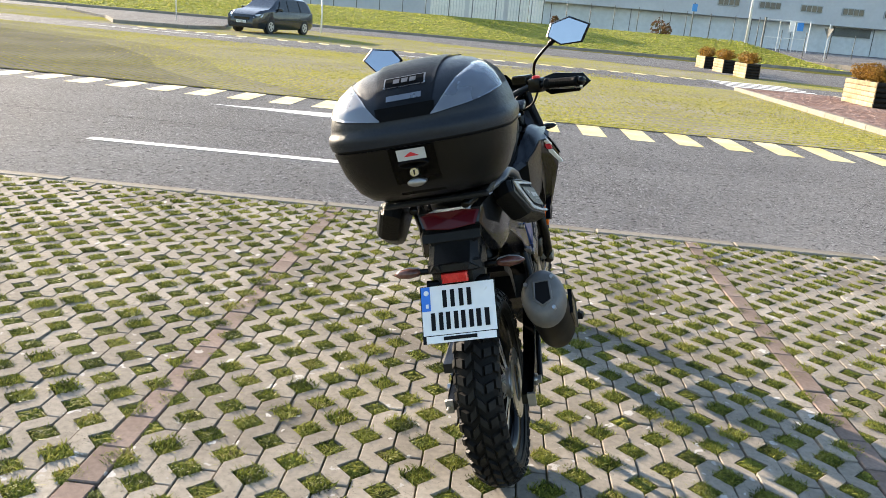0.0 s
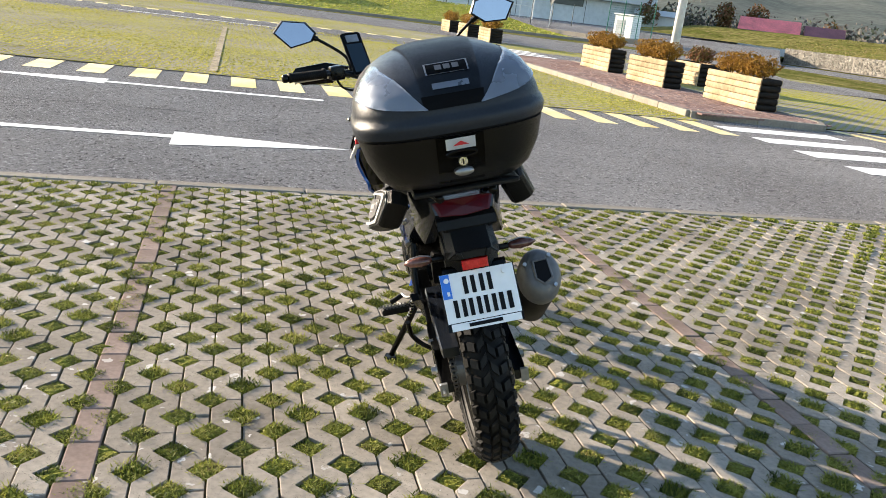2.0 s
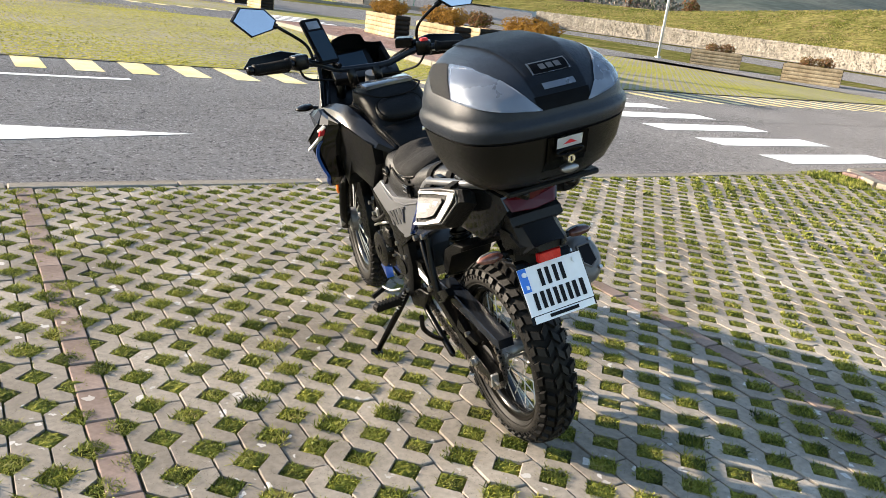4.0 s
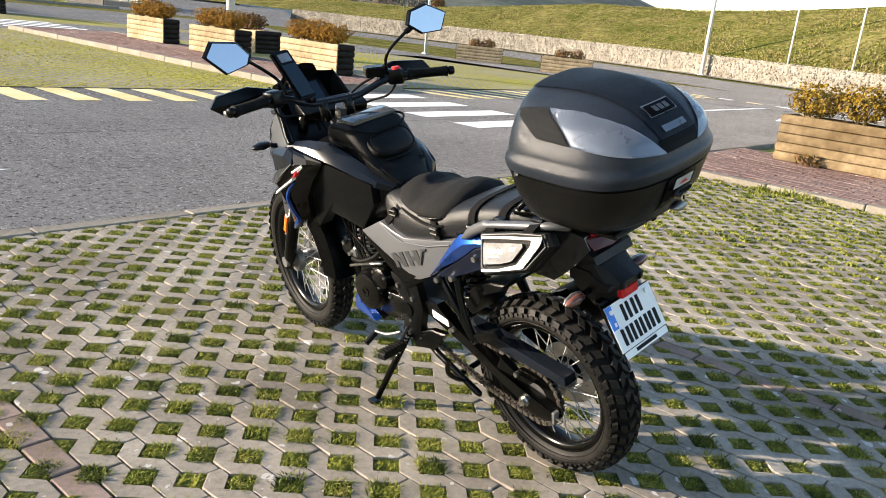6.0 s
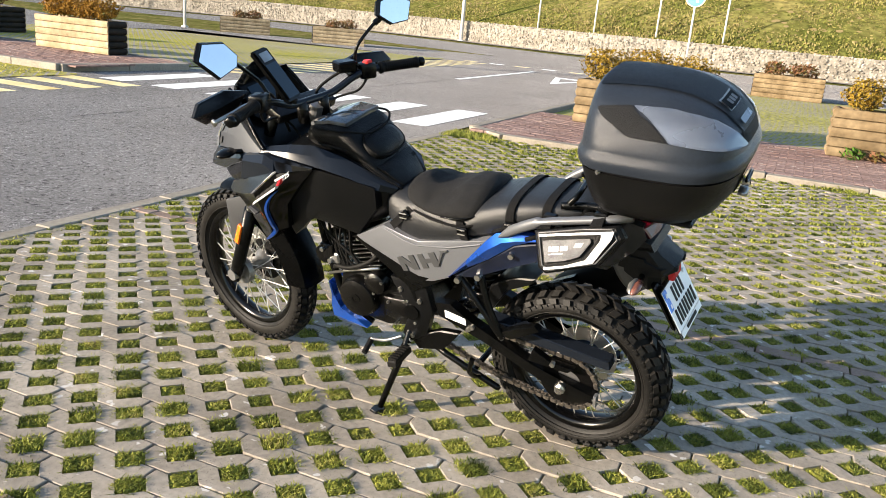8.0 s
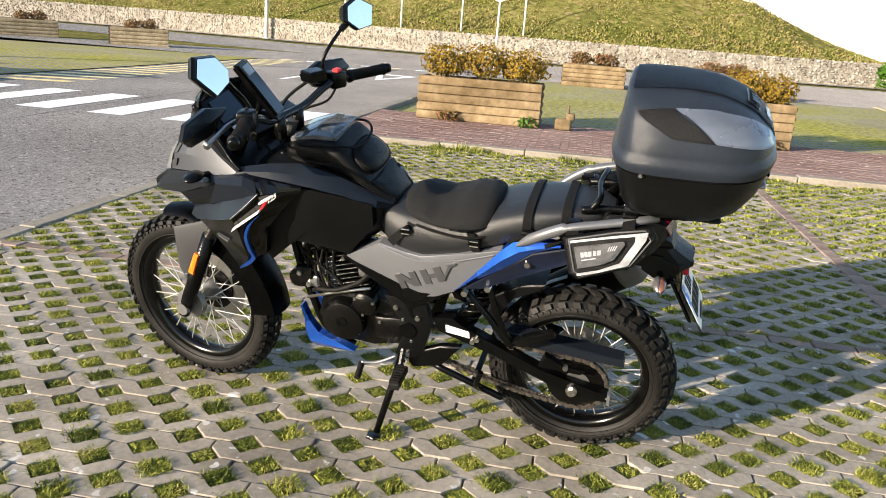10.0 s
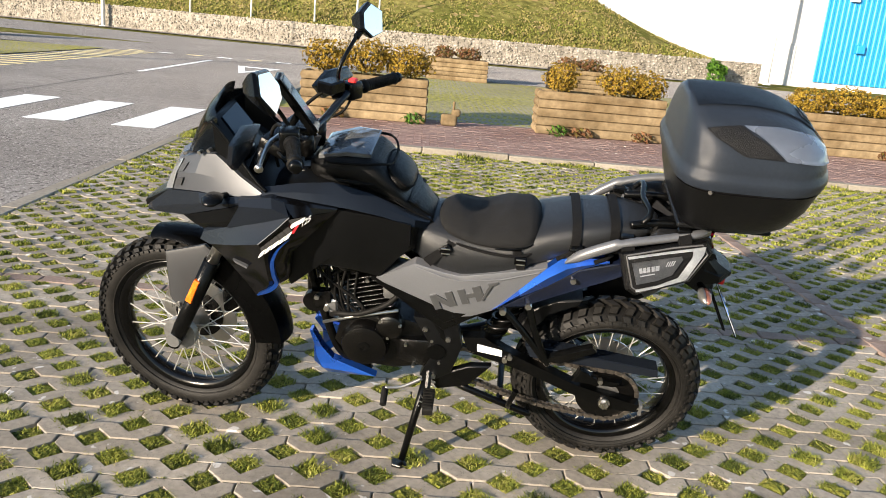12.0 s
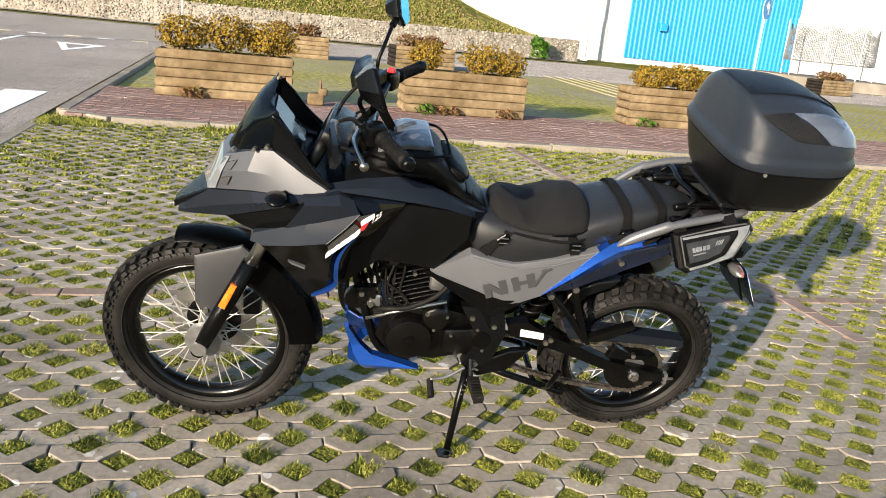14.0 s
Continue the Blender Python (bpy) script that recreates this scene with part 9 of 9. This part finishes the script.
# side bags
def side_bag(s):
    root = bike_thing("side_bag", "black hard-shell side bag with silver piping", "bag")
    out = [(0.085, 0.215, 0.922), (-0.06, 0.2, 0.96), (-0.15, 0.188, 0.975), (-0.172, 0.195, 0.945), (-0.118, 0.232, 0.866), (0.03, 0.26, 0.818), (0.055, 0.255, 0.83)]
    inw = (0, -0.93, -0.37)
    c = sum((Vector(p) for p in out), Vector()) / len(out)
    back = Vector(inw)
    rings = [[c + (Vector(p) - c) * k + back * d for p in out] for d, k in ((-0.006, 0.8), (-0.005, 0.93), (0.004, 1.0), (0.03, 1.0), (0.052, 0.9), (0.06, 0.7))]
    part("shell", loft([[(q.x, q.y * s, q.z) for q in ring] for ring in rings]), M_NYLON, root, "black moulded shell", angle=28)
    nrm = Vector((0, 0.93, 0.37))
    face = [c + (Vector(p) - c) * 0.86 + nrm * 0.0075 for p in out]
    part("piping", tube(bmesh.new(), [Vector((p.x, p.y * s, p.z)) for p in face + face[:1]], 0.0028, 6, False), M_BAGEDGE, root, "grey piping", smooth=True)

    tl, tr, br, bl = (Vector(q) for q in ((0.08, 0.213, 0.92), (-0.165, 0.187, 0.972), (-0.12, 0.23, 0.864), (0.036, 0.262, 0.82)))

    def on_face(u, v, lift):
        """A place on the bag's face: u from front to rear, v from bottom to top."""
        return tuple(bl.lerp(br, u).lerp(tl.lerp(tr, u), v) + nrm * lift)

    chevron = [(0.06, 0.93), (0.5, 0.935), (0.93, 0.93), (0.95, 0.72), (0.86, 0.12), (0.4, 0.07), (0.06, 0.08)]
    inside = [(0.06, 0.87), (0.5, 0.875), (0.8, 0.86), (0.82, 0.7), (0.72, 0.22), (0.4, 0.13), (0.06, 0.14)]
    part("reflective_band", patch([[on_face(u, v, 0.0165) for u, v in chevron], [on_face(u, v, 0.0165) for u, v in inside]], 0.004, s, (0, -0.93, -0.37)), M_PIPING, root, "silver reflective band")
    part("face_panel", facet([on_face(u, v, 0.016) for u, v in ((0.09, 0.25), (0.09, 0.77), (0.68, 0.765), (0.71, 0.68), (0.61, 0.32), (0.4, 0.25))], 0.004, s, (0, -0.93, -0.37)), M_BAGFACE, root, "grey reflective panel")
    for u0, u1, v0, v1 in ((0.16, 0.2, 0.5, 0.62), (0.21, 0.25, 0.5, 0.62), (0.26, 0.3, 0.5, 0.62), (0.32, 0.36, 0.5, 0.62), (0.37, 0.42, 0.5, 0.62), (0.16, 0.36, 0.42, 0.445)):
        part("printed_bar", facet([on_face(u, v, 0.0172) for u, v in ((u0, v0), (u1, v0), (u1, v1), (u0, v1))], 0.002, s, (0, -0.93, -0.37)), M_PIPING, root, "white printed bar")
    for k in range(4):
        u = 0.5 + 0.028 * k
        part("printed_slash", facet([on_face(a, b, 0.0172) for a, b in ((u, 0.56), (u + 0.014, 0.56), (u + 0.034, 0.68), (u + 0.02, 0.68))], 0.002, s, (0, -0.93, -0.37)), M_PIPING, root, "white printed slash")
    for x in (0.06, -0.09):
        part("hanger_strap", plate([(x + 0.018, 0.15, 0.955 - (x) * 0.25), (x - 0.018, 0.15, 0.962 - x * 0.25), (x - 0.018, 0.2, 0.945 - x * 0.25), (x + 0.018, 0.205, 0.938 - x * 0.25)], 0.008, s, 0.0, (0, -0.3, -0.95)), M_STRAP, root)
        part("hanger_buckle", box(bmesh.new(), x - 0.02, x + 0.02, s * 0.155 - 0.012, s * 0.155 + 0.012, 0.948 - x * 0.25, 0.966 - x * 0.25, 0.004), M_SATIN, root)
    return root


side_bag(1)
side_bag(-1).matrix_world = BIKE @ Matrix.Translation((0, 0.02, 0.012))

# ---- lattice pavers, bar bricks and grass of the near car park ----
HALF = 0.057
GAP = 0.0062


def strip_outline(k, y_from, y_to):
    """Outline of one concrete piece between columns k and k+1, notched by half diamonds on both sides."""
    xa, xb = X0 + PITCH * k + GAP / 2, X0 + PITCH * (k + 1) - GAP / 2

    def flank(col, sign):
        pts = []
        base = Y0 + (PERIOD / 2 if col % 2 else 0)
        n0 = math.floor((y_from - base) / PERIOD) - 1
        for n in range(n0, n0 + 6):
            c = base + n * PERIOD
            for dy, dx in ((-HALF, 0), (0, HALF), (HALF, 0)):
                y = c + dy
                if y_from + 0.002 < y < y_to - 0.002:
                    pts.append((dx, y))
        def depth(y):
            t = (y - base) / PERIOD
            d = abs(t - round(t)) * PERIOD
            return max(0.0, HALF - d)
        ends = [(depth(y_from), y_from)] + sorted(pts, key=lambda p: p[1]) + [(depth(y_to), y_to)]
        return ends

    left = [(xa + d, y) for d, y in flank(k, 1)]
    right = [(xb - d, y) for d, y in flank(k + 1, -1)]
    return left[::-1] + right


def paver_geometry(k, y_from, y_to):
    out = strip_outline(k, y_from + GAP / 2, y_to - GAP / 2)
    cx, cy = sum(p[0] for p in out) / len(out), sum(p[1] for p in out) / len(out)
    n = len(out)
    verts, faces = [], []
    for inset, z in ((0.0, -0.045), (0.0, -0.0018), (0.04, 0.0)):
        verts += [((x + (cx - x) * inset), y + (cy - y) * inset * 0.4, z) for x, y in out]
    for ring in (0, n):
        faces += [(ring + i, ring + (i + 1) % n, ring + n + (i + 1) % n, ring + n + i) for i in range(n)]
    faces.append(tuple(range(2 * n, 3 * n)))
    return verts, faces, cx, cy


lot = thing("pavement_lattice", "concrete grass lattice pavers with dark joints", "pavement", kind="structure")
k_lo, k_hi = math.ceil((-5.0 - X0) / PITCH), math.floor((LOT_KERB_X - X0) / PITCH)
rng = random.Random(21)
near, rest_v, rest_f = [], [], []
for k in range(k_lo, k_hi):
    if k in BAR_STRIPS:
        continue
    start = Y0 + (PERIOD / 2 if k % 2 else 0) + PERIOD * (0 if (k // 2) % 2 else 1)
    n_lo, n_hi = math.floor((-7.3 - start) / (2 * PERIOD)), math.floor((LOT_EDGE_Y - start) / (2 * PERIOD)) + 1
    for n in range(n_lo, n_hi):
        ya, yb = start + 2 * PERIOD * n, min(start + 2 * PERIOD * (n + 1), LOT_EDGE_Y)
        if yb - ya < 0.05:
            continue
        v, f, cx, cy = paver_geometry(k, ya, yb)
        lift, tip, roll = rng.uniform(-0.004, 0.003), rng.uniform(-0.006, 0.006), rng.uniform(-0.008, 0.008)
        v = [(x, y, z + lift + tip * (y - cy) + roll * (x - cx)) for x, y, z in v]
        if -1.55 < cx < 0.95 and 1.9 < cy < 4.5 and len(near) < 300:
            near.append((v, f))
        else:
            base = len(rest_v)
            rest_v += v
            rest_f += [tuple(i + base for i in q) for q in f]
for v, f in near:
    me = bpy.data.meshes.new("paver")
    me.from_pydata(v, [], f)
    me.materials.append(M_PAVER)
    new("paver", me).parent = lot
me = bpy.data.meshes.new("pavers")
me.from_pydata(rest_v, [], rest_f)
me.materials.append(M_PAVER_JOINED)
ob = tagged(new("pavers", me), "grey concrete lattice pavers", "", "", "stuff")
ob.parent = lot

bars = thing("pavement_bars", "brown brick bars marking the parking bays", "pavement", kind="structure")
brick = mesh_of(box(bmesh.new(), -0.047, 0.047, -0.099, 0.099, -0.05, 0.0, 0.004), "bar_brick", M_BRICK)
for k in BAR_STRIPS:
    y = -7.2
    while y < LOT_EDGE_Y - 0.1:
        ob = new("bar_brick", brick)
        ob.parent = bars
        ob.matrix_basis = pose(X0 + PITCH * (k + 0.5) + rng.uniform(-0.002, 0.002), y + 0.1, 0.001 + rng.uniform(-0.004, 0.004), rng.uniform(-0.6, 0.6), rng.uniform(-0.6, 0.6), rng.uniform(-0.8, 0.8))
        y += 0.206
x = 0.95
while x < LOT_KERB_X - 0.1:
    ob = new("bar_brick", brick)
    ob.parent = bars
    ob.matrix_basis = pose(x + 0.1, 0.825, 0.006 + rng.uniform(-0.002, 0.002), 0, 0, 90 + rng.uniform(-0.6, 0.6))
    x += 0.206

# grass in every opening: many blades where the camera passes near, fewer far off
gv, gf = [], []
rng = random.Random(77)


def blade(x, y, z, h, w, lean_x, lean_y):
    n = len(gv)
    a = rng.uniform(0, math.pi)
    dx, dy = w * math.cos(a), w * math.sin(a)
    gv.extend(((x - dx, y - dy, z), (x + dx, y + dy, z), (x + lean_x * 0.45 + dx * 0.7, y + lean_y * 0.45 + dy * 0.7, z + h * 0.65),
               (x + lean_x * 0.45 - dx * 0.7, y + lean_y * 0.45 - dy * 0.7, z + h * 0.65), (x + lean_x, y + lean_y, z + h)))
    gf.extend(((n, n + 1, n + 2, n + 3), (n + 3, n + 2, n + 4)))


for k in range(k_lo, k_hi + 1):
    base = Y0 + (PERIOD / 2 if k % 2 else 0)
    for n in range(math.floor((-7.2 - base) / PERIOD), math.floor((LOT_EDGE_Y - 0.04 - base) / PERIOD) + 1):
        x, y = X0 + PITCH * k, base + n * PERIOD
        if abs(y - 0.825) < 0.06 and x > 0.95:
            continue
        away = math.hypot(x - max(-2.0, min(1.2, x)), y - max(1.5, min(4.6, y)))
        lush = 0.75 + 0.6 * noise.noise(Vector((x * 0.9, y * 0.9, 0))) + rng.uniform(-0.25, 0.25)
        lush = max(0.15, min(1.25, lush))
        wild = rng.random()
        spread, tall = (1.22, 1.3) if wild > 0.8 else (1.04, 1.05) if wild > 0.25 else (0.85, 0.75)
        ox, oy = rng.gauss(0, 0.006), rng.gauss(0, 0.006)
        if wild < 0.12:
            lush *= 0.45
        count = int((420 if away < 0.8 else 190 if away < 2.5 else 65) * lush)
        wide = 0.0021 if away < 0.8 else 0.0034 if away < 2.5 else 0.0075
        for _ in range(count):
            u, v = rng.uniform(-1.1, 1.1), rng.uniform(-1.1, 1.1)
            if abs(u) ** 4 + abs(v) ** 4 > rng.uniform(0.7, 2.0):
                continue
            px, py = x + ox + (u + v) * 0.5 * HALF * 0.97 * spread, y + oy + (u - v) * 0.5 * HALF * 0.97 * spread
            h = rng.uniform(-0.004, 0.004) * (0.6 + 0.6 * lush) * (1.15 - 0.5 * max(abs(u), abs(v))) + (0.008 if away > 2.5 else 0.0025 if away > 0.8 else 0.0005)
            blade(px, py, -0.0095, (h + 0.0135) * tall, wide * rng.uniform(0.7, 1.6), rng.gauss(0, 0.014), rng.gauss(0, 0.014))
# scattered moss and seedlings along the joints between pavers
for _ in range(5200):
    k = rng.randint(k_lo, k_hi)
    x, y = X0 + PITCH * k + rng.gauss(0, 0.003), rng.uniform(-2.0, 5.8)
    if noise.noise(Vector((x * 1.3, y * 1.3, 7.0))) < 0.02:
        continue
    for _ in range(4):
        blade(x + rng.gauss(0, 0.004), y + rng.gauss(0, 0.012), -0.01, rng.uniform(0.008, 0.014), 0.0024, rng.gauss(0, 0.006), rng.gauss(0, 0.006))
# mossy cushions that fill the openings
mv, mf = [], []
for k in range(k_lo, k_hi + 1):
    base = Y0 + (PERIOD / 2 if k % 2 else 0)
    for n in range(math.floor((-7.2 - base) / PERIOD), math.floor((LOT_EDGE_Y - 0.04 - base) / PERIOD) + 1):
        x, y = X0 + PITCH * k, base + n * PERIOD
        if abs(y - 0.825) < 0.06 and x > 0.95:
            continue
        fine = 8 if math.hypot(x - max(-2.0, min(1.2, x)), y - max(1.5, min(4.6, y))) < 2.0 else 4
        fill = 0.5 + 0.5 * noise.noise(Vector((x * 0.9, y * 0.9, 0))) + rng.uniform(-0.2, 0.2)
        start = len(mv)
        for i in range(fine + 1):
            for j in range(fine + 1):
                u, v = -1 + 2 * i / fine, -1 + 2 * j / fine
                px, py = x + (u + v) * 0.5 * HALF * 1.1, y + (u - v) * 0.5 * HALF * 1.1
                lift = (1 - max(abs(u), abs(v)) ** 6) * (0.007 + 0.008 * fill) + 0.008 * noise.noise(Vector((px * 70, py * 70, 0.5)))
                mv.append((px, py, -0.0135 + lift))
        for i in range(fine):
            for j in range(fine):
                a = start + i * (fine + 1) + j
                mf.append((a, a + 1, a + fine + 2, a + fine + 1))
me = bpy.data.meshes.new("moss")
me.from_pydata(mv, [], mf)
me.materials.append(M_MOSS)
tagged(new("moss", me), "dark green moss cushions in the paver openings", "moss", "", "stuff")
# weeds along the raised kerb
for _ in range(900):
    y = rng.uniform(-7, 5.7)
    thick = noise.noise(Vector((y * 1.4, 4.2, 0)))
    if thick < -0.05:
        continue
    x = 6.85 - abs(rng.gauss(0, 0.1))
    tall = rng.uniform(0.35, 1.0) * (0.5 + thick)
    for _ in range(14):
        blade(x + rng.gauss(0, 0.03), y + rng.gauss(0, 0.03), -0.02, rng.uniform(0.03, 0.14) * tall, 0.007, rng.gauss(0, 0.035), rng.gauss(0, 0.035))
for _ in range(2500):
    x = rng.uniform(-5, 6.8)
    blade(x, 5.9 + rng.gauss(0, 0.03), -0.02, rng.uniform(0.015, 0.035), 0.005, rng.gauss(0, 0.02), rng.gauss(0, 0.02))
for _ in range(2600):
    x, y = rng.uniform(6.5, 7.25), rng.uniform(5.25, 5.98)
    if x - 6.9 > (y - 5.25) * 0.62 or noise.noise(Vector((x * 4, y * 4, 3.0))) < -0.25:
        continue
    blade(x, y, -0.02, rng.uniform(0.02, 0.07), 0.006, rng.gauss(0, 0.03), rng.gauss(0, 0.03))
me = bpy.data.meshes.new("grass")
me.from_pydata(gv, [], gf)
me.materials.append(M_GRASS)
tagged(new("grass", me), "short grass and moss in the paver openings", "grass", "", "stuff")
